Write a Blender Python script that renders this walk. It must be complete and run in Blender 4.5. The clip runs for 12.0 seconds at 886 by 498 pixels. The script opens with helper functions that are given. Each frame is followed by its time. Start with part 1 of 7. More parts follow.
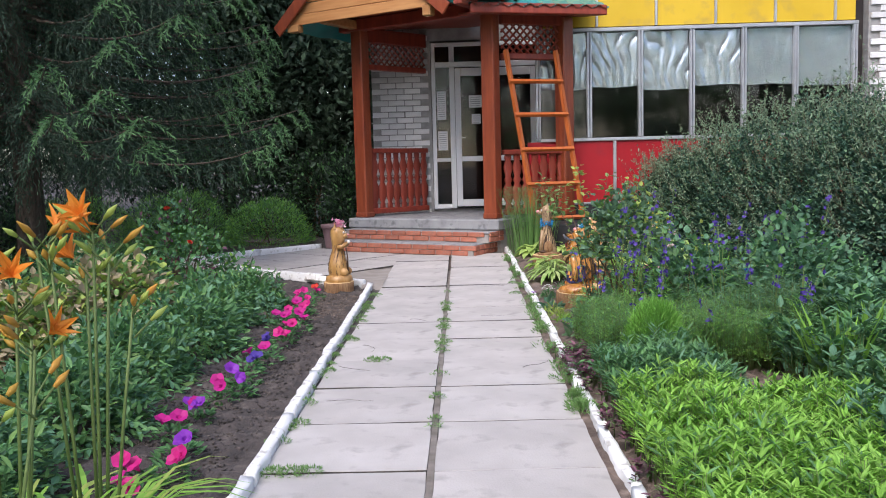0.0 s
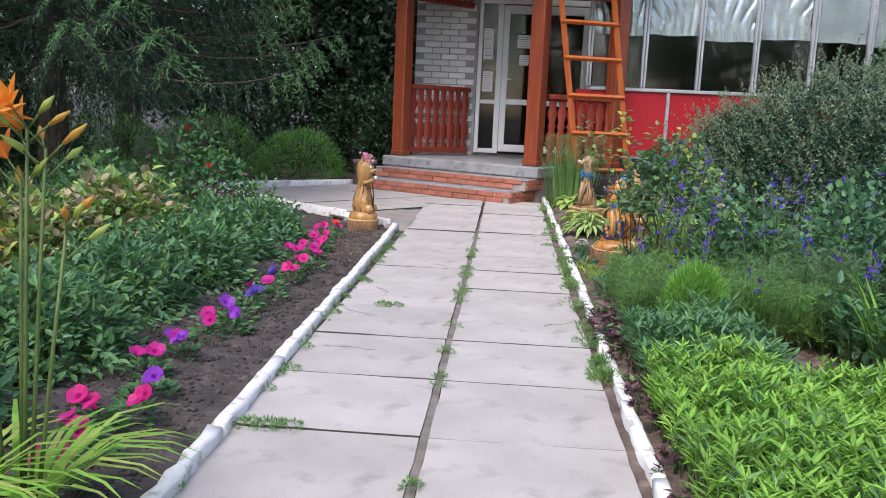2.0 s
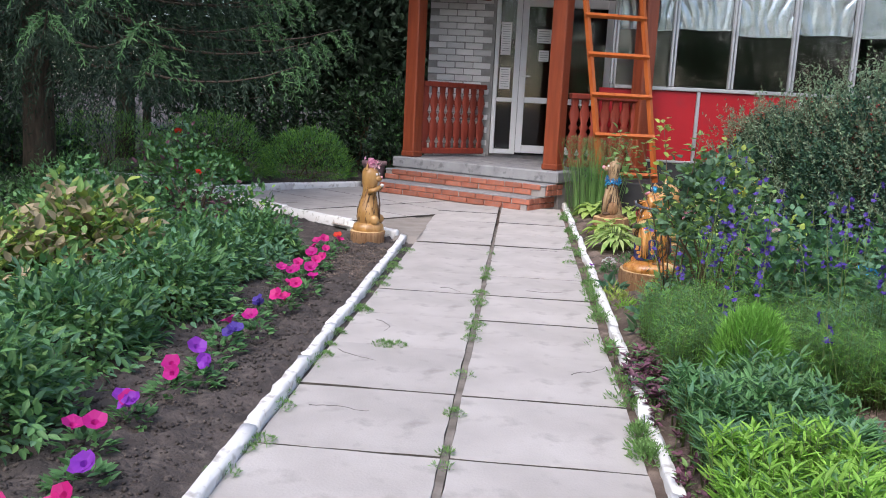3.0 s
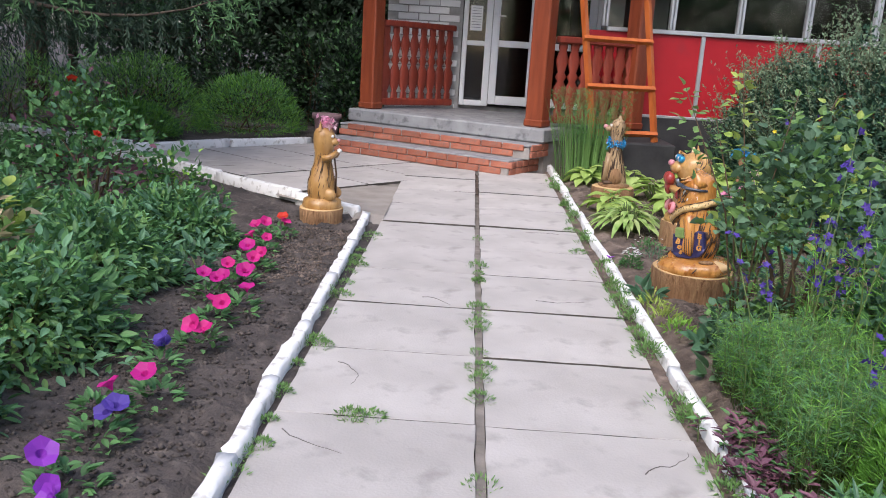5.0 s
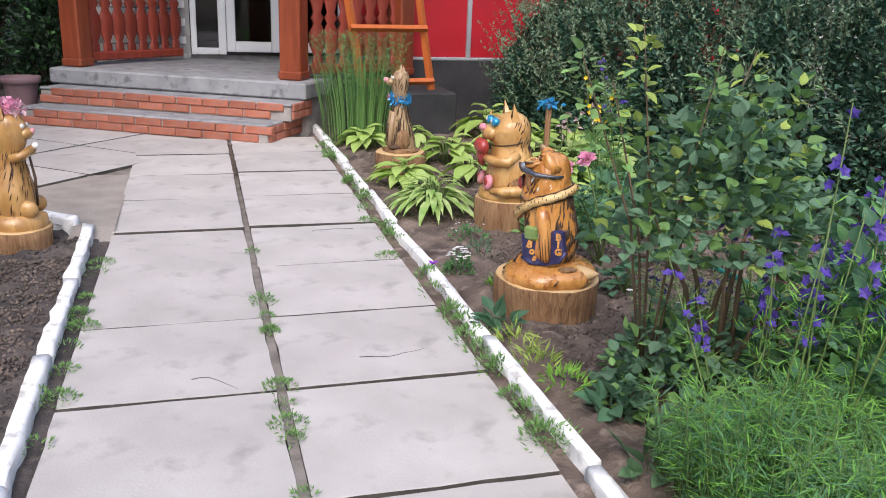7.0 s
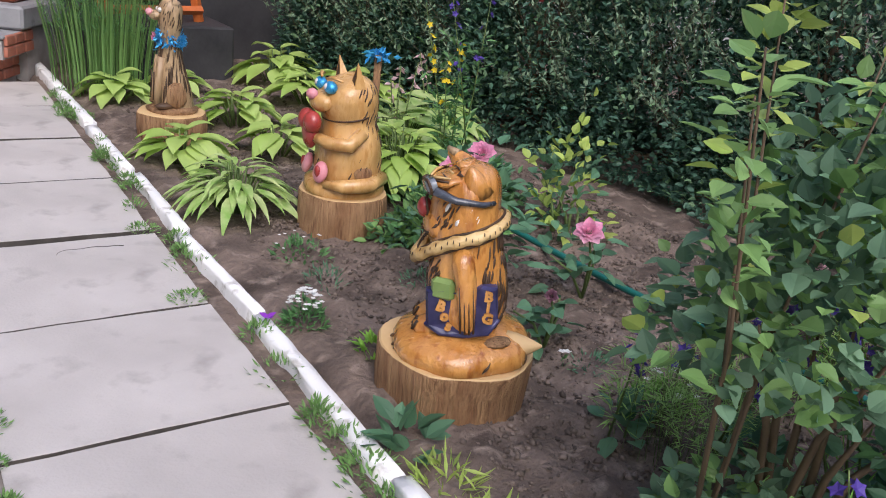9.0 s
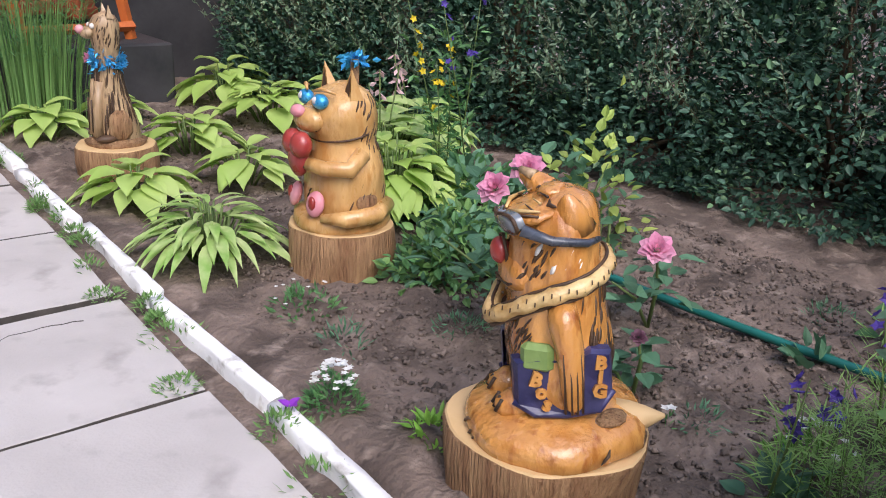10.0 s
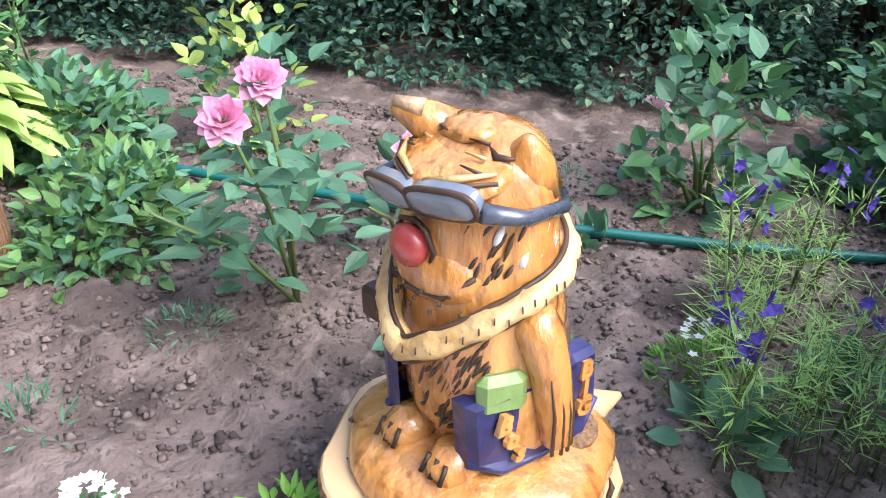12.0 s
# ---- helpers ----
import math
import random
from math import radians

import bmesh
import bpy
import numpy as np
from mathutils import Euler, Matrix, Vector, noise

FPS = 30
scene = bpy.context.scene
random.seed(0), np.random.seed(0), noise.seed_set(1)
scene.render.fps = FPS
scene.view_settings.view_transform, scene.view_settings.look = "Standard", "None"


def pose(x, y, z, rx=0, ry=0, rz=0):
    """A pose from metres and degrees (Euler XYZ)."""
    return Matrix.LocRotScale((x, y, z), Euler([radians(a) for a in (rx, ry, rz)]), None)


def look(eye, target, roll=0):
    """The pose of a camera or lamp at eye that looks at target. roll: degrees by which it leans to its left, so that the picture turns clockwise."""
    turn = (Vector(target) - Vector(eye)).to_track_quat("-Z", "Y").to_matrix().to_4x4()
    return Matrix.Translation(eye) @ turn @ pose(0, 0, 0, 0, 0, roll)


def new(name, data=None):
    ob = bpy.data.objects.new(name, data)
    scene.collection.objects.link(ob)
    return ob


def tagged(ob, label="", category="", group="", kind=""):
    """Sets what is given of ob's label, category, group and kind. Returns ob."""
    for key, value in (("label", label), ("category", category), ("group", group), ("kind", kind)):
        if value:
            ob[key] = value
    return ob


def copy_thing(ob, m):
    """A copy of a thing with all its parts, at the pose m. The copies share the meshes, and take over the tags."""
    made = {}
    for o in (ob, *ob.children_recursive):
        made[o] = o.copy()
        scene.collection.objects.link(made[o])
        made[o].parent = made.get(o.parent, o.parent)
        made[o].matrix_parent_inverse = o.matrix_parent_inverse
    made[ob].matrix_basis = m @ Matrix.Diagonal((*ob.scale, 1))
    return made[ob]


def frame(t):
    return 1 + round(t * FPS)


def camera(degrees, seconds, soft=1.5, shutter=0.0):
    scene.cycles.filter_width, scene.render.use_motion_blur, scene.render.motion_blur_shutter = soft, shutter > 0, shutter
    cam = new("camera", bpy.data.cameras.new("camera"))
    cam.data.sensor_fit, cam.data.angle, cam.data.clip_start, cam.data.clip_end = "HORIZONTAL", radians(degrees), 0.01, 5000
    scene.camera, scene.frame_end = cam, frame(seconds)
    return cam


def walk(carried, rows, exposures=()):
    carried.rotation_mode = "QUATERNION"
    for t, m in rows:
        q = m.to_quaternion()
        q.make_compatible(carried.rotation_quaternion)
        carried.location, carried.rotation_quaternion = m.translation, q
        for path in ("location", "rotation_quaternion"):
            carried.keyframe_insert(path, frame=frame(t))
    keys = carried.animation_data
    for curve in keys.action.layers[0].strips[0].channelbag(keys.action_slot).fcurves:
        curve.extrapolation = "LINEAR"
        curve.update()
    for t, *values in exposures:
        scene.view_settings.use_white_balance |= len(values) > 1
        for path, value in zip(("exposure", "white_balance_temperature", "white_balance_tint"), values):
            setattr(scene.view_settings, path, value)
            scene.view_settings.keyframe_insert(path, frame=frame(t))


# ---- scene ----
cam = camera(55.0, 12.0, soft=1.0)
PATH = [
    (0, (0.146, 0.187, 1.191), (0.103, 2.178, 0.999), -1.5),
    (0.5, (0.169, 0.233, 1.161), (0.07, 2.218, 0.935), -1.9),
    (1, (0.194, 0.307, 1.143), (0.021, 2.287, 0.912), -1.8),
    (1.5, (0.236, 0.399, 1.143), (-0.022, 2.364, 0.871), -1.6),
    (2, (0.228, 0.647, 1.111), (0.095, 2.617, 0.794), 2.6),
    (2.5, (0.191, 0.983, 1.155), (0.105, 2.946, 0.781), 2.9),
    (3, (0.196, 1.345, 1.191), (0.029, 3.31, 0.856), 2.9),
    (3.2, (0.185, 1.476, 1.2), (0.014, 3.453, 0.945), 4.2),
    (4.8, (-0.052, 2.652, 1.202), (-0.12, 4.597, 0.743), 1.9),
    (5, (-0.096, 2.807, 1.182), (-0.139, 4.754, 0.729), 3.6),
    (5.5, (-0.228, 3.125, 1.216), (-0.124, 5.029, 0.612), 4.9),
    (6, (-0.266, 3.451, 1.244), (0.013, 5.373, 0.765), 1.3),
    (6.5, (-0.223, 3.82, 1.238), (0.204, 5.689, 0.669), 0.3),
    (6.7, (-0.218, 3.95, 1.238), (0.265, 5.804, 0.663), 1.1),
    (8.3, (-0.13, 5.16, 1.161), (0.641, 6.887, 0.511), 4.5),
    (8.5, (-0.139, 5.272, 1.154), (0.755, 6.925, 0.47), 5.2),
    (9, (-0.112, 5.565, 1.183), (0.957, 7.105, 0.486), 6.7),
    (9.5, (-0.074, 5.851, 1.113), (1.021, 7.403, 0.488), 4.1),
    (10, (-0.031, 6.181, 1.08), (1.15, 7.642, 0.392), 2.7),
    (10.5, (-0.026, 6.467, 1.039), (1.417, 7.597, 0.237), 6.6),
    (11, (0.048, 6.658, 1.033), (1.611, 7.524, 0.135), 7.1),
    (11.5, (0.174, 6.866, 0.99), (1.765, 7.589, 0.017), 3.8),
    (12, (0.208, 7.068, 0.975), (1.912, 7.516, 0.03), 3.4),
]
walk(cam, [(t, look(eye, target, roll)) for t, eye, target, roll in PATH], [(0, 0.84, 6400, 14), (5.0, 0.82, 6450, 13), (6.7, 0.88, 6450, 13), (9.0, 0.66, 6400, 15), (9.6, 0.74, 6350, 16), (10.4, 0.98, 6300, 15), (11.0, 1.24, 6150, 15), (12.0, 1.88, 6000, 15)])

# ---- light ----
world = bpy.data.worlds.new("sky")
scene.world = world
world.use_nodes = True
wn = world.node_tree.nodes
sky = wn.new("ShaderNodeTexSky")
sky.sky_type = "NISHITA"
sky.sun_disc = False
sky.sun_elevation = radians(48)
sky.sun_rotation = radians(200)
sky.dust_density = 2.0
wn["Background"].inputs[1].default_value = 0.15
world.node_tree.links.new(sky.outputs[0], wn["Background"].inputs[0])
sun_data = bpy.data.lights.new("sun", "SUN")
sun_data.energy = 1.5
sun_data.angle = radians(45)
sun_data.color = (1.0, 0.965, 0.93)
sun = new("sun", sun_data)
sun.matrix_world = look((-3.0, -8.0, 11.0), (0, 0, 0))



# ---- materials ----
def mat(name, c1, c2, scale=6.0, rough=0.7, bump=0.2, bscale=60.0, metal=0.0, spec=0.4, c3=None, stretch=(1, 1, 1), vary=0.0, leafy=0.0, island=0.0, detail=6.0, coat=0.0, bdist=0.01):
    """Two-scale noise between c1 and c2, dirt of colour c3, bump, variation by object or by island."""
    m = bpy.data.materials.new(name)
    m.use_nodes = True
    nt = m.node_tree
    N, L = nt.nodes, nt.links
    bs = N["Principled BSDF"]
    tc = N.new("ShaderNodeTexCoord")
    mp = N.new("ShaderNodeMapping")
    mp.inputs["Scale"].default_value = stretch
    L.new(tc.outputs["Object"], mp.inputs[0])
    n1 = N.new("ShaderNodeTexNoise")
    n1.inputs["Scale"].default_value, n1.inputs["Detail"].default_value = scale, detail
    L.new(mp.outputs[0], n1.inputs["Vector"])
    ramp = N.new("ShaderNodeValToRGB")
    ramp.color_ramp.elements[0].position, ramp.color_ramp.elements[1].position = 0.32, 0.68
    ramp.color_ramp.elements[0].color, ramp.color_ramp.elements[1].color = (*c1, 1), (*c2, 1)
    L.new(n1.outputs[0], ramp.inputs[0])
    col = ramp.outputs[0]
    n2 = N.new("ShaderNodeTexNoise")
    n2.inputs["Scale"].default_value, n2.inputs["Detail"].default_value = bscale, 8.0
    L.new(mp.outputs[0], n2.inputs["Vector"])
    if c3:
        r2 = N.new("ShaderNodeValToRGB")
        r2.color_ramp.elements[0].position, r2.color_ramp.elements[1].position = 0.55, 0.72
        n3 = N.new("ShaderNodeTexNoise")
        n3.inputs["Scale"].default_value, n3.inputs["Detail"].default_value = scale * 2.7, 10.0
        L.new(mp.outputs[0], n3.inputs["Vector"])
        L.new(n3.outputs[0], r2.inputs[0])
        mx = N.new("ShaderNodeMix")
        mx.data_type = "RGBA"
        L.new(r2.outputs[0], mx.inputs[0])
        L.new(col, mx.inputs[6])
        mx.inputs[7].default_value = (*c3, 1)
        col = mx.outputs[2]
    if vary or island:
        hs = N.new("ShaderNodeHueSaturation")
        mr = N.new("ShaderNodeMapRange")
        mr.inputs[3].default_value, mr.inputs[4].default_value = 1 - (vary or island), 1 + (vary or island)
        if island:
            g = N.new("ShaderNodeNewGeometry")
            L.new(g.outputs["Random Per Island"], mr.inputs[0])
        else:
            g = N.new("ShaderNodeObjectInfo")
            L.new(g.outputs["Random"], mr.inputs[0])
        L.new(mr.outputs[0], hs.inputs["Value"])
        L.new(col, hs.inputs["Color"])
        col = hs.outputs[0]
    L.new(col, bs.inputs["Base Color"])
    rr = N.new("ShaderNodeMapRange")
    rr.inputs[3].default_value, rr.inputs[4].default_value = max(0.02, rough - 0.12), min(1, rough + 0.12)
    L.new(n2.outputs[0], rr.inputs[0])
    L.new(rr.outputs[0], bs.inputs["Roughness"])
    bs.inputs["Metallic"].default_value = metal
    bs.inputs["Specular IOR Level"].default_value = spec
    bs.inputs["Coat Weight"].default_value = coat
    bs.inputs["Coat Roughness"].default_value = 0.15
    if bump:
        b = N.new("ShaderNodeBump")
        b.inputs["Strength"].default_value, b.inputs["Distance"].default_value = bump, bdist
        L.new(n2.outputs[0], b.inputs["Height"])
        L.new(b.outputs[0], bs.inputs["Normal"])
    if leafy:
        tr = N.new("ShaderNodeBsdfTranslucent")
        L.new(col, tr.inputs[0])
        ms = N.new("ShaderNodeMixShader")
        ms.inputs[0].default_value = leafy
        L.new(bs.outputs[0], ms.inputs[1])
        L.new(tr.outputs[0], ms.inputs[2])
        L.new(ms.outputs[0], N["Material Output"].inputs[0])
    return m


def leafmat(name, c1, c2, rough=0.5, leafy=0.3, island=0.35, scale=3.0):
    return mat(name, c1, c2, scale=scale, rough=rough, bump=0.0, leafy=leafy, island=island, spec=0.35)


M_CONC = mat("concrete", (0.41, 0.378, 0.355), (0.525, 0.487, 0.462), 2.6, 0.85, 0.25, 90, c3=(0.35, 0.32, 0.30), vary=0.07)
M_CONC2 = mat("grey_screed", (0.24, 0.24, 0.25), (0.36, 0.36, 0.37), 5, 0.7, 0.3, 60, c3=(0.16, 0.16, 0.17))
M_JOINT = mat("joint_soil", (0.14, 0.12, 0.10), (0.28, 0.245, 0.215), 9, 0.95, 0.6, 60)
M_KERB = mat("whitewash", (0.80, 0.79, 0.78), (0.86, 0.85, 0.84), 7, 0.8, 0.5, 35, c3=(0.42, 0.39, 0.35), vary=0.06)
M_BRICKR = mat("red_brick", (0.36, 0.115, 0.07), (0.46, 0.17, 0.11), 8, 0.8, 0.4, 50, c3=(0.30, 0.16, 0.13), vary=0.18)
M_MORTAR = mat("mortar", (0.30, 0.27, 0.25), (0.40, 0.37, 0.35), 9, 0.9, 0.3, 70)
M_BRICKW = mat("white_brick", (0.70, 0.69, 0.68), (0.80, 0.79, 0.78), 6, 0.85, 0.3, 50, vary=0.12)
M_MORTARD = mat("dark_mortar", (0.28, 0.27, 0.26), (0.40, 0.39, 0.38), 9, 0.9, 0.3, 70)
M_POST = mat("orange_stained_wood", (0.20, 0.040, 0.016), (0.29, 0.064, 0.024), 3, 0.45, 0.25, 40, stretch=(6, 6, 0.7), coat=0.25, vary=0.08)
M_RAIL = mat("red_stained_wood", (0.20, 0.030, 0.018), (0.30, 0.050, 0.026), 3, 0.5, 0.25, 40, stretch=(6, 6, 0.7), coat=0.2, vary=0.15)
M_LADDER = mat("orange_painted_wood", (0.42, 0.095, 0.022), (0.52, 0.14, 0.032), 4, 0.45, 0.2, 40, stretch=(6, 6, 1), coat=0.2)
M_PLANK = mat("varnished_pine", (0.42, 0.19, 0.07), (0.55, 0.28, 0.11), 3, 0.45, 0.2, 30, stretch=(0.6, 6, 6), coat=0.3, vary=0.12)
M_TEAL = mat("teal_roof_sheet", (0.015, 0.20, 0.19), (0.025, 0.27, 0.25), 3, 0.35, 0.1, 20, coat=0.3)
M_PVC = mat("white_plastic", (0.76, 0.77, 0.79), (0.82, 0.83, 0.84), 3, 0.35, 0.02, 30)
M_ALU = mat("grey_aluminium", (0.45, 0.46, 0.48), (0.58, 0.59, 0.61), 6, 0.4, 0.05, 40, metal=0.6)
M_YELLOW = mat("yellow_panel", (0.62, 0.40, 0.015), (0.72, 0.48, 0.03), 1.5, 0.5, 0.05, 20, c3=(0.55, 0.36, 0.05), vary=0.05)
M_RED = mat("red_panel", (0.36, 0.010, 0.018), (0.46, 0.016, 0.026), 1.5, 0.4, 0.05, 20, c3=(0.33, 0.02, 0.03), vary=0.05)
# near-black in place of wall colour: the gloom indoors is painted in
M_DARK = mat("unlit_black", (0.015, 0.012, 0.013), (0.04, 0.032, 0.03), 2, 0.6, 0.1, 10)
M_PLINTH = mat("dark_plinth", (0.020, 0.020, 0.022), (0.050, 0.048, 0.050), 3, 0.85, 0.3, 40)
M_PAPER = mat("paper", (0.72, 0.73, 0.74), (0.8, 0.8, 0.8), 8, 0.8, 0.0)
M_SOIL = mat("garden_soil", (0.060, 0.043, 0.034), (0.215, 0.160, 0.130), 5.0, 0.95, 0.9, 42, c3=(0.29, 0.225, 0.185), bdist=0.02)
# darker soil colour for the ground left of x = -0.5
M_SOILD = mat("dark_left_bed_soil", (0.045, 0.038, 0.036), (0.105, 0.086, 0.078), 5.0, 0.95, 0.9, 42, c3=(0.15, 0.125, 0.11), bdist=0.02)
M_GAP = mat("dark_gap", (0.045, 0.040, 0.035), (0.115, 0.100, 0.086), 9, 0.95, 0.3)
M_SAND = mat("sandy_fill", (0.27, 0.235, 0.205), (0.36, 0.32, 0.285), 6, 0.95, 0.6, 70)
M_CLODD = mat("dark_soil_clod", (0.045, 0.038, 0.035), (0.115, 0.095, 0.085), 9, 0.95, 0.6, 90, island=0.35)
M_CLOD = mat("soil_clod", (0.065, 0.049, 0.040), (0.205, 0.158, 0.130), 9, 0.95, 0.6, 90, island=0.35)
M_STUMP = mat("sawn_bark_side", (0.25, 0.125, 0.06), (0.42, 0.25, 0.125), 7, 0.8, 0.9, 30, stretch=(5, 5, 0.5), c3=(0.16, 0.075, 0.035), bdist=0.02)
M_STUMPT = mat("sawn_wood_top", (0.58, 0.38, 0.18), (0.68, 0.47, 0.24), 5, 0.6, 0.2, 30)
M_OCHRE = mat("varnished_ochre_wood", (0.47, 0.18, 0.034), (0.68, 0.33, 0.09), 9, 0.24, 0.7, 26, stretch=(1.5, 1.5, 0.6), c3=(0.33, 0.10, 0.018), coat=1.0, bdist=0.02)
M_HONEY = mat("varnished_honey_wood", (0.46, 0.24, 0.075), (0.66, 0.40, 0.155), 9, 0.30, 0.6, 26, stretch=(1.5, 1.5, 0.5), c3=(0.46, 0.22, 0.06), coat=0.5)
M_AGED = mat("aged_honey_wood", (0.34, 0.17, 0.05), (0.52, 0.30, 0.11), 9, 0.35, 0.4, 35, stretch=(1.5, 1.5, 0.5), c3=(0.20, 0.09, 0.03), coat=0.5)
M_CREAM = mat("cream_wood_and_highlight", (0.54, 0.33, 0.11), (0.72, 0.52, 0.25), 14, 0.4, 0.8, 40, coat=0.4, c3=(0.45, 0.25, 0.08))
M_BROWNC = mat("browned_pale_wood", (0.30, 0.19, 0.10), (0.50, 0.35, 0.20), 12, 0.45, 0.5, 40, stretch=(2, 2, 0.5), c3=(0.13, 0.08, 0.045), coat=0.3)
M_SCORCH = mat("scorched_wood", (0.035, 0.02, 0.012), (0.10, 0.055, 0.03), 10, 0.5, 0.3, 40)
M_NAVY = mat("navy_paint", (0.020, 0.020, 0.075), (0.065, 0.06, 0.17), 16, 0.35, 0.3, 40, coat=0.3)
M_GREENP = mat("green_paint", (0.16, 0.26, 0.07), (0.28, 0.38, 0.14), 12, 0.4, 0.3, 40)
M_REDP = mat("red_paint", (0.30, 0.035, 0.030), (0.42, 0.065, 0.055), 8, 0.3, 0.1, 40, coat=0.4)
M_GREYP = mat("grey_paint", (0.07, 0.075, 0.085), (0.16, 0.17, 0.19), 14, 0.25, 0.3, 40, coat=0.6)
M_LENS = mat("silver_grey_paint", (0.12, 0.135, 0.16), (0.23, 0.255, 0.285), 12, 0.2, 0.2, 40, coat=0.8)
M_STRAP = mat("slate_paint", (0.035, 0.04, 0.055), (0.09, 0.10, 0.125), 14, 0.3, 0.3, 40, coat=0.5)
M_WHITEP = mat("white_paint", (0.66, 0.62, 0.58), (0.80, 0.76, 0.72), 10, 0.4, 0.1, 40)
M_PINKP = mat("pink_paint", (0.60, 0.22, 0.26), (0.72, 0.36, 0.38), 10, 0.4, 0.1, 40)
M_BLUEP = mat("blue_foil", (0.02, 0.22, 0.50), (0.08, 0.45, 0.75), 20, 0.3, 0.2, 60, metal=0.4)
M_HOSE = mat("green_hose", (0.008, 0.10, 0.085), (0.015, 0.15, 0.125), 6, 0.4, 0.1, 30)
M_POT = mat("mauve_pot", (0.22, 0.13, 0.14), (0.29, 0.18, 0.18), 4, 0.6, 0.1, 30)
M_BARK = mat("bark", (0.045, 0.035, 0.028), (0.11, 0.085, 0.065), 8, 0.9, 0.8, 30, stretch=(4, 4, 0.8))
M_STEM = mat("green_stem", (0.08, 0.13, 0.035), (0.14, 0.20, 0.06), 8, 0.6, 0.0)
M_STEMR = mat("woody_stem", (0.09, 0.06, 0.035), (0.15, 0.10, 0.06), 8, 0.7, 0.2)

L_SPRUCE = leafmat("spruce_needles", (0.020, 0.042, 0.027), (0.044, 0.082, 0.046), 0.6, 0.15, 0.35)
L_SPRUCET = leafmat("young_spruce_needles", (0.065, 0.155, 0.060), (0.12, 0.24, 0.095), 0.6, 0.25, 0.25)
L_DARK = leafmat("dark_foliage", (0.026, 0.050, 0.032), (0.058, 0.098, 0.056), 0.6, 0.2, 0.4)
L_HEDGE = leafmat("hedge_leaf", (0.034, 0.088, 0.060), (0.075, 0.160, 0.104), 0.5, 0.22, 0.4)
L_HEDGEL = leafmat("hedge_tip_leaf", (0.128, 0.258, 0.127), (0.218, 0.354, 0.186), 0.5, 0.3, 0.3)
L_LIME = leafmat("lime_leaf", (0.192, 0.408, 0.060), (0.320, 0.571, 0.101), 0.5, 0.35, 0.25)
L_MID = leafmat("mid_green_leaf", (0.083, 0.211, 0.075), (0.154, 0.320, 0.118), 0.5, 0.3, 0.3)
L_BLUE = leafmat("blue_green_leaf", (0.080, 0.190, 0.105), (0.150, 0.300, 0.170), 0.5, 0.3, 0.3)
L_ROSE = leafmat("rose_leaf", (0.105, 0.205, 0.125), (0.185, 0.310, 0.190), 0.62, 0.38, 0.3)
# paler hedge leaf: the light on the hedge top is put into its colour
L_SHOOTLIT = leafmat("lit_shoot_leaf", (0.170, 0.265, 0.165), (0.270, 0.380, 0.240), 0.6, 0.35, 0.3)
L_YELL = leafmat("yellow_green_leaf", (0.282, 0.408, 0.085), (0.486, 0.571, 0.152), 0.5, 0.35, 0.3)
L_FADE = leafmat("faded_leaf", (0.340, 0.290, 0.169), (0.480, 0.380, 0.260), 0.6, 0.3, 0.3)
L_HOSTA = leafmat("hosta_leaf", (0.300, 0.460, 0.091), (0.480, 0.600, 0.208), 0.4, 0.35, 0.22)
L_HOSTAV = leafmat("variegated_hosta_leaf", (0.235, 0.420, 0.090), (0.540, 0.620, 0.290), 0.4, 0.35, 0.2, scale=14)
L_FEATH = leafmat("light_feathery_leaf", (0.26, 0.44, 0.12), (0.40, 0.60, 0.20), 0.6, 0.48, 0.2)
L_KOCH = leafmat("bright_feathery_leaf", (0.154, 0.367, 0.060), (0.256, 0.517, 0.101), 0.6, 0.35, 0.25)
L_FERN = leafmat("fern_leaf", (0.154, 0.299, 0.060), (0.256, 0.435, 0.101), 0.5, 0.35, 0.25)
L_PURP = leafmat("purple_leaf", (0.13, 0.055, 0.085), (0.24, 0.11, 0.15), 0.5, 0.25, 0.3)
L_GRASS = leafmat("grass_blade", (0.128, 0.258, 0.075), (0.243, 0.408, 0.135), 0.5, 0.3, 0.3)
F_ORANGE = leafmat("orange_petal", (0.75, 0.19, 0.02), (0.85, 0.36, 0.05), 0.5, 0.35, 0.15)
F_BUD = leafmat("lily_bud", (0.50, 0.34, 0.06), (0.60, 0.30, 0.06), 0.5, 0.3, 0.2)
F_MAG = leafmat("magenta_petal", (0.48, 0.012, 0.20), (0.62, 0.03, 0.32), 0.5, 0.3, 0.15)
F_PINK = leafmat("pink_petal", (0.74, 0.24, 0.42), (0.85, 0.50, 0.62), 0.5, 0.35, 0.15)
F_HOT = leafmat("hot_pink_petal", (0.58, 0.015, 0.19), (0.72, 0.04, 0.30), 0.5, 0.3, 0.15)
F_PALE = leafmat("pale_pink_petal", (0.74, 0.48, 0.52), (0.82, 0.62, 0.64), 0.5, 0.35, 0.1)
F_PURP = leafmat("purple_petal", (0.22, 0.03, 0.42), (0.36, 0.07, 0.58), 0.5, 0.3, 0.2)
F_BLUE = leafmat("violet_blue_petal", (0.070, 0.042, 0.28), (0.135, 0.08, 0.42), 0.5, 0.3, 0.2)
F_WHITE = leafmat("white_petal", (0.74, 0.74, 0.72), (0.82, 0.82, 0.80), 0.5, 0.3, 0.08)
F_YELL = leafmat("yellow_petal", (0.75, 0.55, 0.02), (0.82, 0.65, 0.05), 0.5, 0.3, 0.1)
F_RED = leafmat("red_petal", (0.60, 0.03, 0.02), (0.72, 0.07, 0.03), 0.5, 0.3, 0.15)


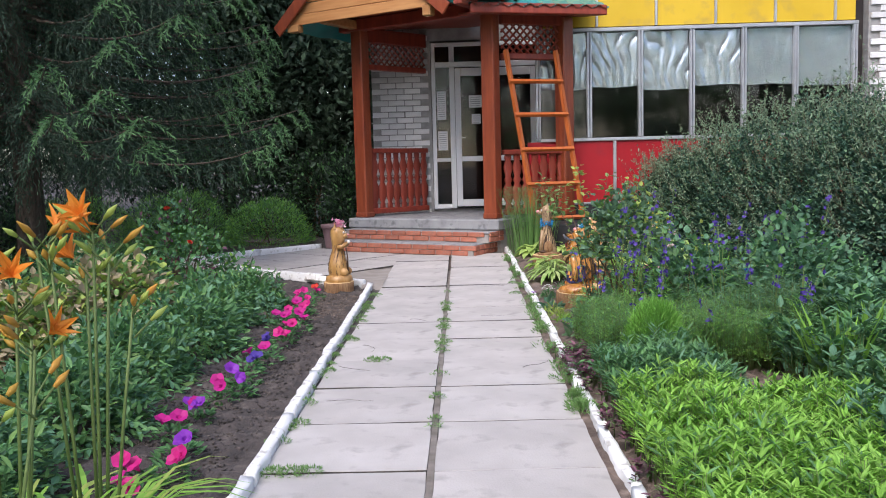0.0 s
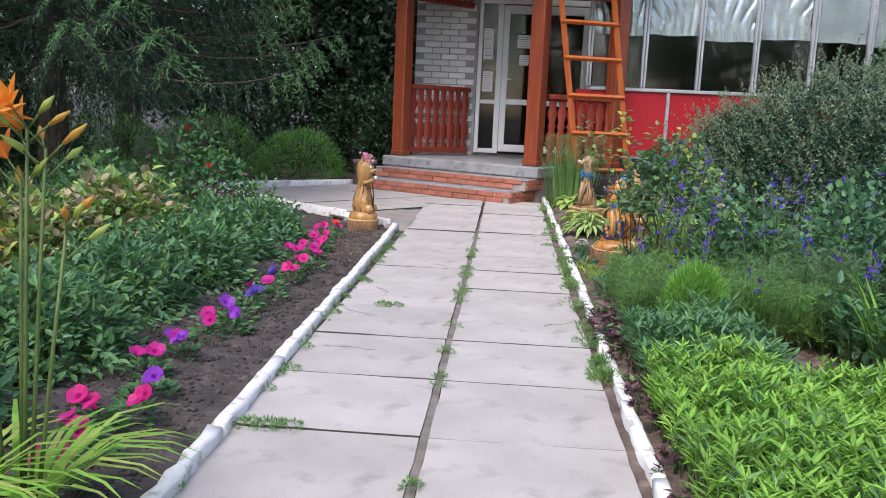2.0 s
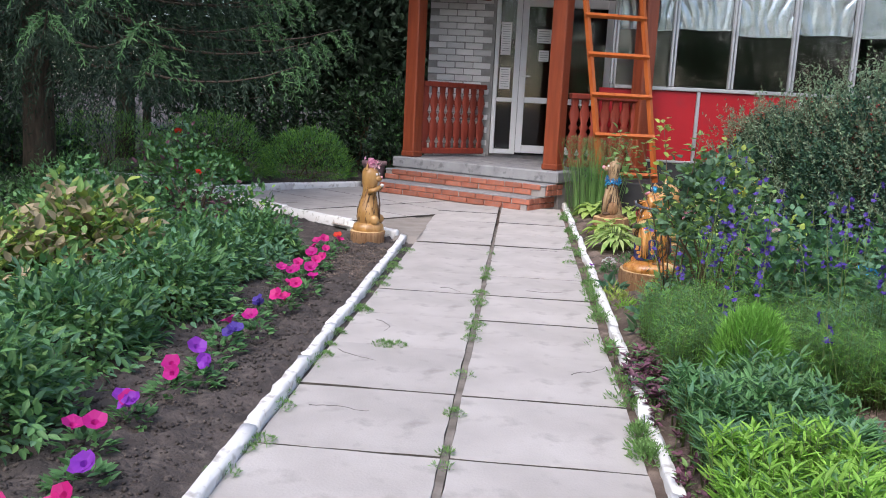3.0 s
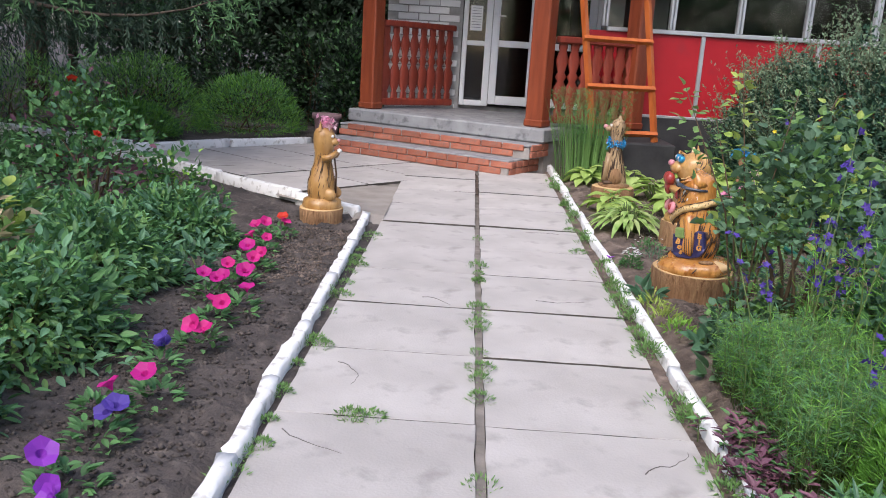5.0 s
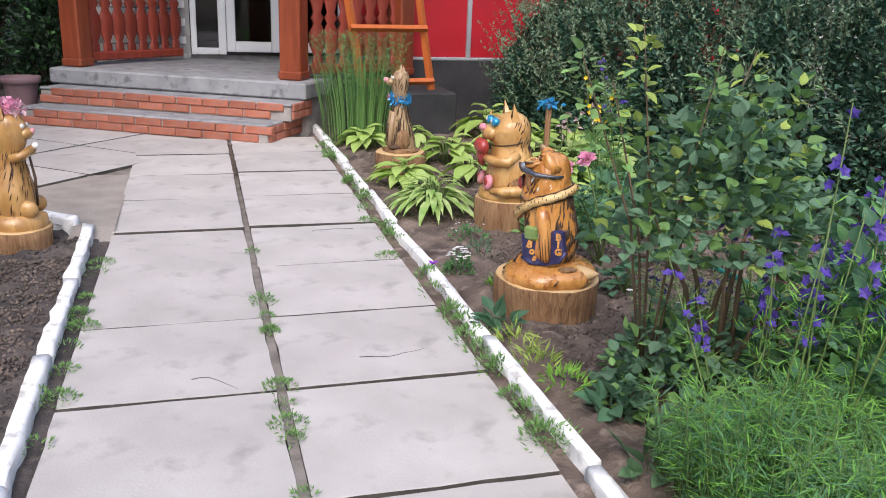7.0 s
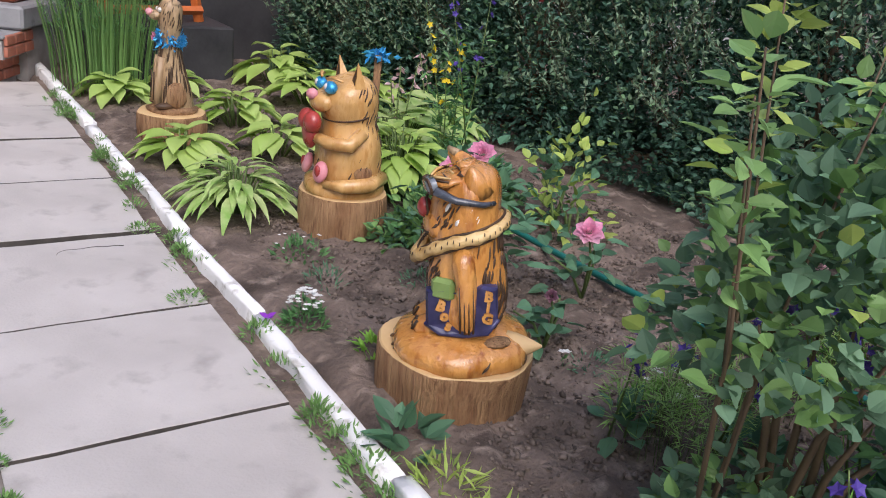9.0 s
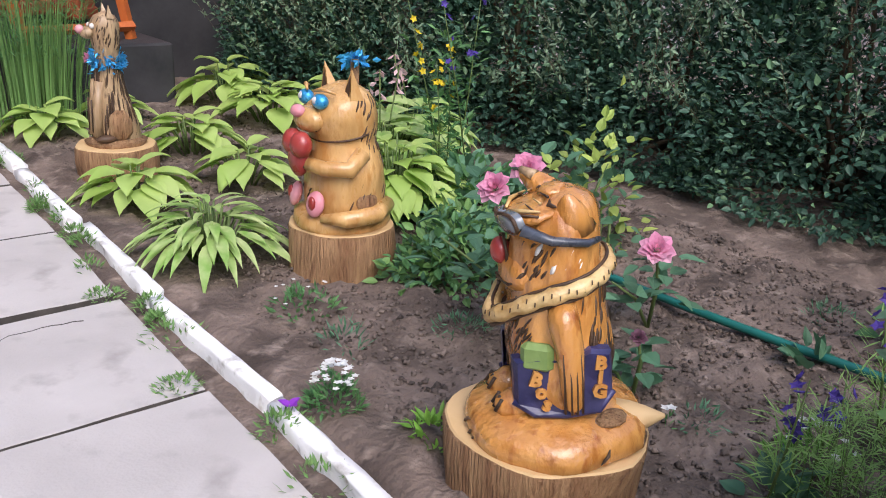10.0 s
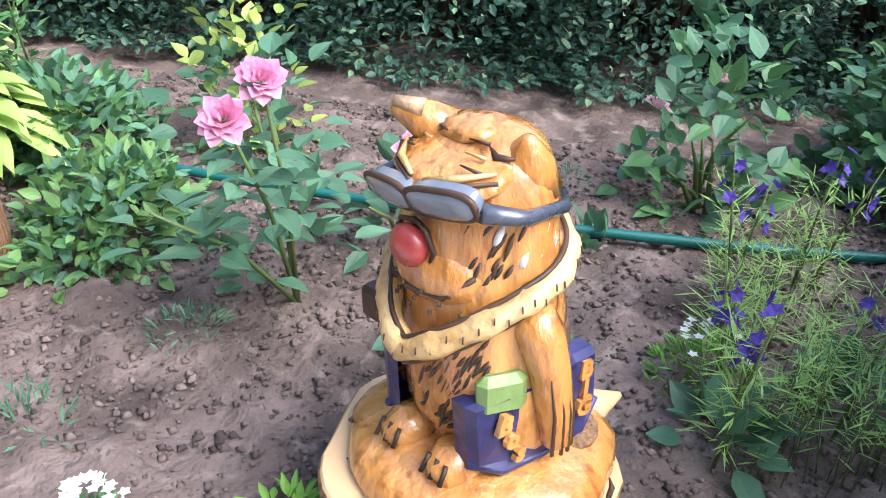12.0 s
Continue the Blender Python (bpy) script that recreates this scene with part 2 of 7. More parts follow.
def glassmat(name, tint, rough=0.03):
    m = bpy.data.materials.new(name)
    m.use_nodes = True
    b = m.node_tree.nodes["Principled BSDF"]
    b.inputs["Base Color"].default_value = (*tint, 1)
    b.inputs["Roughness"].default_value = rough
    b.inputs["Transmission Weight"].default_value = 1.0
    b.inputs["IOR"].default_value = 1.45
    return m


M_GLASS = glassmat("glass", (0.75, 0.78, 0.78))
M_FOIL = mat("crumpled_foil", (0.60, 0.65, 0.69), (0.78, 0.82, 0.86), 3, 0.22, 0.15, 9, metal=0.8, detail=3)


# ---- building blocks ----
class MB:
    """Collects vertices, faces and their materials for one mesh."""

    def __init__(self):
        self.v, self.f, self.m, self.mats, self.n = [], [], [], [], 0
        self.smooth = []

    def slot(self, material):
        if material not in self.mats:
            self.mats.append(material)
        return self.mats.index(material)

    def add(self, verts, faces, material, smooth=False):
        verts = np.asarray(verts, float).reshape(-1, 3)
        k = self.slot(material)
        self.v.append(verts)
        faces = np.asarray(faces, int) + self.n if isinstance(faces, np.ndarray) else [tuple(i + self.n for i in f) for f in faces]
        self.f.extend(faces.tolist() if isinstance(faces, np.ndarray) else faces)
        self.m.extend([k] * len(faces))
        self.smooth.extend([smooth] * len(faces))
        self.n += len(verts)
        return self

    def mesh(self, name):
        me = bpy.data.meshes.new(name)
        me.from_pydata(np.concatenate(self.v).tolist() if self.v else [], [], self.f)
        for m in self.mats:
            me.materials.append(m)
        me.polygons.foreach_set("material_index", self.m)
        me.polygons.foreach_set("use_smooth", self.smooth)
        me.update()
        return me

    def box(self, cx, cy, cz, sx, sy, sz, material, bevel=0.0, rz=0.0, m=None):
        """A box with chamfered edges."""
        b = min(bevel, sx * 0.45, sy * 0.45, sz * 0.45)
        if b <= 0:
            vs = np.array([(x, y, z) for z in (-.5, .5) for y in (-.5, .5) for x in (-.5, .5)]) * (sx, sy, sz)
            fs = [(0, 2, 3, 1), (4, 5, 7, 6), (0, 1, 5, 4), (2, 6, 7, 3), (0, 4, 6, 2), (1, 3, 7, 5)]
        else:
            hx, hy, hz = sx / 2, sy / 2, sz / 2
            rings = []
            for z, i in ((-hz, b), (-hz + b, 0), (hz - b, 0), (hz, b)):
                x, y = hx - i, hy - i
                c = b if i == 0 else b * 0.4
                rings.append([(x - c, -y, z), (x, -y + c, z), (x, y - c, z), (x - c, y, z), (-x + c, y, z), (-x, y - c, z), (-x, -y + c, z), (-x + c, -y, z)])
            vs = np.array([p for r in rings for p in r])
            fs = [tuple(range(7, -1, -1)), tuple(range(24, 32))]
            for r in range(3):
                fs += [(r * 8 + i, r * 8 + (i + 1) % 8, r * 8 + 8 + (i + 1) % 8, r * 8 + 8 + i) for i in range(8)]
        if rz:
            a = radians(rz)
            vs = vs @ np.array(((math.cos(a), math.sin(a), 0), (-math.sin(a), math.cos(a), 0), (0, 0, 1)))
        vs = vs + (cx, cy, cz)
        if m is not None:
            vs = vs @ np.array(m.to_3x3()).T + np.array(m.translation)
        return self.add(vs, fs, material)

    def tube(self, pts, radii, material, sides=8, caps=True, smooth=True):
        pts = np.asarray(pts, float)
        n = len(pts)
        radii = np.broadcast_to(np.asarray(radii, float), (n,))
        t = np.gradient(pts, axis=0)
        t /= np.linalg.norm(t, axis=1)[:, None] + 1e-9
        ref = np.array((0.0, 0, 1)) if abs(t[:, 2]).mean() < 0.8 else np.array((1.0, 0, 0))
        u = np.cross(t, ref)
        u /= np.linalg.norm(u, axis=1)[:, None] + 1e-9
        w = np.cross(u, t)
        a = np.linspace(0, 2 * np.pi, sides, endpoint=False)
        vs = pts[:, None] + radii[:, None, None] * (u[:, None] * np.cos(a)[None, :, None] + w[:, None] * np.sin(a)[None, :, None])
        fs = [(r * sides + i, r * sides + (i + 1) % sides, (r + 1) * sides + (i + 1) % sides, (r + 1) * sides + i) for r in range(n - 1) for i in range(sides)]
        if caps:
            fs += [tuple(range(sides - 1, -1, -1)), tuple((n - 1) * sides + i for i in range(sides))]
        return self.add(vs.reshape(-1, 3), fs, material, smooth)

    def blob(self, c, r, material, seg=14, ring=9, m=None, wob=0.0, seed=0.0, smooth=True):
        """An ellipsoid with an uneven surface."""
        th = np.linspace(0, np.pi, ring)
        ph = np.linspace(0, 2 * np.pi, seg, endpoint=False)
        d = np.stack([np.outer(np.sin(th), np.cos(ph)), np.outer(np.sin(th), np.sin(ph)), np.outer(np.cos(th), np.ones(seg))], -1).reshape(-1, 3)
        k = np.ones(len(d))
        if wob:
            k = np.array([1 + wob * noise.noise(Vector(p) * 2.2 + Vector((seed, seed * 1.7, 3.1))) for p in d])
        vs = d * k[:, None] * np.asarray(r)
        if m is not None:
            vs = vs @ np.array(m.to_3x3()).T
        vs = vs + np.asarray(c)
        fs = [(i * seg + j, i * seg + (j + 1) % seg, (i + 1) * seg + (j + 1) % seg, (i + 1) * seg + j) for i in range(ring - 1) for j in range(seg)]
        fs = [f[::-1] for f in fs]
        return self.add(vs, fs, material, smooth)

    def rings(self, rows, material, seg=24, wob=0.0, seed=0.0, grooves=0.0, smooth=True, c=(0, 0, 0)):
        """A turned or carved body: rows of (z, rx, ry, cx, cy)."""
        ph = np.linspace(0, 2 * np.pi, seg, endpoint=False)
        vs = []
        for z, rx, ry, cx, cy in rows:
            for p in ph:
                k = 1 + wob * noise.noise(Vector((math.cos(p) * 1.5, math.sin(p) * 1.5, z * 9 + seed)))
                if grooves:
                    k += grooves * noise.noise(Vector((p * 5.0, seed, z * 3)))
                vs.append((c[0] + cx + rx * k * math.cos(p), c[1] + cy + ry * k * math.sin(p), c[2] + z))
        n = len(rows)
        fs = [(i * seg + j, i * seg + (j + 1) % seg, (i + 1) * seg + (j + 1) % seg, (i + 1) * seg + j) for i in range(n - 1) for j in range(seg)]
        self.add(vs, fs, material, smooth)
        self.add(vs[:seg], [tuple(range(seg - 1, -1, -1))], material)
        self.add(vs[-seg:], [tuple(range(seg))], material)
        return self

    def leaves(self, P, D, U, L, W, material, kind="diamond"):
        """Many leaves at once: bases P, directions D, upper sides U, lengths L, widths W."""
        P, D, U = (np.asarray(a, float).reshape(-1, 3) for a in (P, D, U))
        n = len(P)
        if not n:
            return self
        L, W = np.broadcast_to(L, (n,))[:, None], np.broadcast_to(W, (n,))[:, None]
        D = D / (np.linalg.norm(D, axis=1)[:, None] + 1e-9)
        S = np.cross(D, U)
        S /= np.linalg.norm(S, axis=1)[:, None] + 1e-9
        U = np.cross(S, D)
        i = np.arange(n)[:, None]
        if kind == "diamond":
            vs = np.stack([P, P + D * L * 0.45 - S * W / 2 + U * W * 0.15, P + D * L, P + D * L * 0.45 + S * W / 2 + U * W * 0.15], 1)
            fs = np.concatenate([i * 4 + (0, 2, 1), i * 4 + (0, 3, 2)])
        else:
            drop = 0.35 if kind == "droop" else 0.12
            side = [[P + D * L * t + S * W * k * g + U * (W * 0.30 * k - L * drop * t * t) for t, k in ((0.12, 0.26), (0.32, 0.48), (0.58, 0.44), (0.82, 0.22))] for g in (-1, 1)]
            vs = np.stack([P, P + D * L - U * L * drop, P + D * L * 0.5 - U * L * drop * 0.25, *side[0], *side[1]], 1)
            fs = np.concatenate([i * 11 + (0, 2, 1, 6, 5, 4, 3), i * 11 + (0, 7, 8, 9, 10, 1, 2)])
        return self.add(vs.reshape(-1, 3), fs, material)


def part(name, mb, parent, label=""):
    ob = new(name, mb.mesh(name))
    ob.parent = parent
    if label:
        ob["label"] = label
    return ob


def thing(name, label, category, m=None, group="", kind="", mb=None):
    ob = new(name, mb.mesh(name) if mb else None)
    if m is not None:
        ob.matrix_world = m
    return tagged(ob, label, category, group, kind)


rng = np.random.default_rng(7)


def gz(x, y):
    """Height of the ground, which climbs a little towards the steps."""
    return 0.05 * min(1.0, max(0.0, (y - 8.2) / 2.6))


# ---- ground ----
def make_ground():
    def axis(lo, hi, step, far):
        a = list(np.arange(lo, hi, step))
        s, x = step, hi
        while x < far:
            a.append(x)
            s *= 1.35
            x += s
        a.append(far)
        s, x, pre = step, lo, []
        while x > -far:
            s *= 1.35
            x -= s
            pre.append(max(x, -far))
        return np.array(pre[::-1] + a)
    xs, ys = axis(-3.6, 3.8, 0.035, 1500.0), axis(0.2, 12.2, 0.04, 1500.0)
    vs = []
    for y in ys:
        for x in xs:
            near = max(0.0, 1 - max(0, abs(x) - 3.2) / 2) * max(0.0, 1 - max(0, abs(y - 6) - 6) / 3)
            inside = -0.63 < x < 0.70 and y < 11.5
            if -0.78 < x < 0.88:
                near *= 0.25 if y < 8.4 else 0.6
            pad = x < -0.5 and (x + 0.8) * 0.585 + (y - 8.6) * 0.81 > 0.02 and y > 8.4
            if inside or pad:
                z = -0.04 + gz(x, y)
            else:
                q = Vector((x, y, 0))
                big = noise.fractal(q * 1.3, 1.0, 2.0, 3) * 0.025
                lump = max(0.0, noise.fractal(q * 9, 0.8, 2.0, 4)) * 0.040 + noise.noise(q * 24) * 0.008
                z = gz(x, y) - 0.015 + (0.018 * max(0.0, 1 - (x - 0.86) / 0.22) if x > 0.86 else 0.0) + (big + lump) * near
            vs.append((x, y, z))
    nx = len(xs)
    fs = [(j * nx + i, j * nx + i + 1, (j + 1) * nx + i + 1, (j + 1) * nx + i) for j in range(len(ys) - 1) for i in range(nx - 1)]
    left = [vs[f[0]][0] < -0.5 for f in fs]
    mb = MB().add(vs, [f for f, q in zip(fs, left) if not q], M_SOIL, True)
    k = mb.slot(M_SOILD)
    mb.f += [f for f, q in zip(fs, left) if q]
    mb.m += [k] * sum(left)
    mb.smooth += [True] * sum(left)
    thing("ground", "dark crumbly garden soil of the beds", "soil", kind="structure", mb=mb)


make_ground()


# ---- spruce and the shade on the far side ----
def spruce(name, x, y, height, reach, low, seed, label, dense=1.0, toward=None):
    r = np.random.default_rng(seed)
    root = thing(name, label, "tree", pose(x, y, 0))
    mb = MB()
    zs = np.linspace(-0.2, height, 12)
    mb.tube([(0.05 * math.sin(z), 0.05 * math.cos(z * 1.3), z) for z in zs], np.linspace(0.17, 0.02, 12), M_BARK, 10)
    part("trunk", mb, root)
    limbs, P, D, U, Ls, tipP, tipD, tipU = MB(), [], [], [], [], [], [], []
    z = low
    while z < height * 0.95:
        k = 1 - z / height
        for a in np.arange(0, 6.28, 6.28 / (6 * dense)) + r.uniform(0, 1):
            a += r.normal() * 0.15
            ln = reach * k * r.uniform(0.8, 1.08) + 0.3
            s = np.linspace(0, 1, 10)
            h = z + ln * (-0.30 * s + 0.22 * s ** 3) + 0.1 * r.normal()
            pts = np.stack([np.cos(a) * ln * s, np.sin(a) * ln * s, h], 1)
            limbs.tube(pts, 0.028 * (1 - s * 0.85), M_BARK, 5)
            for q in np.linspace(0.15, 1.0, int(16 * dense)):
                base = np.array([np.cos(a) * ln * q, np.sin(a) * ln * q, np.interp(q, s, h)])
                for side in (-1, 1):
                    out = np.array([np.cos(a + side * 0.9), np.sin(a + side * 0.9), -0.25])
                    tl = (0.72 - 0.42 * q) * r.uniform(0.7, 1.2)
                    hang = r.uniform(0.9, 1.9) * (1 - 0.6 * q)
                    n = int(31 * dense)
                    u = np.linspace(0.02, 1, n)[:, None]
                    spine = base + out * tl * u * (1 - 0.35 * hang) + np.array((0, 0, -1)) * hang * tl * u ** 2
                    d = np.gradient(spine, axis=0)
                    d /= np.linalg.norm(d, axis=1)[:, None]
                    nd = d + r.normal(size=(n, 3)) * 0.55
                    if q > 0.90:
                        tipP.append(spine), tipD.append(nd), tipU.append(r.normal(size=(n, 3)))
                    else:
                        P.append(spine), D.append(nd), U.append(r.normal(size=(n, 3)))
        z += 0.26 / dense * r.uniform(0.8, 1.2)
    part("branchwork", limbs, root)["kind"] = "stuff"
    nb = MB()
    nb.leaves(np.concatenate(P), np.concatenate(D), np.concatenate(U), 0.062, 0.0115, L_SPRUCE)
    nb.leaves(np.concatenate(tipP), np.concatenate(tipD), np.concatenate(tipU), 0.060, 0.0125, L_SPRUCET)
    ob = part("needles", nb, root, "drooping green needle sprays")
    ob["kind"] = "stuff"
    return root


def bush(name, label, category, x, y, rx, ry, h, n, ll, lw, materials, stems=10, kind="broad", low=0.15, shell=0.45, seed=1, stemmat=None, z0=None, up=0.5, group="", lumpy=0.35, flowers=(), lift=0.0):
    """A shrub: woody stems and a crown of leaves with an uneven outline, bare up to lift. flowers: (material, count, size)."""
    r = np.random.default_rng(seed)
    z0 = gz(x, y) if z0 is None else z0
    root = thing(name, label, category, pose(x, y, z0), group)
    d = r.normal(size=(n, 3))
    d /= np.linalg.norm(d, axis=1)[:, None]
    d[:, 2] = np.abs(d[:, 2]) * 1.0 - low
    k = np.array([1 + lumpy * noise.fractal(Vector(v) * 2.3 + Vector((seed * 3.1, 0, 0)), 1, 2, 3) for v in d])
    rad = (shell + (1 - shell) * r.random(n) ** 0.5) * k
    P = d * rad[:, None] * (rx, ry, h)
    P[:, 2] = np.maximum(P[:, 2] + h * low * 0.2, 0.02 * h)
    P[:, 2] = lift + P[:, 2] * (1 - lift / h)
    out = d * (1, 1, 0.6) + r.normal(size=(n, 3)) * 0.55 + (0, 0, up * 0.6)
    U = d * 0.5 + r.normal(size=(n, 3)) * 0.35 + (0, 0, 1.0)
    sz = r.uniform(0.65, 1.25, n)
    mb = MB()
    pick = r.choice(len(materials), n, p=[w for _, w in materials])
    for i, (mm, _) in enumerate(materials):
        s = pick == i
        mb.leaves(P[s], out[s], U[s], ll * sz[s], lw * sz[s], mm, kind)
    for i in range(stems):
        sb = MB()
        e = P[r.integers(n)] * 0.85
        b = np.array((r.normal() * rx * 0.12, r.normal() * ry * 0.12, -0.03))
        mid = (b + e) / 2 + (e - b) * (-0.1, -0.1, 0.12)
        sb.tube([b, mid, e], (0.006 + 0.006 * h, 0.004 + 0.004 * h, 0.002), stemmat or M_STEMR, 5)
        part("stem", sb, root)
    lv = part("leaves", mb, root)
    lv["kind"] = "stuff"
    for mm, cnt, size in flowers:
        for i in range(cnt):
            j = r.integers(n)
            c = P[j] * 1.04
            fb = MB()
            rose_head(fb, (0, 0, 0), size * r.uniform(0.8, 1.15), mm, r)
            o = part("flower", fb, root)
            o.matrix_local = pose(*c, r.uniform(-40, 40), r.uniform(-40, 40), r.uniform(0, 360))
    return root


def rose_head(mb, c, size, material, r):
    c = np.asarray(c, float)
    for ring, (cnt, tilt, rad) in enumerate(((5, 0.35, 0.55), (5, 0.8, 0.36), (4, 1.2, 0.2), (3, 1.45, 0.1))):
        a = np.arange(cnt) * 6.283 / cnt + ring * 0.7
        o = np.stack([np.cos(a), np.sin(a), np.zeros(cnt)], 1)
        P = c + o * size * rad * 0.25
        D = o * math.cos(tilt) + np.array((0, 0, math.sin(tilt)))
        U = -o * math.sin(tilt) + np.array((0, 0, math.cos(tilt)))
        mb.leaves(P, D, U, size * (0.62 - 0.06 * ring), size * (0.72 - 0.11 * ring), material, "broad")


# ---- porch ----
PORCH = pose(-1.42, 12.6, 0, 0, 0, -31)


def baluster(mb, x, y, z0, z1, ang):
    h = z1 - z0
    prof = ((0, 0.030), (0.08, 0.030), (0.10, 0.020), (0.22, 0.046), (0.36, 0.050), (0.48, 0.022), (0.54, 0.040), (0.60, 0.022), (0.76, 0.044), (0.90, 0.024), (0.93, 0.030), (1, 0.030))
    mb.rings([(z0 + h * t, r * 1.7, r * 0.6, x, y) for t, r in prof], M_RAIL, 8)


def bay(name, label, p0, p1, ztop, zl0, zl1, group):
    """One side of the porch: rails, balusters, a lattice under the beam."""
    (x0, y0), (x1, y1) = p0, p1
    ln, a = math.hypot(x1 - x0, y1 - y0), math.atan2(y1 - y0, x1 - x0)
    root = thing(name, label, "railing", pose(x0, y0, 0, 0, 0, math.degrees(a)), group)
    part("rail", MB().box(ln / 2, 0, ztop - 0.035, ln, 0.10, 0.07, M_RAIL, 0.012), root)
    part("rail", MB().box(ln / 2, 0, 0.56, ln, 0.08, 0.08, M_RAIL, 0.012), root)
    n = int(ln / 0.125)
    for i in range(n):
        b = MB()
        baluster(b, 0, 0, 0.60, ztop - 0.07, 0)
        o = part("baluster", b, root)
        o.location = ((i + 0.5) * ln / n, 0, 0)
    part("beam", MB().box(ln / 2, 0, zl1 + 0.10, ln, 0.12, 0.2, M_RAIL, 0.01), root)
    part("beam", MB().box(ln / 2, 0, zl0 - 0.04, ln, 0.09, 0.08, M_RAIL, 0.01), root)
    lat = MB()
    s, h = 0.105, zl1 - zl0
    for k in np.arange(-h, ln, s):
        for sgn in (1, -1):
            xa, xb = (k, k + h) if sgn > 0 else (k + h, k)
            za, zb = zl0, zl1
            if xa < 0:
                za, xa = za + (0 - xa) * (zb - za) / (xb - xa), 0.0
            if xb < 0:
                zb, xb = za + (0 - xa) * (zb - za) / (xb - xa), 0.0
            if xa > ln:
                za, xa = za + (ln - xa) * (zb - za) / (xb - xa), ln
            if xb > ln:
                zb, xb = za + (ln - xa) * (zb - za) / (xb - xa), ln
            if abs(xb - xa) > 0.01:
                lat.tube([(xa, sgn * 0.008, za), (xb, sgn * 0.008, zb)], 0.014, M_RAIL, 4, smooth=False)
    part("lattice", lat, root, "diamond lattice of thin red slats")
    return root


def make_porch():
    root = thing("porch_post", "square orange-stained wooden porch post", "post", PORCH @ pose(0.06, 0.21, 0), "porch posts")
    part("shaft", MB().box(0, 0, 1.83, 0.19, 0.19, 2.70, M_POST, 0.015), root)
    part("foot", MB().box(0, 0, 0.52, 0.21, 0.21, 0.08, M_POST, 0.015), root)
    copy_thing(root, PORCH @ pose(2.21, 0.22, 0))
    copy_thing(root, pose(1.62, 12.12, 0, 0, 0, 37))
    bay("porch_railing", "red wooden porch railing with turned balusters and lattice", (-1.17, 12.86), (-0.36, 13.62), 1.49, 2.72, 3.03, "porch sides")
    bay("porch_railing", "red wooden porch railing with turned balusters and lattice", (0.74, 11.74), (1.62, 12.10), 1.40, 2.68, 3.06, "porch sides")
    fl = MB()
    fl.box(1.17, 0.85, 0.41, 2.50, 1.75, 0.14, M_CONC2, 0.015)
    fb = thing("porch_floor", "worn grey screed porch floor over brick steps", "floor", PORCH, kind="structure", mb=fl)
    core = MB().box(1.17, 0.9, 0.15, 2.42, 1.6, 0.38, M_MORTAR, 0.0)
    part("foundation", core, fb)
    # two brick steps with grey treads
    st = thing("steps", "two red brick steps with worn grey treads", "steps", PORCH, kind="structure")
    for i, (yf, z0, z1, xa, xb) in enumerate(((-0.52, 0.0, 0.195, 0.02, 2.32), (-0.26, 0.195, 0.335, 0.0, 2.40))):
        part("core", MB().box((xa + xb) / 2, (yf + 0.1) / 2, (z0 + z1 - 0.03) / 2, xb - xa - 0.02, 0.1 - yf - 0.02, z1 - z0 - 0.03, M_MORTAR), st)
        part("tread", MB().box((xa + xb) / 2, (yf + 0.12) / 2, z1 - 0.012, xb - xa, 0.12 - yf, 0.022, M_CONC2, 0.008), st)
    bk = MB().box(0, 0, 0, 0.235, 0.05, 0.060, M_BRICKR, 0.006).mesh("brick")
    side = MB().box(0, 0, 0, 0.05, 0.115, 0.060, M_BRICKR, 0.006).mesh("brick")

    def brick(me, x, y, z):
        o = new("brick", me)
        o.parent = st
        o.location = (x + rng.normal() * 0.002, y + rng.normal() * 0.003, z)
        o.rotation_euler = (0, 0, rng.normal() * 0.01)
    for yf, z0, xa, xb, rows in ((-0.52, 0.045, 0.02, 2.32, 2), (-0.26, 0.20, 0.0, 2.40, 2)):
        for c in range(rows):
            x = xa + 0.12 + (0.12 if c % 2 else 0)
            while x < xb - 0.08:
                brick(bk, x, yf + 0.018, z0 + 0.036 + c * 0.066)
                x += 0.247
            y = yf + 0.09
            while y < 0.10:
                brick(side, xb - 0.015, y, z0 + 0.036 + c * 0.066)
                y += 0.127
    # beams and roof
    bm = thing("porch_beam", "dark red wooden beam under the porch eave", "beam", PORCH)
    part("beam", MB().box(1.13, 0.16, 3.25, 2.7, 0.16, 0.16, M_RAIL, 0.012), bm)
    part("beam", MB().box(0.06, -0.2, 3.25, 0.12, 0.8, 0.12, M_PLANK, 0.01), bm)
    part("beam", MB().box(2.21, -0.2, 3.25, 0.12, 0.8, 0.12, M_RAIL, 0.01), bm)
    ce = MB().box(1.05, 0.62, 3.355, 3.1, 2.5, 0.03, M_RAIL, 0.0)
    thing("ceiling", "dark red boarded porch ceiling", "ceiling", PORCH, kind="structure", mb=ce)
    rf = thing("porch_roof", "gabled porch roof with a varnished pine front and teal sheet", "roof", PORCH)
    apex, half, zb = 0.72, 1.22, 3.20
    for i in range(7):
        z0 = zb + i * 0.145
        hw = half * (1 - (z0 - zb) / 1.05)
        if hw > 0.08:
            part("plank", MB().box(apex, -0.64 + 0.006 * (i % 2), z0 + 0.07, 2 * hw, 0.03, 0.138, M_PLANK, 0.006), rf)
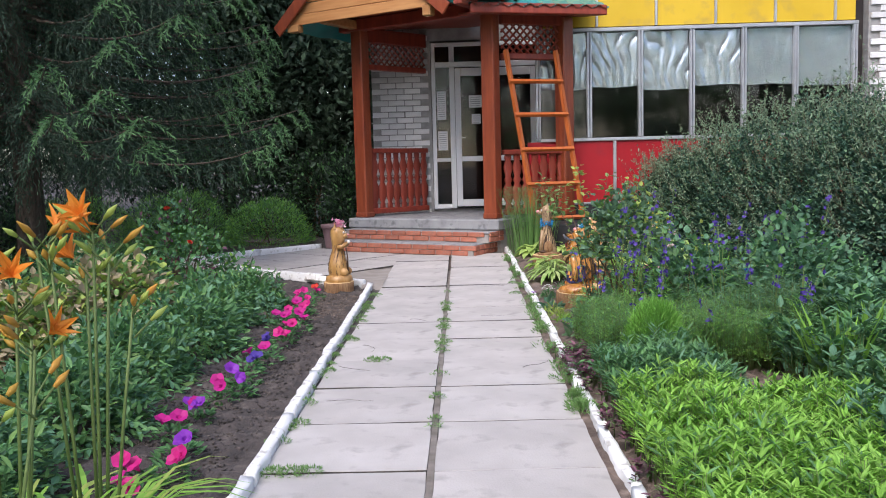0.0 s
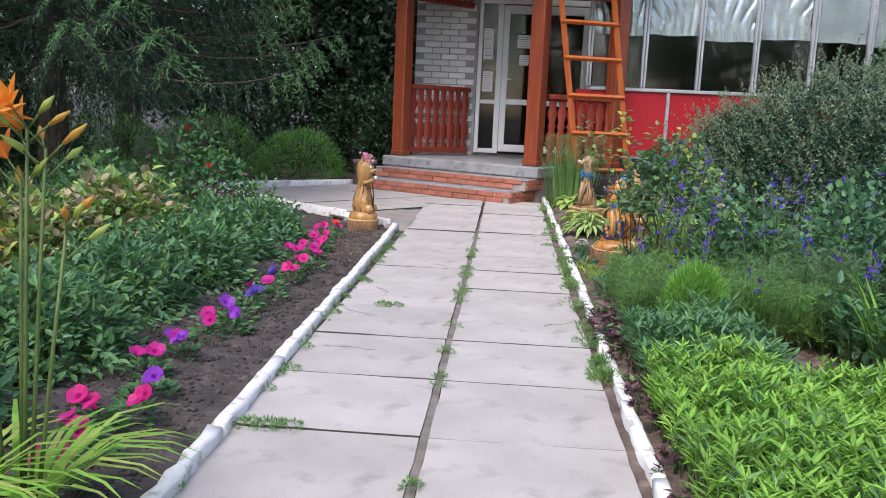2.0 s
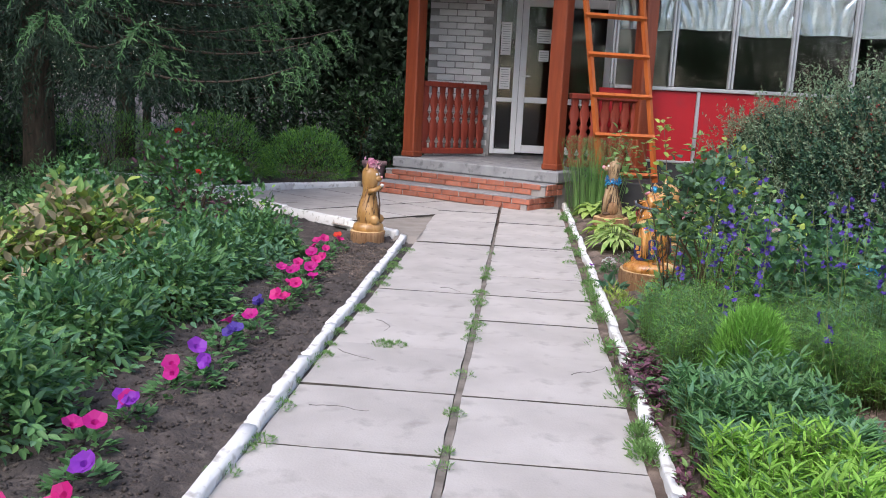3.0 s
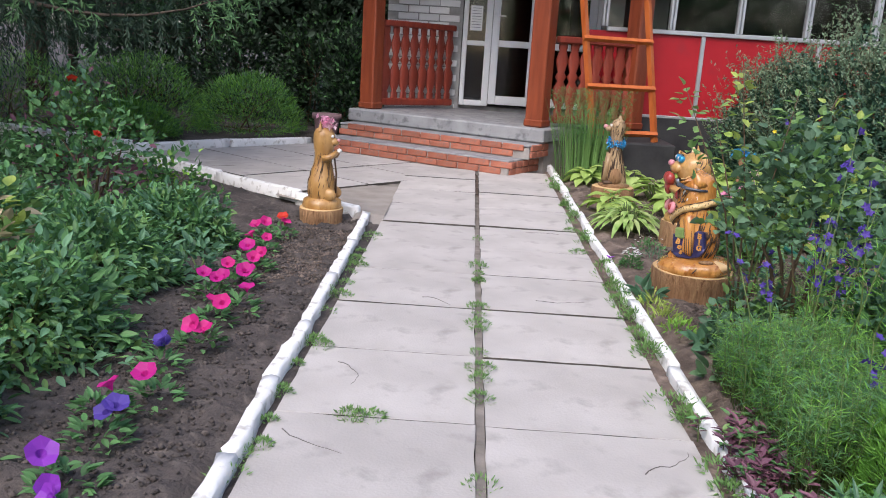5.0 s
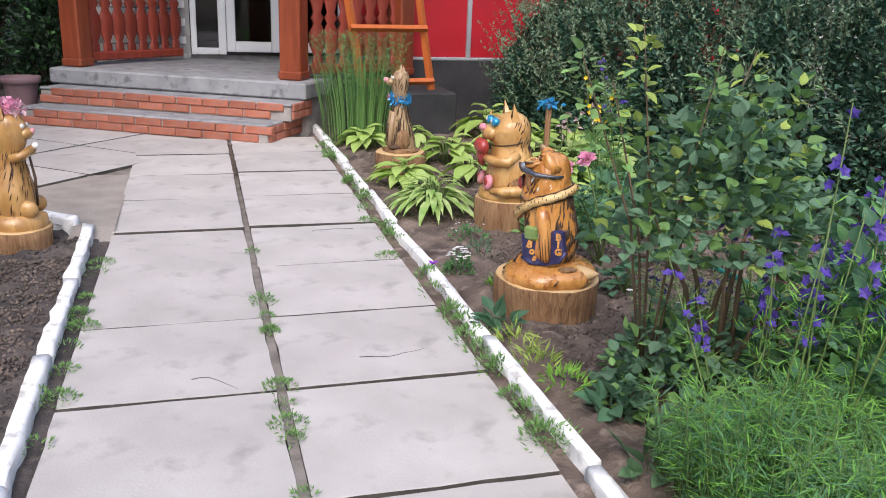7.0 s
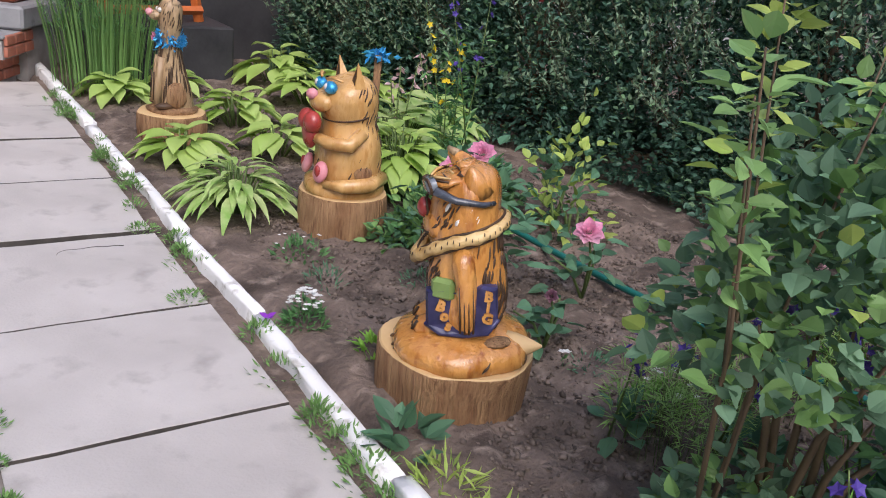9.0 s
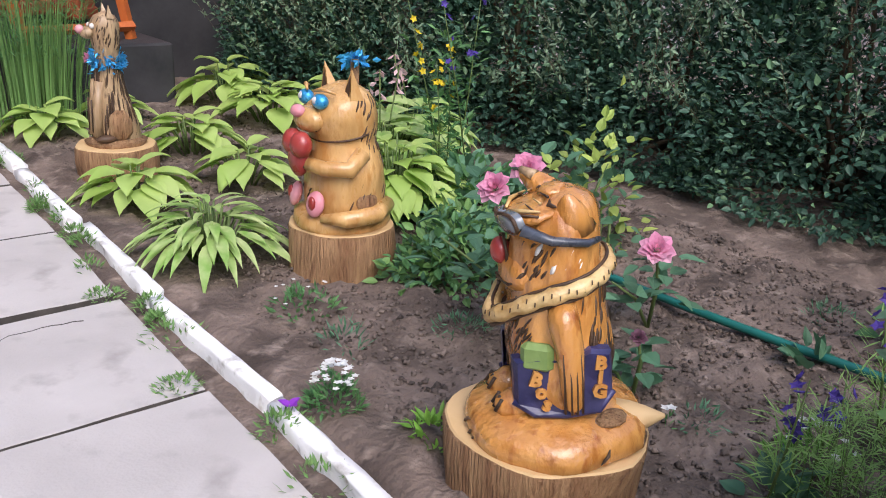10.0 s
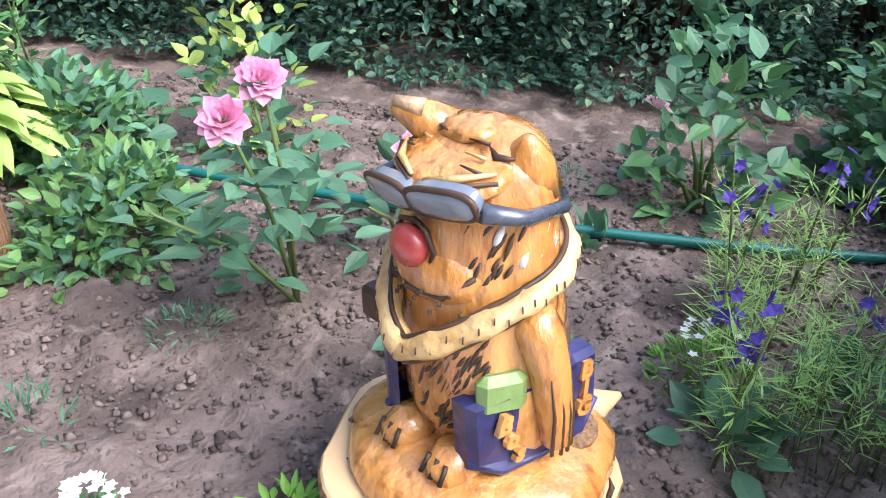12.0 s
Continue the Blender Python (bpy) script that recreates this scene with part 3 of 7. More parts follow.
    for sgn in (-1, 1):
        q = pose(apex + sgn * 0.66, 0.45, 3.76, 0, sgn * 40.5, 0)
        part("bargeboard", MB().box(0, -1.16, 0.0, 1.95, 0.035, 0.17, M_POST, 0.008, m=q), rf)
        b2 = MB()
        corrug(b2, 1.95, 2.3, 0.0, q @ pose(0, 0, 0.10))
        part("roof_sheet", b2, rf, "teal metal tile sheet")
    part("rafter_end", MB().box(-0.42, -0.62, 3.16, 0.20, 0.12, 0.10, M_PLANK, 0.01), rf)
    part("rafter_end", MB().box(1.80, -0.62, 3.16, 0.12, 0.12, 0.14, M_PLANK, 0.01), rf)
    # lower roof to the side
    sr = thing("side_roof", "teal metal tile roof beside the porch gable", "roof")
    b3 = MB()
    corrug(b3, 1.9, 1.7, 1, pose(1.02, 12.05, 3.50, 20, 0, 15))
    part("roof_sheet", b3, sr)
    part("eave_board", MB().box(0, 0, 0, 1.85, 0.05, 0.13, M_RAIL, 0.01, m=pose(1.22, 11.32, 3.17, 0, 0, 15)), sr)
    part("soffit", MB().box(0, 0, 0, 1.8, 1.2, 0.02, M_RAIL, 0, m=pose(1.06, 11.92, 3.20, 8, 0, 15)), sr)


def corrug(mb, w, d, mode, m):
    """A sheet with rounded waves and a step at each tile row."""
    xs = np.linspace(-w / 2, w / 2, 48)
    ys = np.linspace(-d / 2, d / 2, 16)
    vs = []
    for y in ys:
        for x in xs:
            u, v = (y, x) if mode == 0 else (x, y)
            vs.append((x, y, 0.022 * math.sin(u * 6.283 / 0.19) + 0.03 * ((v / 0.35) % 1.0 - 0.5) * (1 if mode == 0 else -1)))
    n = len(xs)
    fs = [(j * n + i, j * n + i + 1, (j + 1) * n + i + 1, (j + 1) * n + i) for j in range(len(ys) - 1) for i in range(n - 1)]
    vs = np.array(vs)
    vs = np.concatenate([vs, vs - (0, 0, 0.012)])
    k = len(fs)
    fs = fs + [tuple(reversed([q + len(vs) // 2 for q in f])) for f in fs]
    vs = vs @ np.array(m.to_3x3()).T + np.array(m.translation)
    mb.add(vs, fs, M_TEAL, True)


make_porch()


# ---- house wall with the door ----
def bricks(parent, mb_wall, x0, x1, z0, z1, y, holes, material, budget):
    """Single bricks standing proud of the mortar; those past the budget are joined."""
    me = MB().box(0, 0, 0, 0.245, 0.03, 0.078, material, 0.005).mesh("brick")
    rest, row, cnt = MB(), 0, 0
    z = z0 + 0.045
    while z < z1:
        x = x0 + 0.125 + (0.128 if row % 2 else 0)
        while x < x1 - 0.1:
            if not any(a - 0.12 < x < b + 0.12 and c - 0.03 < z < d + 0.03 for a, b, c, d in holes):
                if cnt < budget:
                    o = new("brick", me)
                    o.parent = parent
                    o.location = (x + rng.normal() * 0.002, y - 0.008 + rng.normal() * 0.002, z)
                    cnt += 1
                else:
                    rest.box(x, y - 0.008, z, 0.245, 0.03, 0.078, material)
            x += 0.257
        z += 0.090
        row += 1
    if rest.n:
        o = part("brickwork", rest, parent)
        o["kind"] = "stuff"


def make_house():
    holes = [(-0.27, 1.46, 0.4, 3.2)]
    w = MB()
    w.box(-0.735, 13.85, 1.9, 0.93, 0.25, 3.9, M_MORTARD)
    w.box(1.85, 13.85, 1.9, 0.78, 0.25, 3.9, M_MORTARD)
    w.box(0.595, 13.85, 3.5, 1.73, 0.25, 0.7, M_MORTARD)
    w.box(-1.075, 16.5, 1.9, 0.25, 5.05, 3.9, M_MORTARD)
    w.box(0.595, 13.95, 0.22, 1.73, 0.3, 0.6, M_MORTARD)
    wall = thing("wall_house", "white silicate brick house wall with dark joints", "wall", kind="structure", mb=w)
    bricks(wall, w, -1.2, -0.27, 0.0, 3.8, 13.725, [], M_BRICKW, 180)
    # glazed white door with a side light
    d = thing("door_1", "white plastic double door with glass panes, closed", "door", pose(0, 13.74, 0), kind="structure")

    def frame_bar(x0, x1, z0, z1, dep=0.07, yy=0.0, name="frame"):
        return part(name, MB().box((x0 + x1) / 2, yy, (z0 + z1) / 2, x1 - x0, dep, z1 - z0, M_PVC, 0.008), d)
    frame_bar(-0.26, -0.20, 0.53, 3.12)
    frame_bar(1.38, 1.44, 0.53, 3.12)
    frame_bar(-0.20, 1.38, 3.06, 3.12)
    frame_bar(-0.20, 1.38, 2.74, 2.82)
    frame_bar(0.02, 0.10, 0.53, 2.74)
    frame_bar(0.02, 0.10, 2.82, 3.06)
    frame_bar(-0.20, 0.02, 0.53, 0.60)
    frame_bar(-0.20, 0.02, 1.27, 1.33)
    for x0, x1 in ((0.105, 0.66), (0.665, 1.375)):
        leaf = part("door_leaf", MB().box(x0 + 0.045, -0.02, 1.64, 0.09, 0.06, 2.16, M_PVC, 0.008), d)
        for a, b, c, e in ((x1 - 0.09, x1, 0.56, 2.72), (x0 + 0.09, x1 - 0.09, 0.56, 0.67), (x0 + 0.09, x1 - 0.09, 2.60, 2.72), (x0 + 0.09, x1 - 0.09, 1.27, 1.35)):
            part("stile", MB().box((a + b) / 2, -0.02, (c + e) / 2, b - a, 0.06, e - c, M_PVC, 0.006), leaf)
        for c, e in ((0.67, 1.27), (1.35, 2.60)):
            part("pane", MB().box((x0 + x1) / 2, -0.015, (c + e) / 2, x1 - x0 - 0.18, 0.008, e - c, M_GLASS), leaf)
    part("pane", MB().box(-0.09, 0, 0.935, 0.22, 0.008, 0.67, M_GLASS), d)
    part("pane", MB().box(-0.09, 0, 2.035, 0.22, 0.008, 1.41, M_GLASS), d)
    part("pane", MB().box(-0.09, 0, 2.94, 0.22, 0.008, 0.24, M_GLASS), d)
    part("pane", MB().box(0.74, 0, 2.94, 1.28, 0.008, 0.24, M_GLASS), d)
    hd = MB().box(0, 0, 0, 0.035, 0.012, 0.16, M_PVC, 0.004)
    hd.tube([(0, 0, 0.02), (0, -0.05, 0.02), (0.11, -0.05, 0.02)], 0.009, M_PVC, 6)
    o = part("handle", hd, d)
    o.location = (0.15, -0.056, 1.62)
    for px, pz, sx, sz in ((0.42, 2.20, 0.20, 0.19), (0.43, 1.93, 0.14, 0.15), (-0.10, 1.60, 0.15, 0.30), (-0.11, 2.15, 0.14, 0.45)):
        sh = MB().box(0, 0, 0, sx, 0.002, sz, M_PAPER)
        for i in range(int(sz / 0.035)):
            sh.box(0, -0.0015, sz / 2 - 0.03 - i * 0.033, sx * 0.75, 0.001, 0.006, M_GREYP)
        thing("notice", "printed white paper notice on the door glass", "paper", pose(px, 13.70 if px > 0 else 13.73, pz), "door notices", mb=sh)
    # hall boxes, their indoor shade put into the near-black colour
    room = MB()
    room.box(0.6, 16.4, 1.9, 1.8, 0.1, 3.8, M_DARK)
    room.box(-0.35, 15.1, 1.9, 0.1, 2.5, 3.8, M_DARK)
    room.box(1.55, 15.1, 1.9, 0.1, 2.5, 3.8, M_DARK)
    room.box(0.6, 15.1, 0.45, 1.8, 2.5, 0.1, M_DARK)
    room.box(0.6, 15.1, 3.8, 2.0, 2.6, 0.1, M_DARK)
    thing("wall_hall", "hallway behind the glass door, walls coloured near-black as unlit", "wall", kind="structure", mb=room)


make_house()


# ---- glazed facade ----
def make_facade():
    y = 12.30
    f = thing("wall_facade", "glazed veranda wall with yellow and red panels", "wall", kind="structure")
    xs = [1.99 + 0.715 * i for i in range(-1, 6)]
    xs[-1] = 5.66
    part("plinth", MB().box(3.6, y + 0.06, 0.24, 4.5, 0.2, 0.75, M_PLINTH, 0.01), f, "dark grey plinth")
    part("ledge", MB().box(1.50, 11.80, 0.19, 0.95, 0.84, 0.42, M_PLINTH, 0.015), f, "low dark concrete ledge")
    for z, h in ((1.52, 0.045), (3.03, 0.05), (0.625, 0.03)):
        part("rail", MB().box(3.5, y - 0.005, z, 4.4, 0.07, h, M_ALU, 0.006), f)
    for x in xs:
        part("mullion", MB().box(x - 0.022, y - 0.01, 2.275, 0.03, 0.08, 1.46, M_ALU, 0.006), f)
        part("mullion", MB().box(x + 0.018, y - 0.004, 2.275, 0.03, 0.07, 1.46, M_ALU, 0.006), f)
    for i in range(6):
        x0, x1 = xs[i] + 0.034, xs[i + 1] - 0.038
        zb = 2.22 + 0.03 * math.sin(i * 2.3)
        r = np.random.default_rng(40 + i)
        nx, nz = 40, 40
        vs = []
        fan = r.uniform(0.3, 0.7)
        for b in np.linspace(0, 1, nz):
            for a in np.linspace(0, 1, nx):
                fold = (1 - abs(math.sin((a - fan) * (9 + 5 * i % 7) * (1.5 - b) + 2.5 * noise.noise(Vector((a * 2, b * 2, i)))))) ** 3 * (0.022 if i < 4 else 0.006)
                crease = 0.020 * abs(noise.noise(Vector((a * 6 + i * 9 + b, b * 1.3 - a, 1)))) + 0.004 * abs(noise.noise(Vector((a * 11, b * 5 + i, 2))))
                vs.append((x0 + (x1 - x0) * a, y + 0.035 + fold + crease * (0.8 if i < 4 else 0.3), zb + 0.006 * math.sin(a * 7 + i) + 0.02 * (a - 0.5) * math.sin(i * 3.1) + (3.0 - zb) * b))
        fs = [(j * nx + k, j * nx + k + 1, (j + 1) * nx + k + 1, (j + 1) * nx + k) for j in range(nz - 1) for k in range(nx - 1)]
        thing("foil_curtain", "crumpled silver foil sheet hung behind the window", "curtain", group="foil sheets", mb=MB().add(vs, fs, M_FOIL, True))
        part("pane", MB().box((x0 + x1) / 2, y, 2.275, x1 - x0, 0.006, 1.46, M_GLASS), f).visible_shadow = False
    px = 1.28
    while px < 5.7:
        x1 = min(px + 0.82, 5.68)
        part("panel", MB().box((px + x1) / 2, y + 0.01, 3.62, x1 - px - 0.03, 0.03, 1.10, M_YELLOW, 0.004), f, "yellow plastic panel")
        part("strip", MB().box(px, y - 0.01, 3.62, 0.035, 0.05, 1.10, M_ALU, 0.005), f)
        px += 0.82
    for x0, x1 in ((1.10, 2.337), (2.337, 3.57), (3.57, 4.8), (4.8, 5.68)):
        part("panel", MB().box((x0 + x1) / 2, y + 0.01, 1.07, x1 - x0 - 0.04, 0.03, 0.86, M_RED, 0.004), f, "red plastic panel")
        part("strip", MB().box(x1, y - 0.008, 1.07, 0.045, 0.05, 0.86, M_ALU, 0.005), f)
    part("parapet", MB().box(3.5, y + 0.05, 4.25, 4.5, 0.2, 0.16, M_ALU, 0.02), f)
    # veranda room boxes, painted near-black to stand for the unlit inside
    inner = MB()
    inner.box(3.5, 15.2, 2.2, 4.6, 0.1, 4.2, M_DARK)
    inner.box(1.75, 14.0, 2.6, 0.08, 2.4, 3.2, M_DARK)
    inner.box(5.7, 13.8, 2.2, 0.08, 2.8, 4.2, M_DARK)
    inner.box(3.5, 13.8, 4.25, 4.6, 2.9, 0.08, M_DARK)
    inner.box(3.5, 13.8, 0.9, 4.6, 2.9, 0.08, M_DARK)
    thing("wall_veranda", "veranda room behind the glazing, coloured near-black as unlit", "wall", kind="structure", mb=inner)
    bw = MB().box(7.9, 12.35, 2.2, 4.2, 0.3, 4.6, M_MORTARD)
    bw.box(5.74, 12.5, 2.2, 0.10, 0.3, 4.6, M_DARK)
    wall = thing("wall_brick", "white silicate brick wall beside the veranda", "wall", kind="structure", mb=bw)
    bricks(wall, bw, 5.82, 7.4, 0.9, 4.4, 12.19, [], M_BRICKW, 240)


make_facade()


# ---- ladder, kerbs ----
def make_ladder():
    root = thing("ladder", "orange painted wooden ladder leaning on the porch", "ladder")
    fl, fr = np.array((1.145, 11.46, 0.40)), np.array((1.80, 11.62, 0.40))
    tl, tr = np.array((0.80, 11.62, 2.66)), np.array((1.48, 11.86, 2.66))
    for a, b in ((fl, tl), (fr, tr)):
        part("stile", MB().tube([a, a + (b - a) * 1.02], 0.036, M_LADDER, 4, smooth=False), root)
    for z in (0.48, 0.93, 1.39, 1.85, 2.29):
        k = (z - 0.40) / 2.26
        a, b = fl + (tl - fl) * k, fr + (tr - fr) * k
        e = (b - a) * 0.04
        part("rung", MB().tube([a - e + (0, -0.03, 0), b + e + (0, -0.03, 0)], 0.030, M_LADDER, 4, smooth=False), root)


make_ladder()


def kerb_run(points, w, h, seg, seed, group):
    """Whitewashed kerb stones laid end to end, each a little askew."""
    r = np.random.default_rng(seed)
    pts = [np.array(p, float) for p in points]
    for a, b in zip(pts, pts[1:]):
        ln = np.linalg.norm(b - a)
        n = max(1, round(ln / seg))
        for i in range(n):
            p, q = a + (b - a) * i / n, a + (b - a) * (i + 1) / n
            m = (p + q) / 2
            l = np.linalg.norm(q - p) - 0.012
            vs, rows = [], 10
            for j in range(rows + 1):
                s = (j / rows - 0.5) * l
                for k, (u, v) in enumerate(((-0.5, -0.9), (-0.5, 0.74), (-0.40, 0.96), (-0.05, 1.0), (0.38, 0.97), (0.5, 0.76), (0.5, -0.9))):
                    jit = 0.012 * noise.noise(Vector((s * 9 + seed, k * 1.3, i * 3.1))) + 0.007 * noise.noise(Vector((s * 31 + seed, k * 2.3, i * 5.1)))
                    vs.append((s, u * w + jit, v * h + jit * 0.7 * (v > 0)))
            fs = [(j * 7 + k, j * 7 + k + 1, (j + 1) * 7 + k + 1, (j + 1) * 7 + k) for j in range(rows) for k in range(6)]
            fs += [tuple(range(6, -1, -1)), tuple(rows * 7 + k for k in range(7))]
            ang = math.degrees(math.atan2(q[1] - p[1], q[0] - p[0])) + r.normal() * 0.8
            thing("kerb_stone", "whitewashed concrete kerb stone, chipped and dirty", "kerb", pose(m[0], m[1] + 0, gz(*m) + r.normal() * 0.004, r.normal() * 2, r.normal() * 0.5, ang), group, "structure", MB().add(vs, [f[::-1] for f in fs], M_KERB, True))


kerb_run([(-0.655, -1.2), (-0.685, 3.3), (-0.715, 5.0), (-0.735, 6.2), (-0.776, 8.68)], 0.050, 0.040, 0.78, 3, "path kerb")
kerb_run([(0.745, -1.2), (0.757, 3.9), (0.772, 6.0), (0.780, 7.8), (0.785, 9.28)], 0.048, 0.038, 0.78, 4, "path kerb")
kerb_run([(0.765, 9.30), (0.755, 11.65)], 0.052, 0.045, 0.80, 5, "path kerb")
kerb_run([(-0.85, 8.74), (-1.36, 9.16), (-2.18, 9.90), (-3.30, 10.75)], 0.062, 0.05, 0.75, 6, "pad kerb")
kerb_run([(-3.40, 11.08), (-1.95, 12.75)], 0.07, 0.065, 0.9, 7, "pad kerb")
kerb_run([(-3.3, 10.75), (-6.5, 11.4)], 0.07, 0.05, 0.9, 8, "pad kerb")
kerb_run([(-3.40, 11.08), (-6.5, 12.5)], 0.07, 0.09, 0.9, 9, "pad kerb")


# ---- carved statues on sawn stumps ----
def stump(x, y, r, h, seed, label, group="statue stumps"):
    root = thing("stump", label, "stump", pose(x, y, gz(x, y) - 0.02, 0, 0, seed * 40), group)
    b = MB()
    b.rings([(0, r * 0.98, r * 0.98, 0, 0), (h * 0.5, r, r, 0, 0), (h * 0.96, r, r, 0, 0), (h, r * 0.985, r * 0.985, 0, 0)], M_STUMP, 40, 0.10, seed, 0.02)
    part("bark_side", b, root)
    t = MB()
    t.rings([(h, r * 0.985, r * 0.985, 0, 0), (h + 0.004, r * 0.97, r * 0.97, 0, 0)], M_STUMPT, 40, 0.10, seed, 0.02)
    part("sawn_top", t, root, "pale sawn wood face")
    return root


def ear(mb, c, h, w, lean, material, inner=None, out=0.0):
    """A pointed cat ear with a hollow front."""
    x, y, z = c
    vs = [(x - w * 0.35, y - w / 2, z), (x - w * 0.35, y + w / 2, z), (x + w * 0.3, y + w * 0.42, z), (x + w * 0.3, y - w * 0.42, z), (x + lean, y + out, z + h), (x + 0.02 * w + lean * 0.3, y + out * 0.3, z + h * 0.22)]
    mb.add(vs, [(0, 1, 4), (1, 2, 4), (3, 0, 4), (2, 3, 5), (2, 5, 4), (5, 3, 4), (3, 2, 1, 0)], material)
    if inner:
        mb.add([(x + w * 0.31, y + w * 0.3, z + 0.005), (x + w * 0.31, y - w * 0.3, z + 0.005), (x + lean * 0.9 + 0.004, y + out * 0.9, z + h * 0.8)], [(0, 2, 1)], inner)


def grooves(mb, n, rfun, z0, z1, seed, material, a0=0, a1=6.28, ln=0.05, wd=0.0035):
    """Burnt grooves cut along the grain of the carving."""
    r = np.random.default_rng(seed)
    for i in range(n):
        a, z = r.uniform(a0, a1), r.uniform(z0, z1)
        l = ln * r.uniform(0.5, 1.3)
        pts = []
        for s in np.linspace(-0.5, 0.5, 4):
            zz = min(max(z + s * l, z0), z1)
            rx, ry, cx, cy = rfun(zz)
            pts.append((cx + (rx - 0.0005) * math.cos(a + s * 0.12), cy + (ry - 0.0005) * math.sin(a + s * 0.12), zz))
        mb.tube(pts, (wd * 0.3, wd, wd, wd * 0.3), material, 4)


def profile(rows):
    z = [q[0] for q in rows]
    return lambda t: tuple(np.interp(t, z, [q[i] for q in rows]) for i in (1, 2, 3, 4))


def lettering(mb, text, m, size, material, thick=0.003):
    cu = bpy.data.curves.new("lettering", "FONT")
    cu.body, cu.size, cu.extrude, cu.align_x, cu.resolution_u, cu.offset = text, size, thick, "CENTER", 2, 0.002
    ob = bpy.data.objects.new("lettering", cu)
    me = bpy.data.meshes.new_from_object(ob)
    vs = np.array([m @ v.co for v in me.vertices])
    mb.add(vs, [tuple(p.vertices) for p in me.polygons], material)
    bpy.data.objects.remove(ob)
    bpy.data.meshes.remove(me)


def shell(mb, f, a0, a1, z0, z1, thick, material, na=10, nz=6):
    """A curved slab lying on the carved body, with soft corners."""
    vs = []
    for lay in (0.6, 1.0):
        for i in range(nz):
            for j in range(na):
                u, v = j / (na - 1), i / (nz - 1)
                e = min(u, 1 - u, v, 1 - v) * 8
                k = thick * (lay if e >= 1 else lay * (0.55 + 0.45 * e))
                z, a = z0 + (z1 - z0) * v, a0 + (a1 - a0) * u
                rx, ry, cx, cy = f(z)
                if lay < 1:
                    k = -0.01
                vs.append((cx + (rx + k) * math.cos(a), cy + (ry + k) * math.sin(a), z))
    o = na * nz
    fs = [(o + i * na + j, o + i * na + j + 1, o + (i + 1) * na + j + 1, o + (i + 1) * na + j) for i in range(nz - 1) for j in range(na - 1)]
    rim = [j for j in range(na)] + [i * na + na - 1 for i in range(1, nz)] + [(nz - 1) * na + j for j in range(na - 2, -1, -1)] + [i * na for i in range(nz - 2, 0, -1)]
    fs += [(p, q, o + q, o + p) for p, q in zip(rim, rim[1:] + rim[:1])]
    mb.add(vs, fs, material, True)


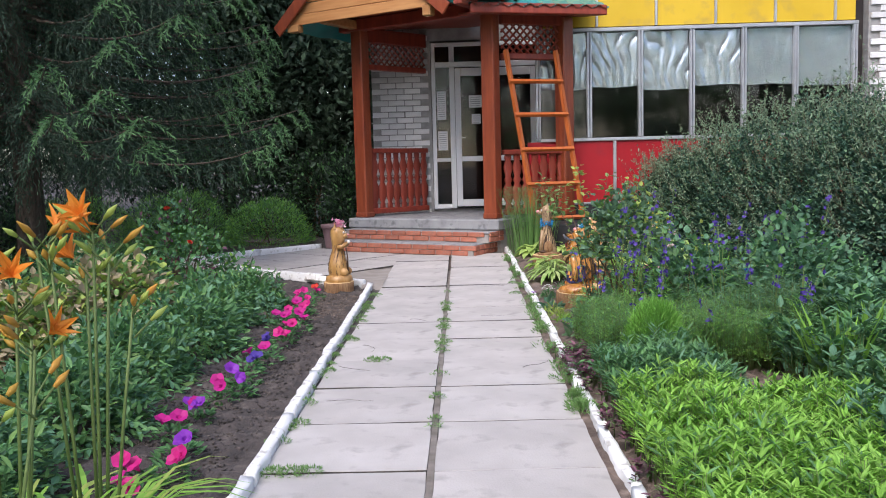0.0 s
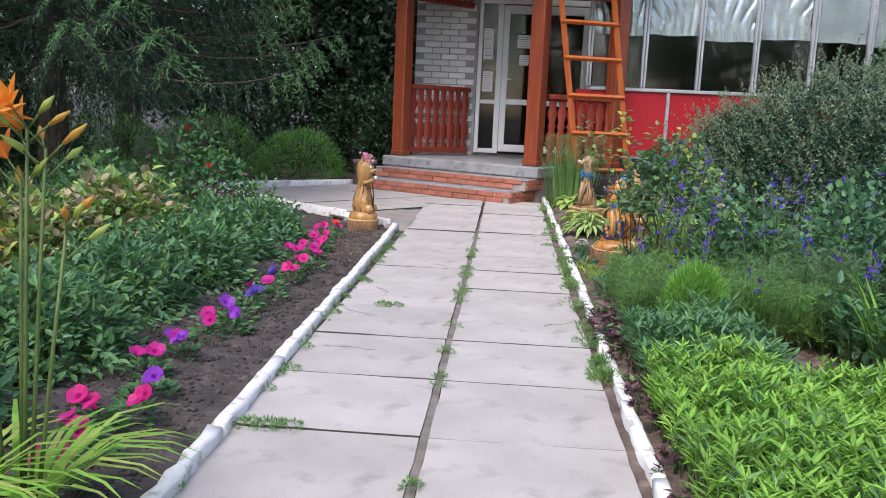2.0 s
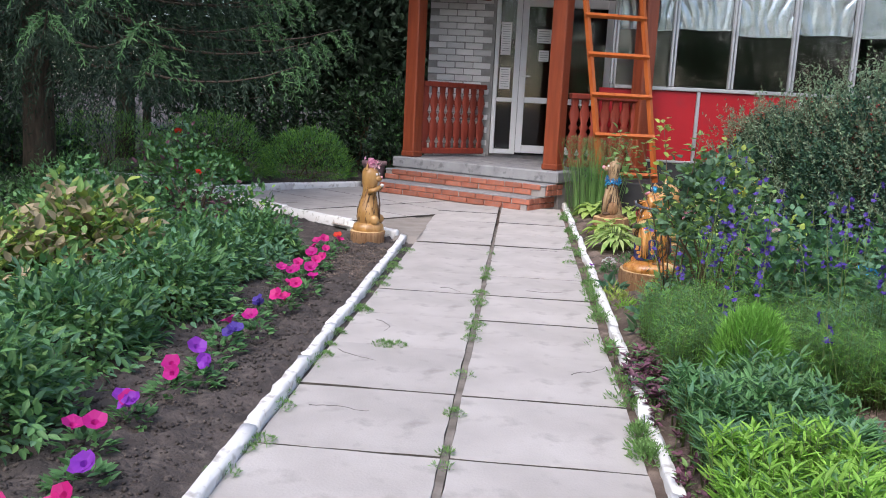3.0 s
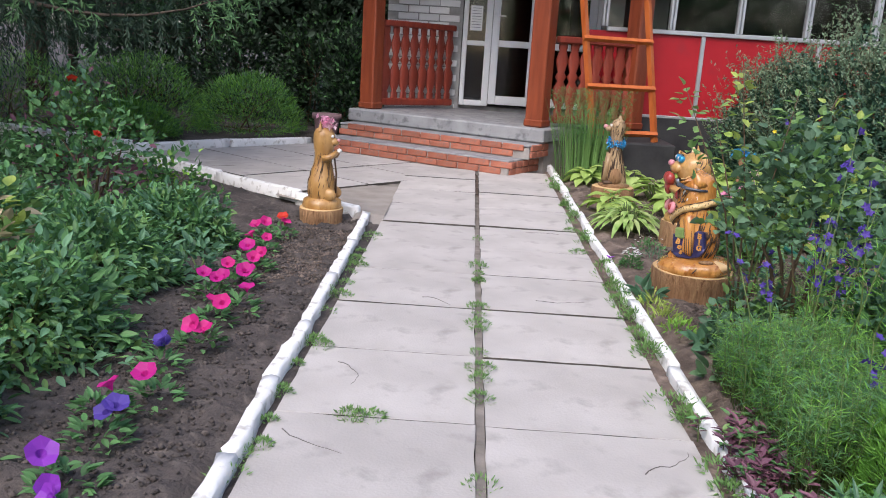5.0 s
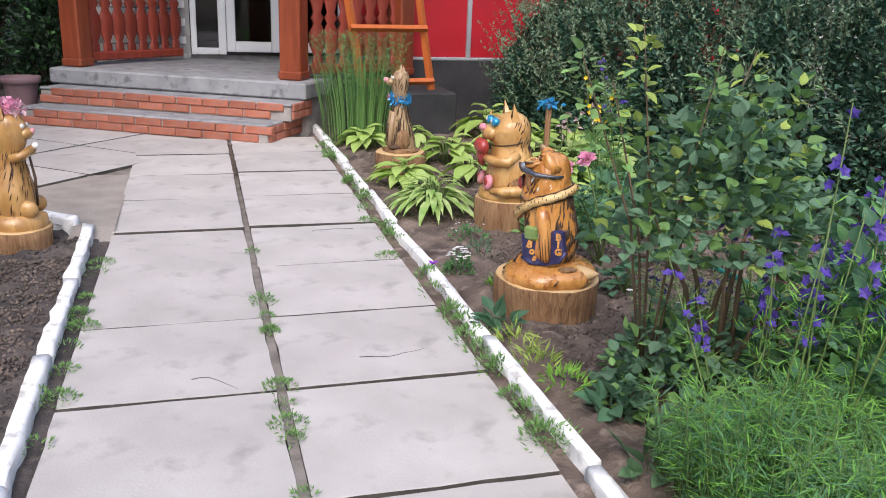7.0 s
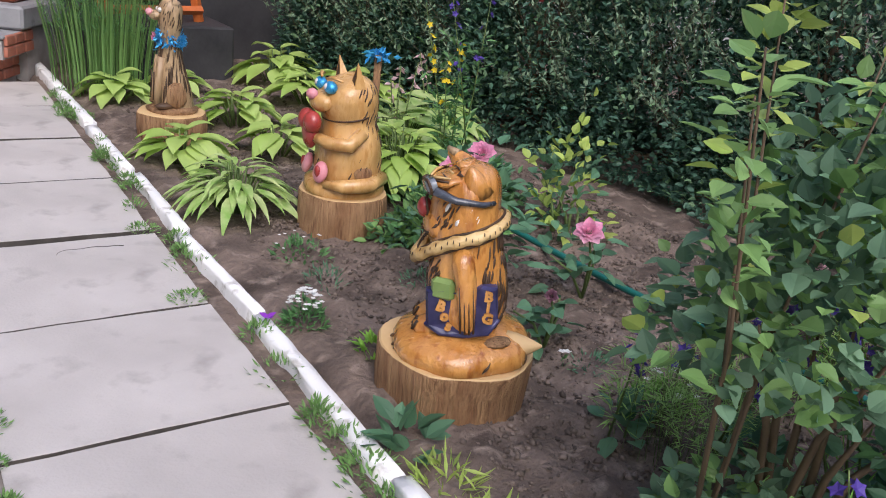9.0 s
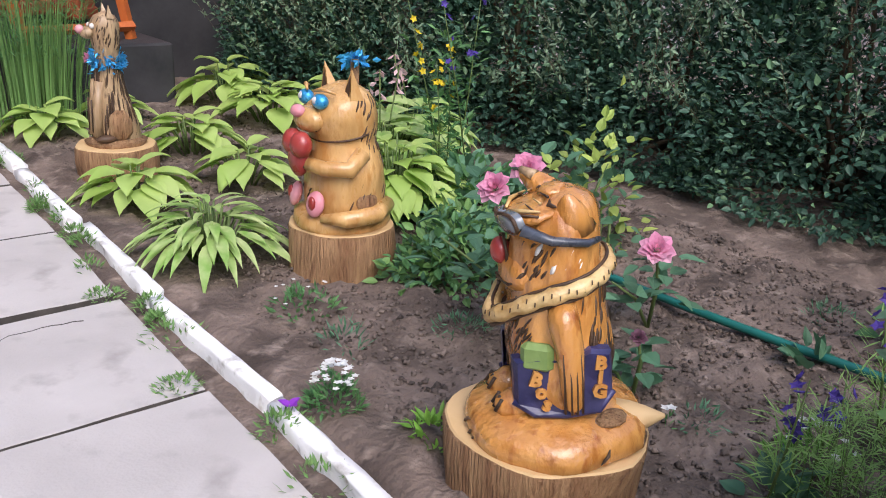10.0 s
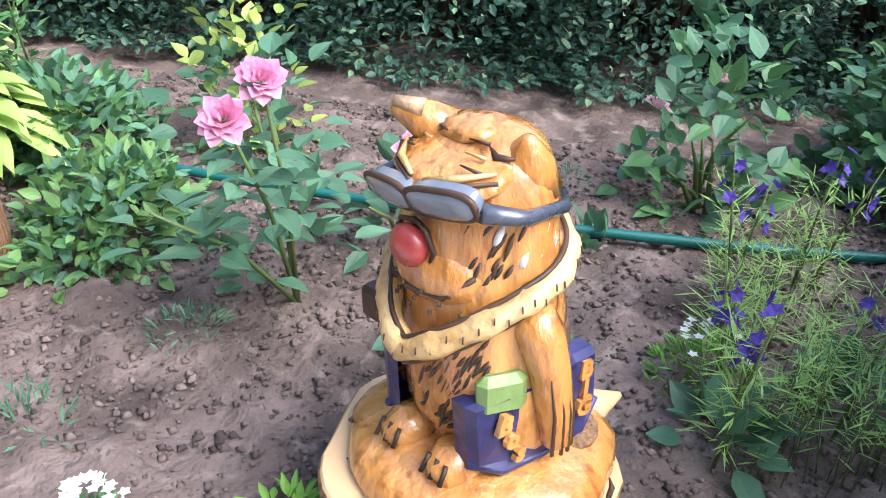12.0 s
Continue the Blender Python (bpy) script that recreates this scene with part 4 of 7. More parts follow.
def statue_shopper():
    """Cat in dark glasses with a scarf and shopping bags under its arms."""
    s = MB()
    base = [(0, .172, .178, 0, 0), (.012, .186, .190, 0, 0), (.04, .188, .192, 0, 0), (.062, .172, .174, 0, 0), (.080, .120, .126, 0, 0), (.086, .085, .10, 0, 0)]
    s.rings(base, M_OCHRE, 48, .10, 3, .02)
    grooves(s, 16, profile(base), .014, .05, 31, M_SCORCH, 0, 6.28, .02, .004)
    body = [(.06, .078, .100, -.008, 0), (.09, .086, .106, -.008, 0), (.13, .100, .116, -.008, 0), (.19, .106, .118, -.006, 0), (.25, .102, .113, -.002, 0), (.30, .096, .107, .002, 0),
            (.35, .092, .102, .006, 0), (.40, .090, .099, .008, 0), (.445, .086, .096, .006, 0), (.475, .079, .091, .002, 0), (.50, .068, .083, -.004, 0), (.518, .053, .068, -.010, 0), (.531, .034, .046, -.014, 0), (.537, .012, .02, -.014, 0)]
    f = profile(body)
    s.rings([(z, *f(z)) for z in np.linspace(.06, .537, 48)], M_OCHRE, 64, .07, 5, .03)
    grooves(s, 120, f, .09, .36, 2, M_SCORCH, 1.9, 4.4, .055, .0042)
    grooves(s, 24, f, .15, .25, 14, M_SCORCH, -.5, .5, .03, .003)
    for a0, a1, sd in ((.55, 1.5, 8), (-1.5, -.55, 9)):
        grooves(s, 16, f, .37, .445, sd, M_SCORCH, a0, a1, .028, .0032)
    for a0, a1, sd in ((.9, 1.9, 21), (-1.9, -.9, 22)):
        grooves(s, 7, f, .39, .46, sd, M_WHITEP, a0, a1, .022, .0055)
    # muzzle, nose, mouth, whisker dots
    s.blob((.070, 0, .368), (.046, .070, .050), M_OCHRE, 20, 12, wob=.08, seed=2)
    s.blob((.112, -.004, .408), (.020, .027, .028), M_REDP, 16, 10)
    s.tube([(.112 - .008, -.030, .408), (.112 - .004, -.022, .436), (.106, .0, .442), (.108, .022, .436), (.104, .030, .408), (.104, .02, .384), (.106, 0, .378), (.104, -.02, .384), (.104, -.030, .408)], .0035, M_SCORCH, 5)
    s.tube([(.080, -.068, .378), (.103, -.040, .350), (.1165, -.004, .352), (.103, .040, .350), (.080, .070, .382)], .004, M_SCORCH, 5)
    for q in range(13):
        a = -.96 + q * .16
        s.blob((.119 - a * a * .030, a * .062, .330 + .013 * (q % 3)), (.003, .0036, .0036), M_SCORCH, 6, 4)
    # one ear thrust out, the other a folded flap, brow, flat dark glasses
    s.tube([(-.005, -.045, .495), (.026, -.072, .522), (.050, -.094, .540), (.056, -.099, .543)], (.036, .027, .014, .006), M_OCHRE, 12)
    s.tube([(.034, -.066, .540), (.058, -.092, .550)], (.014, .007), M_BROWNC, 8)
    s.tube([(-.012, .050, .472), (-.006, .062, .505), (.002, .070, .534), (.004, .072, .539)], (.046, .031, .010, .003), M_OCHRE, 14)
    s.tube([(.022, .070, .515), (.030, .050, .512), (.026, .036, .520)], (.002, .006, .002), M_SCORCH, 6)
    s.blob((.052, 0, .494), (.058, .082, .018), M_OCHRE, 26, 9, pose(0, 0, 0, 0, 18, 0), wob=.2, seed=7)
    s.blob((.015, -.005, .528), (.030, .036, .012), M_OCHRE, 18, 8, pose(0, 0, 0, 0, 14, 0), wob=.5, seed=9)
    for sg in (1, -1):
        for k in range(3):
            s.tube([(.040 + .016 * k, sg * (.018 + .010 * k), .529 - .008 * k), (.030 + .016 * k, sg * (.040 + .010 * k), .526 - .010 * k)], (.0012, .0030), M_SCORCH if k != 1 else M_CREAM, 5)
        # cream stroke paints the highlight along the brow ridge
        s.tube([(.100, sg * .010, .494), (.086, sg * .045, .502), (.052, sg * .074, .508)], (.003, .005, .002), M_CREAM, 6)
        s.tube([(.104, sg * .010, .488), (.090, sg * .048, .495), (.056, sg * .080, .500)], .003, M_SCORCH, 5)
        lm = Matrix.Translation((.103, sg * .044, .472 + sg * .008)) @ Matrix.Rotation(radians(11), 4, "X") @ pose(0, 0, 0, 0, 20, sg * 9)
        rim = []
        for q in np.linspace(0, 2 * np.pi, 25):
            cq, sq = math.cos(q), math.sin(q)
            rim.append((0, .047 * math.copysign(abs(cq) ** .6, cq), .019 * math.copysign(abs(sq) ** .6, sq)))
        lens = [lm @ Vector((dx - .10 * y * y * 8 * .1, y * k, z * k)) for dx, k in ((-.014, 0.97), (.004, 1.0), (.009, .9), (.012, .5)) for _, y, z in rim[:-1]]
        n = 24
        s.add(lens, [(a * n + b, a * n + (b + 1) % n, (a + 1) * n + (b + 1) % n, (a + 1) * n + b) for a in range(3) for b in range(n)] + [tuple(3 * n + b for b in range(n))], M_LENS, True)
        s.tube([lm @ Vector((.004, y, z)) for _, y, z in rim], .0042, M_SCORCH, 6, caps=False)
        s.tube([(.088, sg * .088, .468 + sg * .010), (.035, sg * .102, .458), (-.03, sg * .099, .450), (-.060, sg * .070, .448)], (.012, .010, .008, .006), M_STRAP, 7)
    # rolled scarf, a deep V in front and high behind
    ring = []
    for a in np.linspace(-np.pi, np.pi, 49):
        z = float(np.interp(abs(a), (0, .44, .87, 1.31, 1.83, 2.44, 3.15), (.266, .296, .328, .350, .364, .380, .392)))
        rx, ry, cx, cy = f(z)
        k = .010 + .020 * max(0, math.cos(a)) ** 4
        ring.append((cx + (rx + k) * math.cos(a), cy + (ry + .008) * math.sin(a), z))
    s.tube(ring, .0165 + .0025 * np.sin(np.arange(49) * 1.7), M_CREAM, 12, caps=False)
    for dz, kk in ((-.020, 1.0), (.019, .985)):
        s.tube([(q[0] * kk, q[1] * kk, q[2] + dz) for q in ring], .0036, M_SCORCH, 5, caps=False)
    for i in range(1, 48):
        x, y, z = ring[i]
        d = math.hypot(x, y)
        w = .006 * math.sin(i * 2.3)
        s.tube([(x * (1 + .0165 / d), y * (1 + .0165 / d), z + .009 + w), (x * (1 + .0178 / d), y * (1 + .0178 / d), z + w)], .0013, M_SCORCH, 4)
    # flat bags on the hips, arms over them
    for sg in (1, -1):
        bag = [(.096, .108), (.100, .205), (.060, .218), (.000, .214), (-.040, .240), (-.078, .236), (-.084, .150), (-.062, .108), (.00, .092), (.060, .090)]
        vs = []
        for lay, ins in ((-.022, 1.0), (0.0, 1.0), (.010, .93)):
            for x, z in bag:
                xx, zz = (x - .005) * ins + .005, (z - .16) * ins + .16
                y = .103 - 4.5 * max(0, xx - .02) ** 2 + .014 * (xx < -.02) + lay
                vs.append((xx, sg * y, zz))
        n = len(bag)
        fs = [(a * n + b, a * n + (b + 1) % n, (a + 1) * n + (b + 1) % n, (a + 1) * n + b) for a in range(2) for b in range(n)] + [tuple(2 * n + b for b in range(n))]
        s.add(vs, [q if sg < 0 else q[::-1] for q in fs], M_NAVY)
        s.box(.056, sg * .092, .216, .064, .026, .060, M_GREENP, .010, sg * -24)
        s.tube([(.098, sg * .078, .112), (.060, sg * .100, .092), (.0, sg * .110, .092), (-.060, sg * .122, .108), (-.084, sg * .122, .150)], .0065, M_NAVY, 7)
        s.tube([(.010, sg * .085, .325), (.010, sg * .108, .292), (.000, sg * .116, .24), (-.004, sg * .124, .18), (-.008, sg * .126, .125), (-.010, sg * .120, .106)], (.028, .030, .027, .024, .020, .008), M_OCHRE, 14)
        for da in (-.016, -.005, .006, .017):
            s.tube([(.000 + da, sg * (.141 - abs(da) * .3), .24), (-.004 + da, sg * (.148 - abs(da) * .4), .18), (-.008 + da, sg * (.145 - abs(da) * .5), .112)], (.001, .0024, .0028), M_SCORCH, 5)
        for q, ch in enumerate("Bos"):
            lettering(s, ch, Matrix.Translation((.064 - .011 * q, sg * (.1035 + .003 * q), .160 - .026 * q)) @ Matrix(((-sg, 0, 0), (0, 0, sg), (0, 1, 0))).to_4x4() @ pose(0, 0, 0, 0, 0, -18), .040, M_OCHRE, .004)
        for q, ch in enumerate("BIG"):
            lettering(s, ch, Matrix.Translation((-.056, sg * .1265, .202 - .031 * q)) @ Matrix(((-sg, 0, 0), (0, 0, sg), (0, 1, 0))).to_4x4() @ pose(0, 0, 0, 0, 0, -4), .038, M_OCHRE, .004)
        grooves(s, 26, f, .10, .30, 40 + sg, M_SCORCH, .1, .8, .03, .003)
    # small black camera, feet, tail
    s.box(.085, -.108, .262, .03, .04, .05, M_SCORCH, .006)
    for sg in (1, -1):
        s.blob((.082, sg * .046, .088), (.050, .034, .034), M_OCHRE, 16, 9, wob=.12, seed=sg + 3)
        for k in range(3):
            s.tube([(.118, sg * .046 - .016 + k * .016, .108), (.132, sg * .046 - .018 + k * .018, .084)], .0042, M_SCORCH, 4)
        s.blob((-.085, sg * .095, .072), (.042, .034, .010), M_STUMP, 12, 6, pose(0, 0, 0, 0, 0, sg * 30))
    s.tube([(-.10, .035, .040), (-.145, .055, .042), (-.175, .066, .050), (-.205, .080, .058)], (.040, .036, .022, .004), M_STUMPT, 10)
    return s


def statue_heart():
    """Stout cat holding a red heart."""
    s = MB()
    s.rings([(0, .165, .160, 0, 0), (.014, .172, .166, 0, 0), (.045, .165, .160, 0, 0), (.06, .13, .13, 0, 0)], M_HONEY, 32, .06, 11)
    body = [(.05, .13, .14, -.01, 0), (.09, .138, .150, -.01, 0), (.14, .138, .150, -.01, 0), (.20, .132, .145, -.012, 0), (.26, .118, .130, -.012, 0), (.30, .108, .120, -.004, 0),
            (.34, .120, .130, .004, 0), (.39, .126, .136, .010, 0), (.43, .112, .124, .004, 0), (.46, .085, .10, -.004, 0), (.48, .05, .065, -.010, 0), (.488, .02, .03, -.010, 0)]
    f = profile(body)
    s.rings([(z, *f(z)) for z in np.linspace(.05, .492, 30)], M_HONEY, 44, .06, 13, .025)
    grooves(s, 110, f, .12, .46, 4, M_SCORCH, 1.4, 4.9, .04, .0034)
    grooves(s, 26, f, .06, .14, 5, M_SCORCH, 0, 6.28, .035, .004)
    s.blob((.118, 0, .375), (.052, .078, .045), M_HONEY, 18, 12)
    s.blob((.164, 0, .405), (.024, .030, .022), M_PINKP, 14, 10)
    s.tube([(.118, -.07, .390), (.142, -.035, .358), (.152, 0, .366), (.142, .035, .358), (.118, .07, .390)], .004, M_SCORCH, 5)
    for sg in (1, -1):
        s.blob((.108, sg * .052, .440), (.026, .036, .026), M_BLUEP, 14, 8)
        s.blob((.116, sg * .052, .444), (.022, .020, .016), M_WHITEP, 10, 6)
        ear(s, (.005, sg * .078, .445), .105, .072, .012, M_HONEY, M_SCORCH, sg * .020)
        s.tube([(.075, sg * .10, .470), (.105, sg * .06, .482), (.118, sg * .022, .470)], (.004, .008, .004), M_HONEY, 7)
        s.tube([(-.01, sg * .128, .27), (.05, sg * .150, .225), (.12, sg * .095, .225), (.150, sg * .045, .235)], (.03, .030, .027, .024), M_HONEY, 10)
        for k in range(3):
            s.tube([(.150, sg * .045 - .016 + k * .014, .245), (.170, sg * .040 - .016 + k * .014, .225)], .004, M_SCORCH, 4)
        s.blob((.140, sg * .075, .100), (.022, .036, .045), M_PINKP, 14, 9, pose(0, 0, 0, 0, -15, sg * 25))
        s.blob((.155, sg * .080, .105), (.012, .020, .026), M_REDP, 10, 6)
        s.blob((-.02, sg * .142, .105), (.042, .014, .034), M_STUMP, 14, 8)
    # heart
    for sg in (1, -1):
        s.blob((.168, sg * .030, .296), (.036, .046, .046), M_REDP, 14, 10)
    s.blob((.163, 0, .252), (.032, .054, .070), M_REDP, 14, 10)
    s.tube([(-.13, .09, .07), (-.04, .172, .065), (.07, .165, .06), (.13, .10, .055)], (.03, .032, .03, .015), M_HONEY, 8)
    chin = []
    for a in np.linspace(-1.9, 1.9, 25):
        rx, ry, cx, cy = f(.305 + .03 * a * a / 3.6)
        chin.append((cx + rx * math.cos(a), cy + ry * math.sin(a), .305 + .03 * a * a / 3.6))
    s.tube(chin, .004, M_SCORCH, 5)
    for q in range(14):
        a = -1.0 + q * .154
        s.blob((.150 - a * a * .035, a * .066, .345 + .012 * (q % 3)), (.003, .0036, .0036), M_SCORCH, 6, 4)
    return s


def statue_tall():
    """Slim sitting cat with a blue foil collar."""
    s = MB()
    s.rings([(0, .13, .12, 0, 0), (.02, .14, .13, 0, 0), (.035, .10, .10, 0, 0)], M_STUMP, 28, .1, 17)
    body = [(.03, .10, .085, -.01, 0), (.10, .092, .085, -.01, 0), (.18, .080, .075, 0, 0), (.27, .066, .064, .01, 0), (.36, .054, .056, .012, 0), (.42, .052, .056, .012, 0),
            (.46, .058, .062, .012, 0), (.51, .066, .068, .014, 0), (.555, .062, .066, .012, 0), (.595, .04, .05, .008, 0), (.605, .01, .02, .008, 0)]
    f = profile(body)
    s.rings([(z, *f(z)) for z in np.linspace(.03, .605, 34)], M_BROWNC, 32, .07, 19, .06)
    grooves(s, 170, f, .05, .40, 6, M_SCORCH, 0, 6.28, .08, .005)
    grooves(s, 90, f, .44, .58, 7, M_SCORCH, 0, 6.28, .03, .003)
    for sg in (1, -1):
        s.tube([(.062, sg * .03, .30), (.080, sg * .034, .17), (.085, sg * .034, .05)], (.024, .022, .026), M_BROWNC, 9)
        s.tube([(.104, sg * .034, .22), (.108, sg * .034, .07)], .004, M_SCORCH, 4)
        s.blob((-.005, sg * .078, .10), (.055, .034, .075), M_STUMP, 14, 9, wob=.2)
        s.blob((.06, sg * .080, .045), (.05, .03, .02), M_SCORCH, 10, 6)
        ear(s, (0, sg * .045, .580), .06, .045, .0, M_BROWNC, M_SCORCH, sg * .01)
        s.blob((.070, sg * .028, .545), (.012, .016, .013), M_WHITEP, 10, 6)
    s.blob((.085, 0, .515), (.036, .042, .028), M_BROWNC, 14, 9)
    s.blob((.118, 0, .530), (.020, .024, .020), M_PINKP, 12, 8)
    r = np.random.default_rng(3)
    a = r.uniform(0, 6.283, 260)
    P = np.stack([.012 + .062 * np.cos(a), .064 * np.sin(a), .385 + r.normal(size=260) * .018], 1)
    s.leaves(P, np.stack([np.cos(a), np.sin(a), r.normal(size=260)], 1) + r.normal(size=(260, 3)) * .5, r.normal(size=(260, 3)), .032, .014, M_BLUEP)
    s.leaves(np.array([(.07, -.075, .39)] * 40), r.normal(size=(40, 3)), r.normal(size=(40, 3)), .035, .022, F_PINK)
    return s


def statue_flower():
    """Upright sitting cat with its paws together and a pink flower on the head."""
    s = MB()
    s.rings([(0, .135, .128, 0, 0), (.02, .142, .135, 0, 0), (.06, .132, .126, 0, 0), (.075, .10, .10, 0, 0)], M_AGED, 28, .06, 23)
    body = [(.06, .092, .098, 0, 0), (.12, .102, .108, -.004, 0), (.19, .098, .104, -.006, 0), (.26, .080, .086, -.004, 0), (.33, .062, .068, 0, 0), (.39, .060, .066, .002, 0),
            (.43, .072, .074, .006, 0), (.48, .078, .080, .008, 0), (.53, .074, .078, .004, 0), (.57, .05, .06, 0, 0), (.58, .012, .02, 0, 0)]
    f = profile(body)
    s.rings([(z, *f(z)) for z in np.linspace(.06, .58, 32)], M_AGED, 36, .04, 25, .02)
    grooves(s, 110, f, .08, .40, 12, M_SCORCH, 0, 6.28, .06, .003)
    s.blob((.080, 0, .475), (.034, .044, .030), M_AGED, 14, 9)
    s.blob((.112, 0, .490), (.012, .016, .012), M_PINKP, 10, 7)
    for sg in (1, -1):
        ear(s, (-.005, sg * .052, .550), .075, .05, 0, M_AGED, M_SCORCH, sg * .012)
        s.blob((.074, sg * .030, .515), (.012, .015, .013), M_WHITEP, 10, 6)
        s.tube([(.02, sg * .078, .36), (.075, sg * .066, .375), (.105, sg * .02, .405)], (.024, .022, .018), M_AGED, 9)
        s.blob((.075, sg * .07, .105), (.05, .032, .045), M_AGED, 12, 8)
    s.blob((.118, 0, .415), (.018, .02, .018), M_WHITEP, 10, 7)
    s.tube([(.10, 0, .11), (.105, -.01, .25), (.085, 0, .36)], (.007, .007, .006), M_SCORCH, 6)
    r = np.random.default_rng(9)
    s.leaves(np.array([(.02, .0, .60)] * 70) + r.normal(size=(70, 3)) * (.02, .025, .018), r.normal(size=(70, 3)) + (0, 0, .5), r.normal(size=(70, 3)), .04, .028, F_PINK)
    s.leaves(np.array([(.03, .0, .595)] * 30) + r.normal(size=(30, 3)) * (.02, .025, .014), r.normal(size=(30, 3)), r.normal(size=(30, 3)), .04, .028, F_PALE)
    return s


def place_statue(fn, x, y, z, rz, label, k=1.0):
    o = thing("cat_statue", label, "statue", pose(x, y, z, 0, 0, rz) @ Matrix.Scale(k, 4), "carved cats", mb=fn())
    return o


stump(1.145, 7.262, 0.212, 0.15, 1.0, "low sawn tree stump under the cat in dark glasses")
shopper = place_statue(statue_shopper, 1.148, 7.240, 0.122, 147, "varnished ochre wooden cat with dark glasses and shopping bags", 0.95)
shopper.matrix_world = Matrix.Translation((1.148, 7.240, 0.122)) @ Matrix.Rotation(radians(-3.2), 4, "X") @ Matrix.Rotation(radians(-2.2), 4, "Y") @ pose(0, 0, 0, 0, 0, 147) @ Matrix.Diagonal((1.02, 1.04, 0.975, 1.0))
stump(1.43, 8.545, 0.178, 0.165, 2.0, "low sawn tree stump under the cat with a heart")
place_statue(statue_heart, 1.43, 8.545, 0.149 + gz(1.5, 8.6), 176, "varnished pale wooden cat hugging a red heart", 0.96)
stump(1.145, 9.97, 0.175, 0.14, 3.0, "low sawn tree stump under the tall cat")
place_statue(statue_tall, 1.145, 9.97, 0.122 + gz(1.2, 9.9), 176, "scorched pale wooden cat with a blue foil collar", 0.94)
stump(-1.072, 8.53, 0.152, 0.10, 4.0, "low sawn tree stump beside the path corner")
place_statue(statue_flower, -1.072, 8.53, 0.082 + gz(-1, 8.5), -8, "varnished yellow wooden cat with a pink flower on its head", 0.95)


# ---- trees and shrubs round the garden ----
spruce("spruce", -4.7, 9.6, 9.0, 3.35, 1.75, 3, "large old spruce with drooping branches over the bed", 1.25)
spruce("spruce", -8.6, 11.0, 10.0, 3.2, 1.5, 4, "dark spruce standing behind the first one", 0.9)
spruce("spruce", -6.6, 15.5, 10.5, 3.0, 1.5, 5, "dark spruce standing beside the house", 0.9)
spruce("spruce", -8.5, 6.2, 9.0, 2.8, 1.5, 6, "dark spruce at the edge of the garden", 0.9)


def leafy_tree(x, y, h, crown, n, seed, label, material, leaf=0.16):
    r = np.random.default_rng(seed)
    root = thing("tree", label, "tree", pose(x, y, 0))
    tb = MB()
    tb.tube([(0.08 * math.sin(z * 1.3 + seed), 0.06 * math.cos(z), z) for z in np.linspace(-0.2, h * 0.75, 9)], np.linspace(0.13, 0.05, 9), M_BARK, 9)
    cl = []
    for i in range(26):
        a, z = r.uniform(0, 6.28), r.uniform(h * 0.16, h)
        q = np.array((math.cos(a), math.sin(a), 0)) * crown * r.uniform(0.3, 1.0) * (1.15 - 0.6 * z / h)
        q[2] = z
        tb.tube([(0, 0, z * 0.55), q * (0.5, 0.5, 0.85), q], (0.04, 0.025, 0.01), M_BARK, 5)
        cl.append(q)
    part("trunk", tb, root)
    P = np.array(cl)[r.integers(len(cl), size=n)] + r.normal(size=(n, 3)) * (crown * 0.23, crown * 0.23, h * 0.055)
    cb = MB()
    cb.leaves(P, r.normal(size=(n, 3)) + (0, 0, -0.2), r.normal(size=(n, 3)) * 0.6 + (0, 0, 1), leaf * r.uniform(0.6, 1.2, n), leaf * 0.55, material)
    o = part("crown", cb, root)
    o["kind"] = "stuff"


leafy_tree(-2.75, 16.6, 7.5, 1.7, 15000, 18, "dark leafy tree close behind the porch", L_DARK, 0.17)
leafy_tree(-4.6, 17.4, 7.5, 1.9, 12000, 19, "dark leafy tree behind the spruce", L_DARK, 0.18)
leafy_tree(-3.2, 17.5, 7.0, 2.4, 9000, 11, "dark leafy tree behind the porch", L_DARK)
leafy_tree(-5.0, 20.5, 8.5, 3.0, 9000, 12, "dark leafy tree far behind the porch", L_DARK)
leafy_tree(-1.9, 19.5, 7.5, 2.2, 6000, 13, "dark leafy tree behind the house corner", L_DARK)
leafy_tree(-10.5, 19.0, 9.5, 3.6, 9000, 14, "tall leafy tree at the back of the garden", L_MID, 0.2)
leafy_tree(-13.5, 12.0, 9.5, 3.6, 9000, 15, "tall leafy tree at the side of the garden", L_DARK, 0.2)
leafy_tree(-13.0, 5.0, 9.0, 3.6, 7000, 16, "tall leafy tree at the side of the garden", L_DARK, 0.2)
leafy_tree(-15.0, 22.0, 11.0, 4.5, 9000, 17, "tall leafy tree far at the back", L_MID, 0.22)
for i, (x, y) in enumerate(((-2.4, 23.0), (-4.5, 25.0), (-7.5, 25.0), (-11.0, 26.0), (-17.0, 17.0), (-18.0, 9.0), (-17.0, 2.0))):
    leafy_tree(x, y, 9.0, 3.2, 7000, 400 + i, "dark tree in the belt behind the garden", L_DARK, 0.24)
DK = [(L_DARK, 0.8), (L_MID, 0.2)]
for i, (x, y, r, h) in enumerate(((-2.35, 15.6, 0.75, 2.1), (-3.6, 16.0, 0.9, 1.7), (-5.2, 17.0, 1.0, 1.6), (-7.0, 13.3, 1.0, 1.3), (-6.4, 11.8, 0.9, 0.9), (-8.3, 9.0, 1.1, 1.2), (-1.75, 14.6, 0.45, 1.6))):
    bush("shrub", "dense dark green shrub in deep shade", "shrub", x, y, r, r, h, 4200, 0.085, 0.045, DK, 12, "diamond", seed=60 + i)
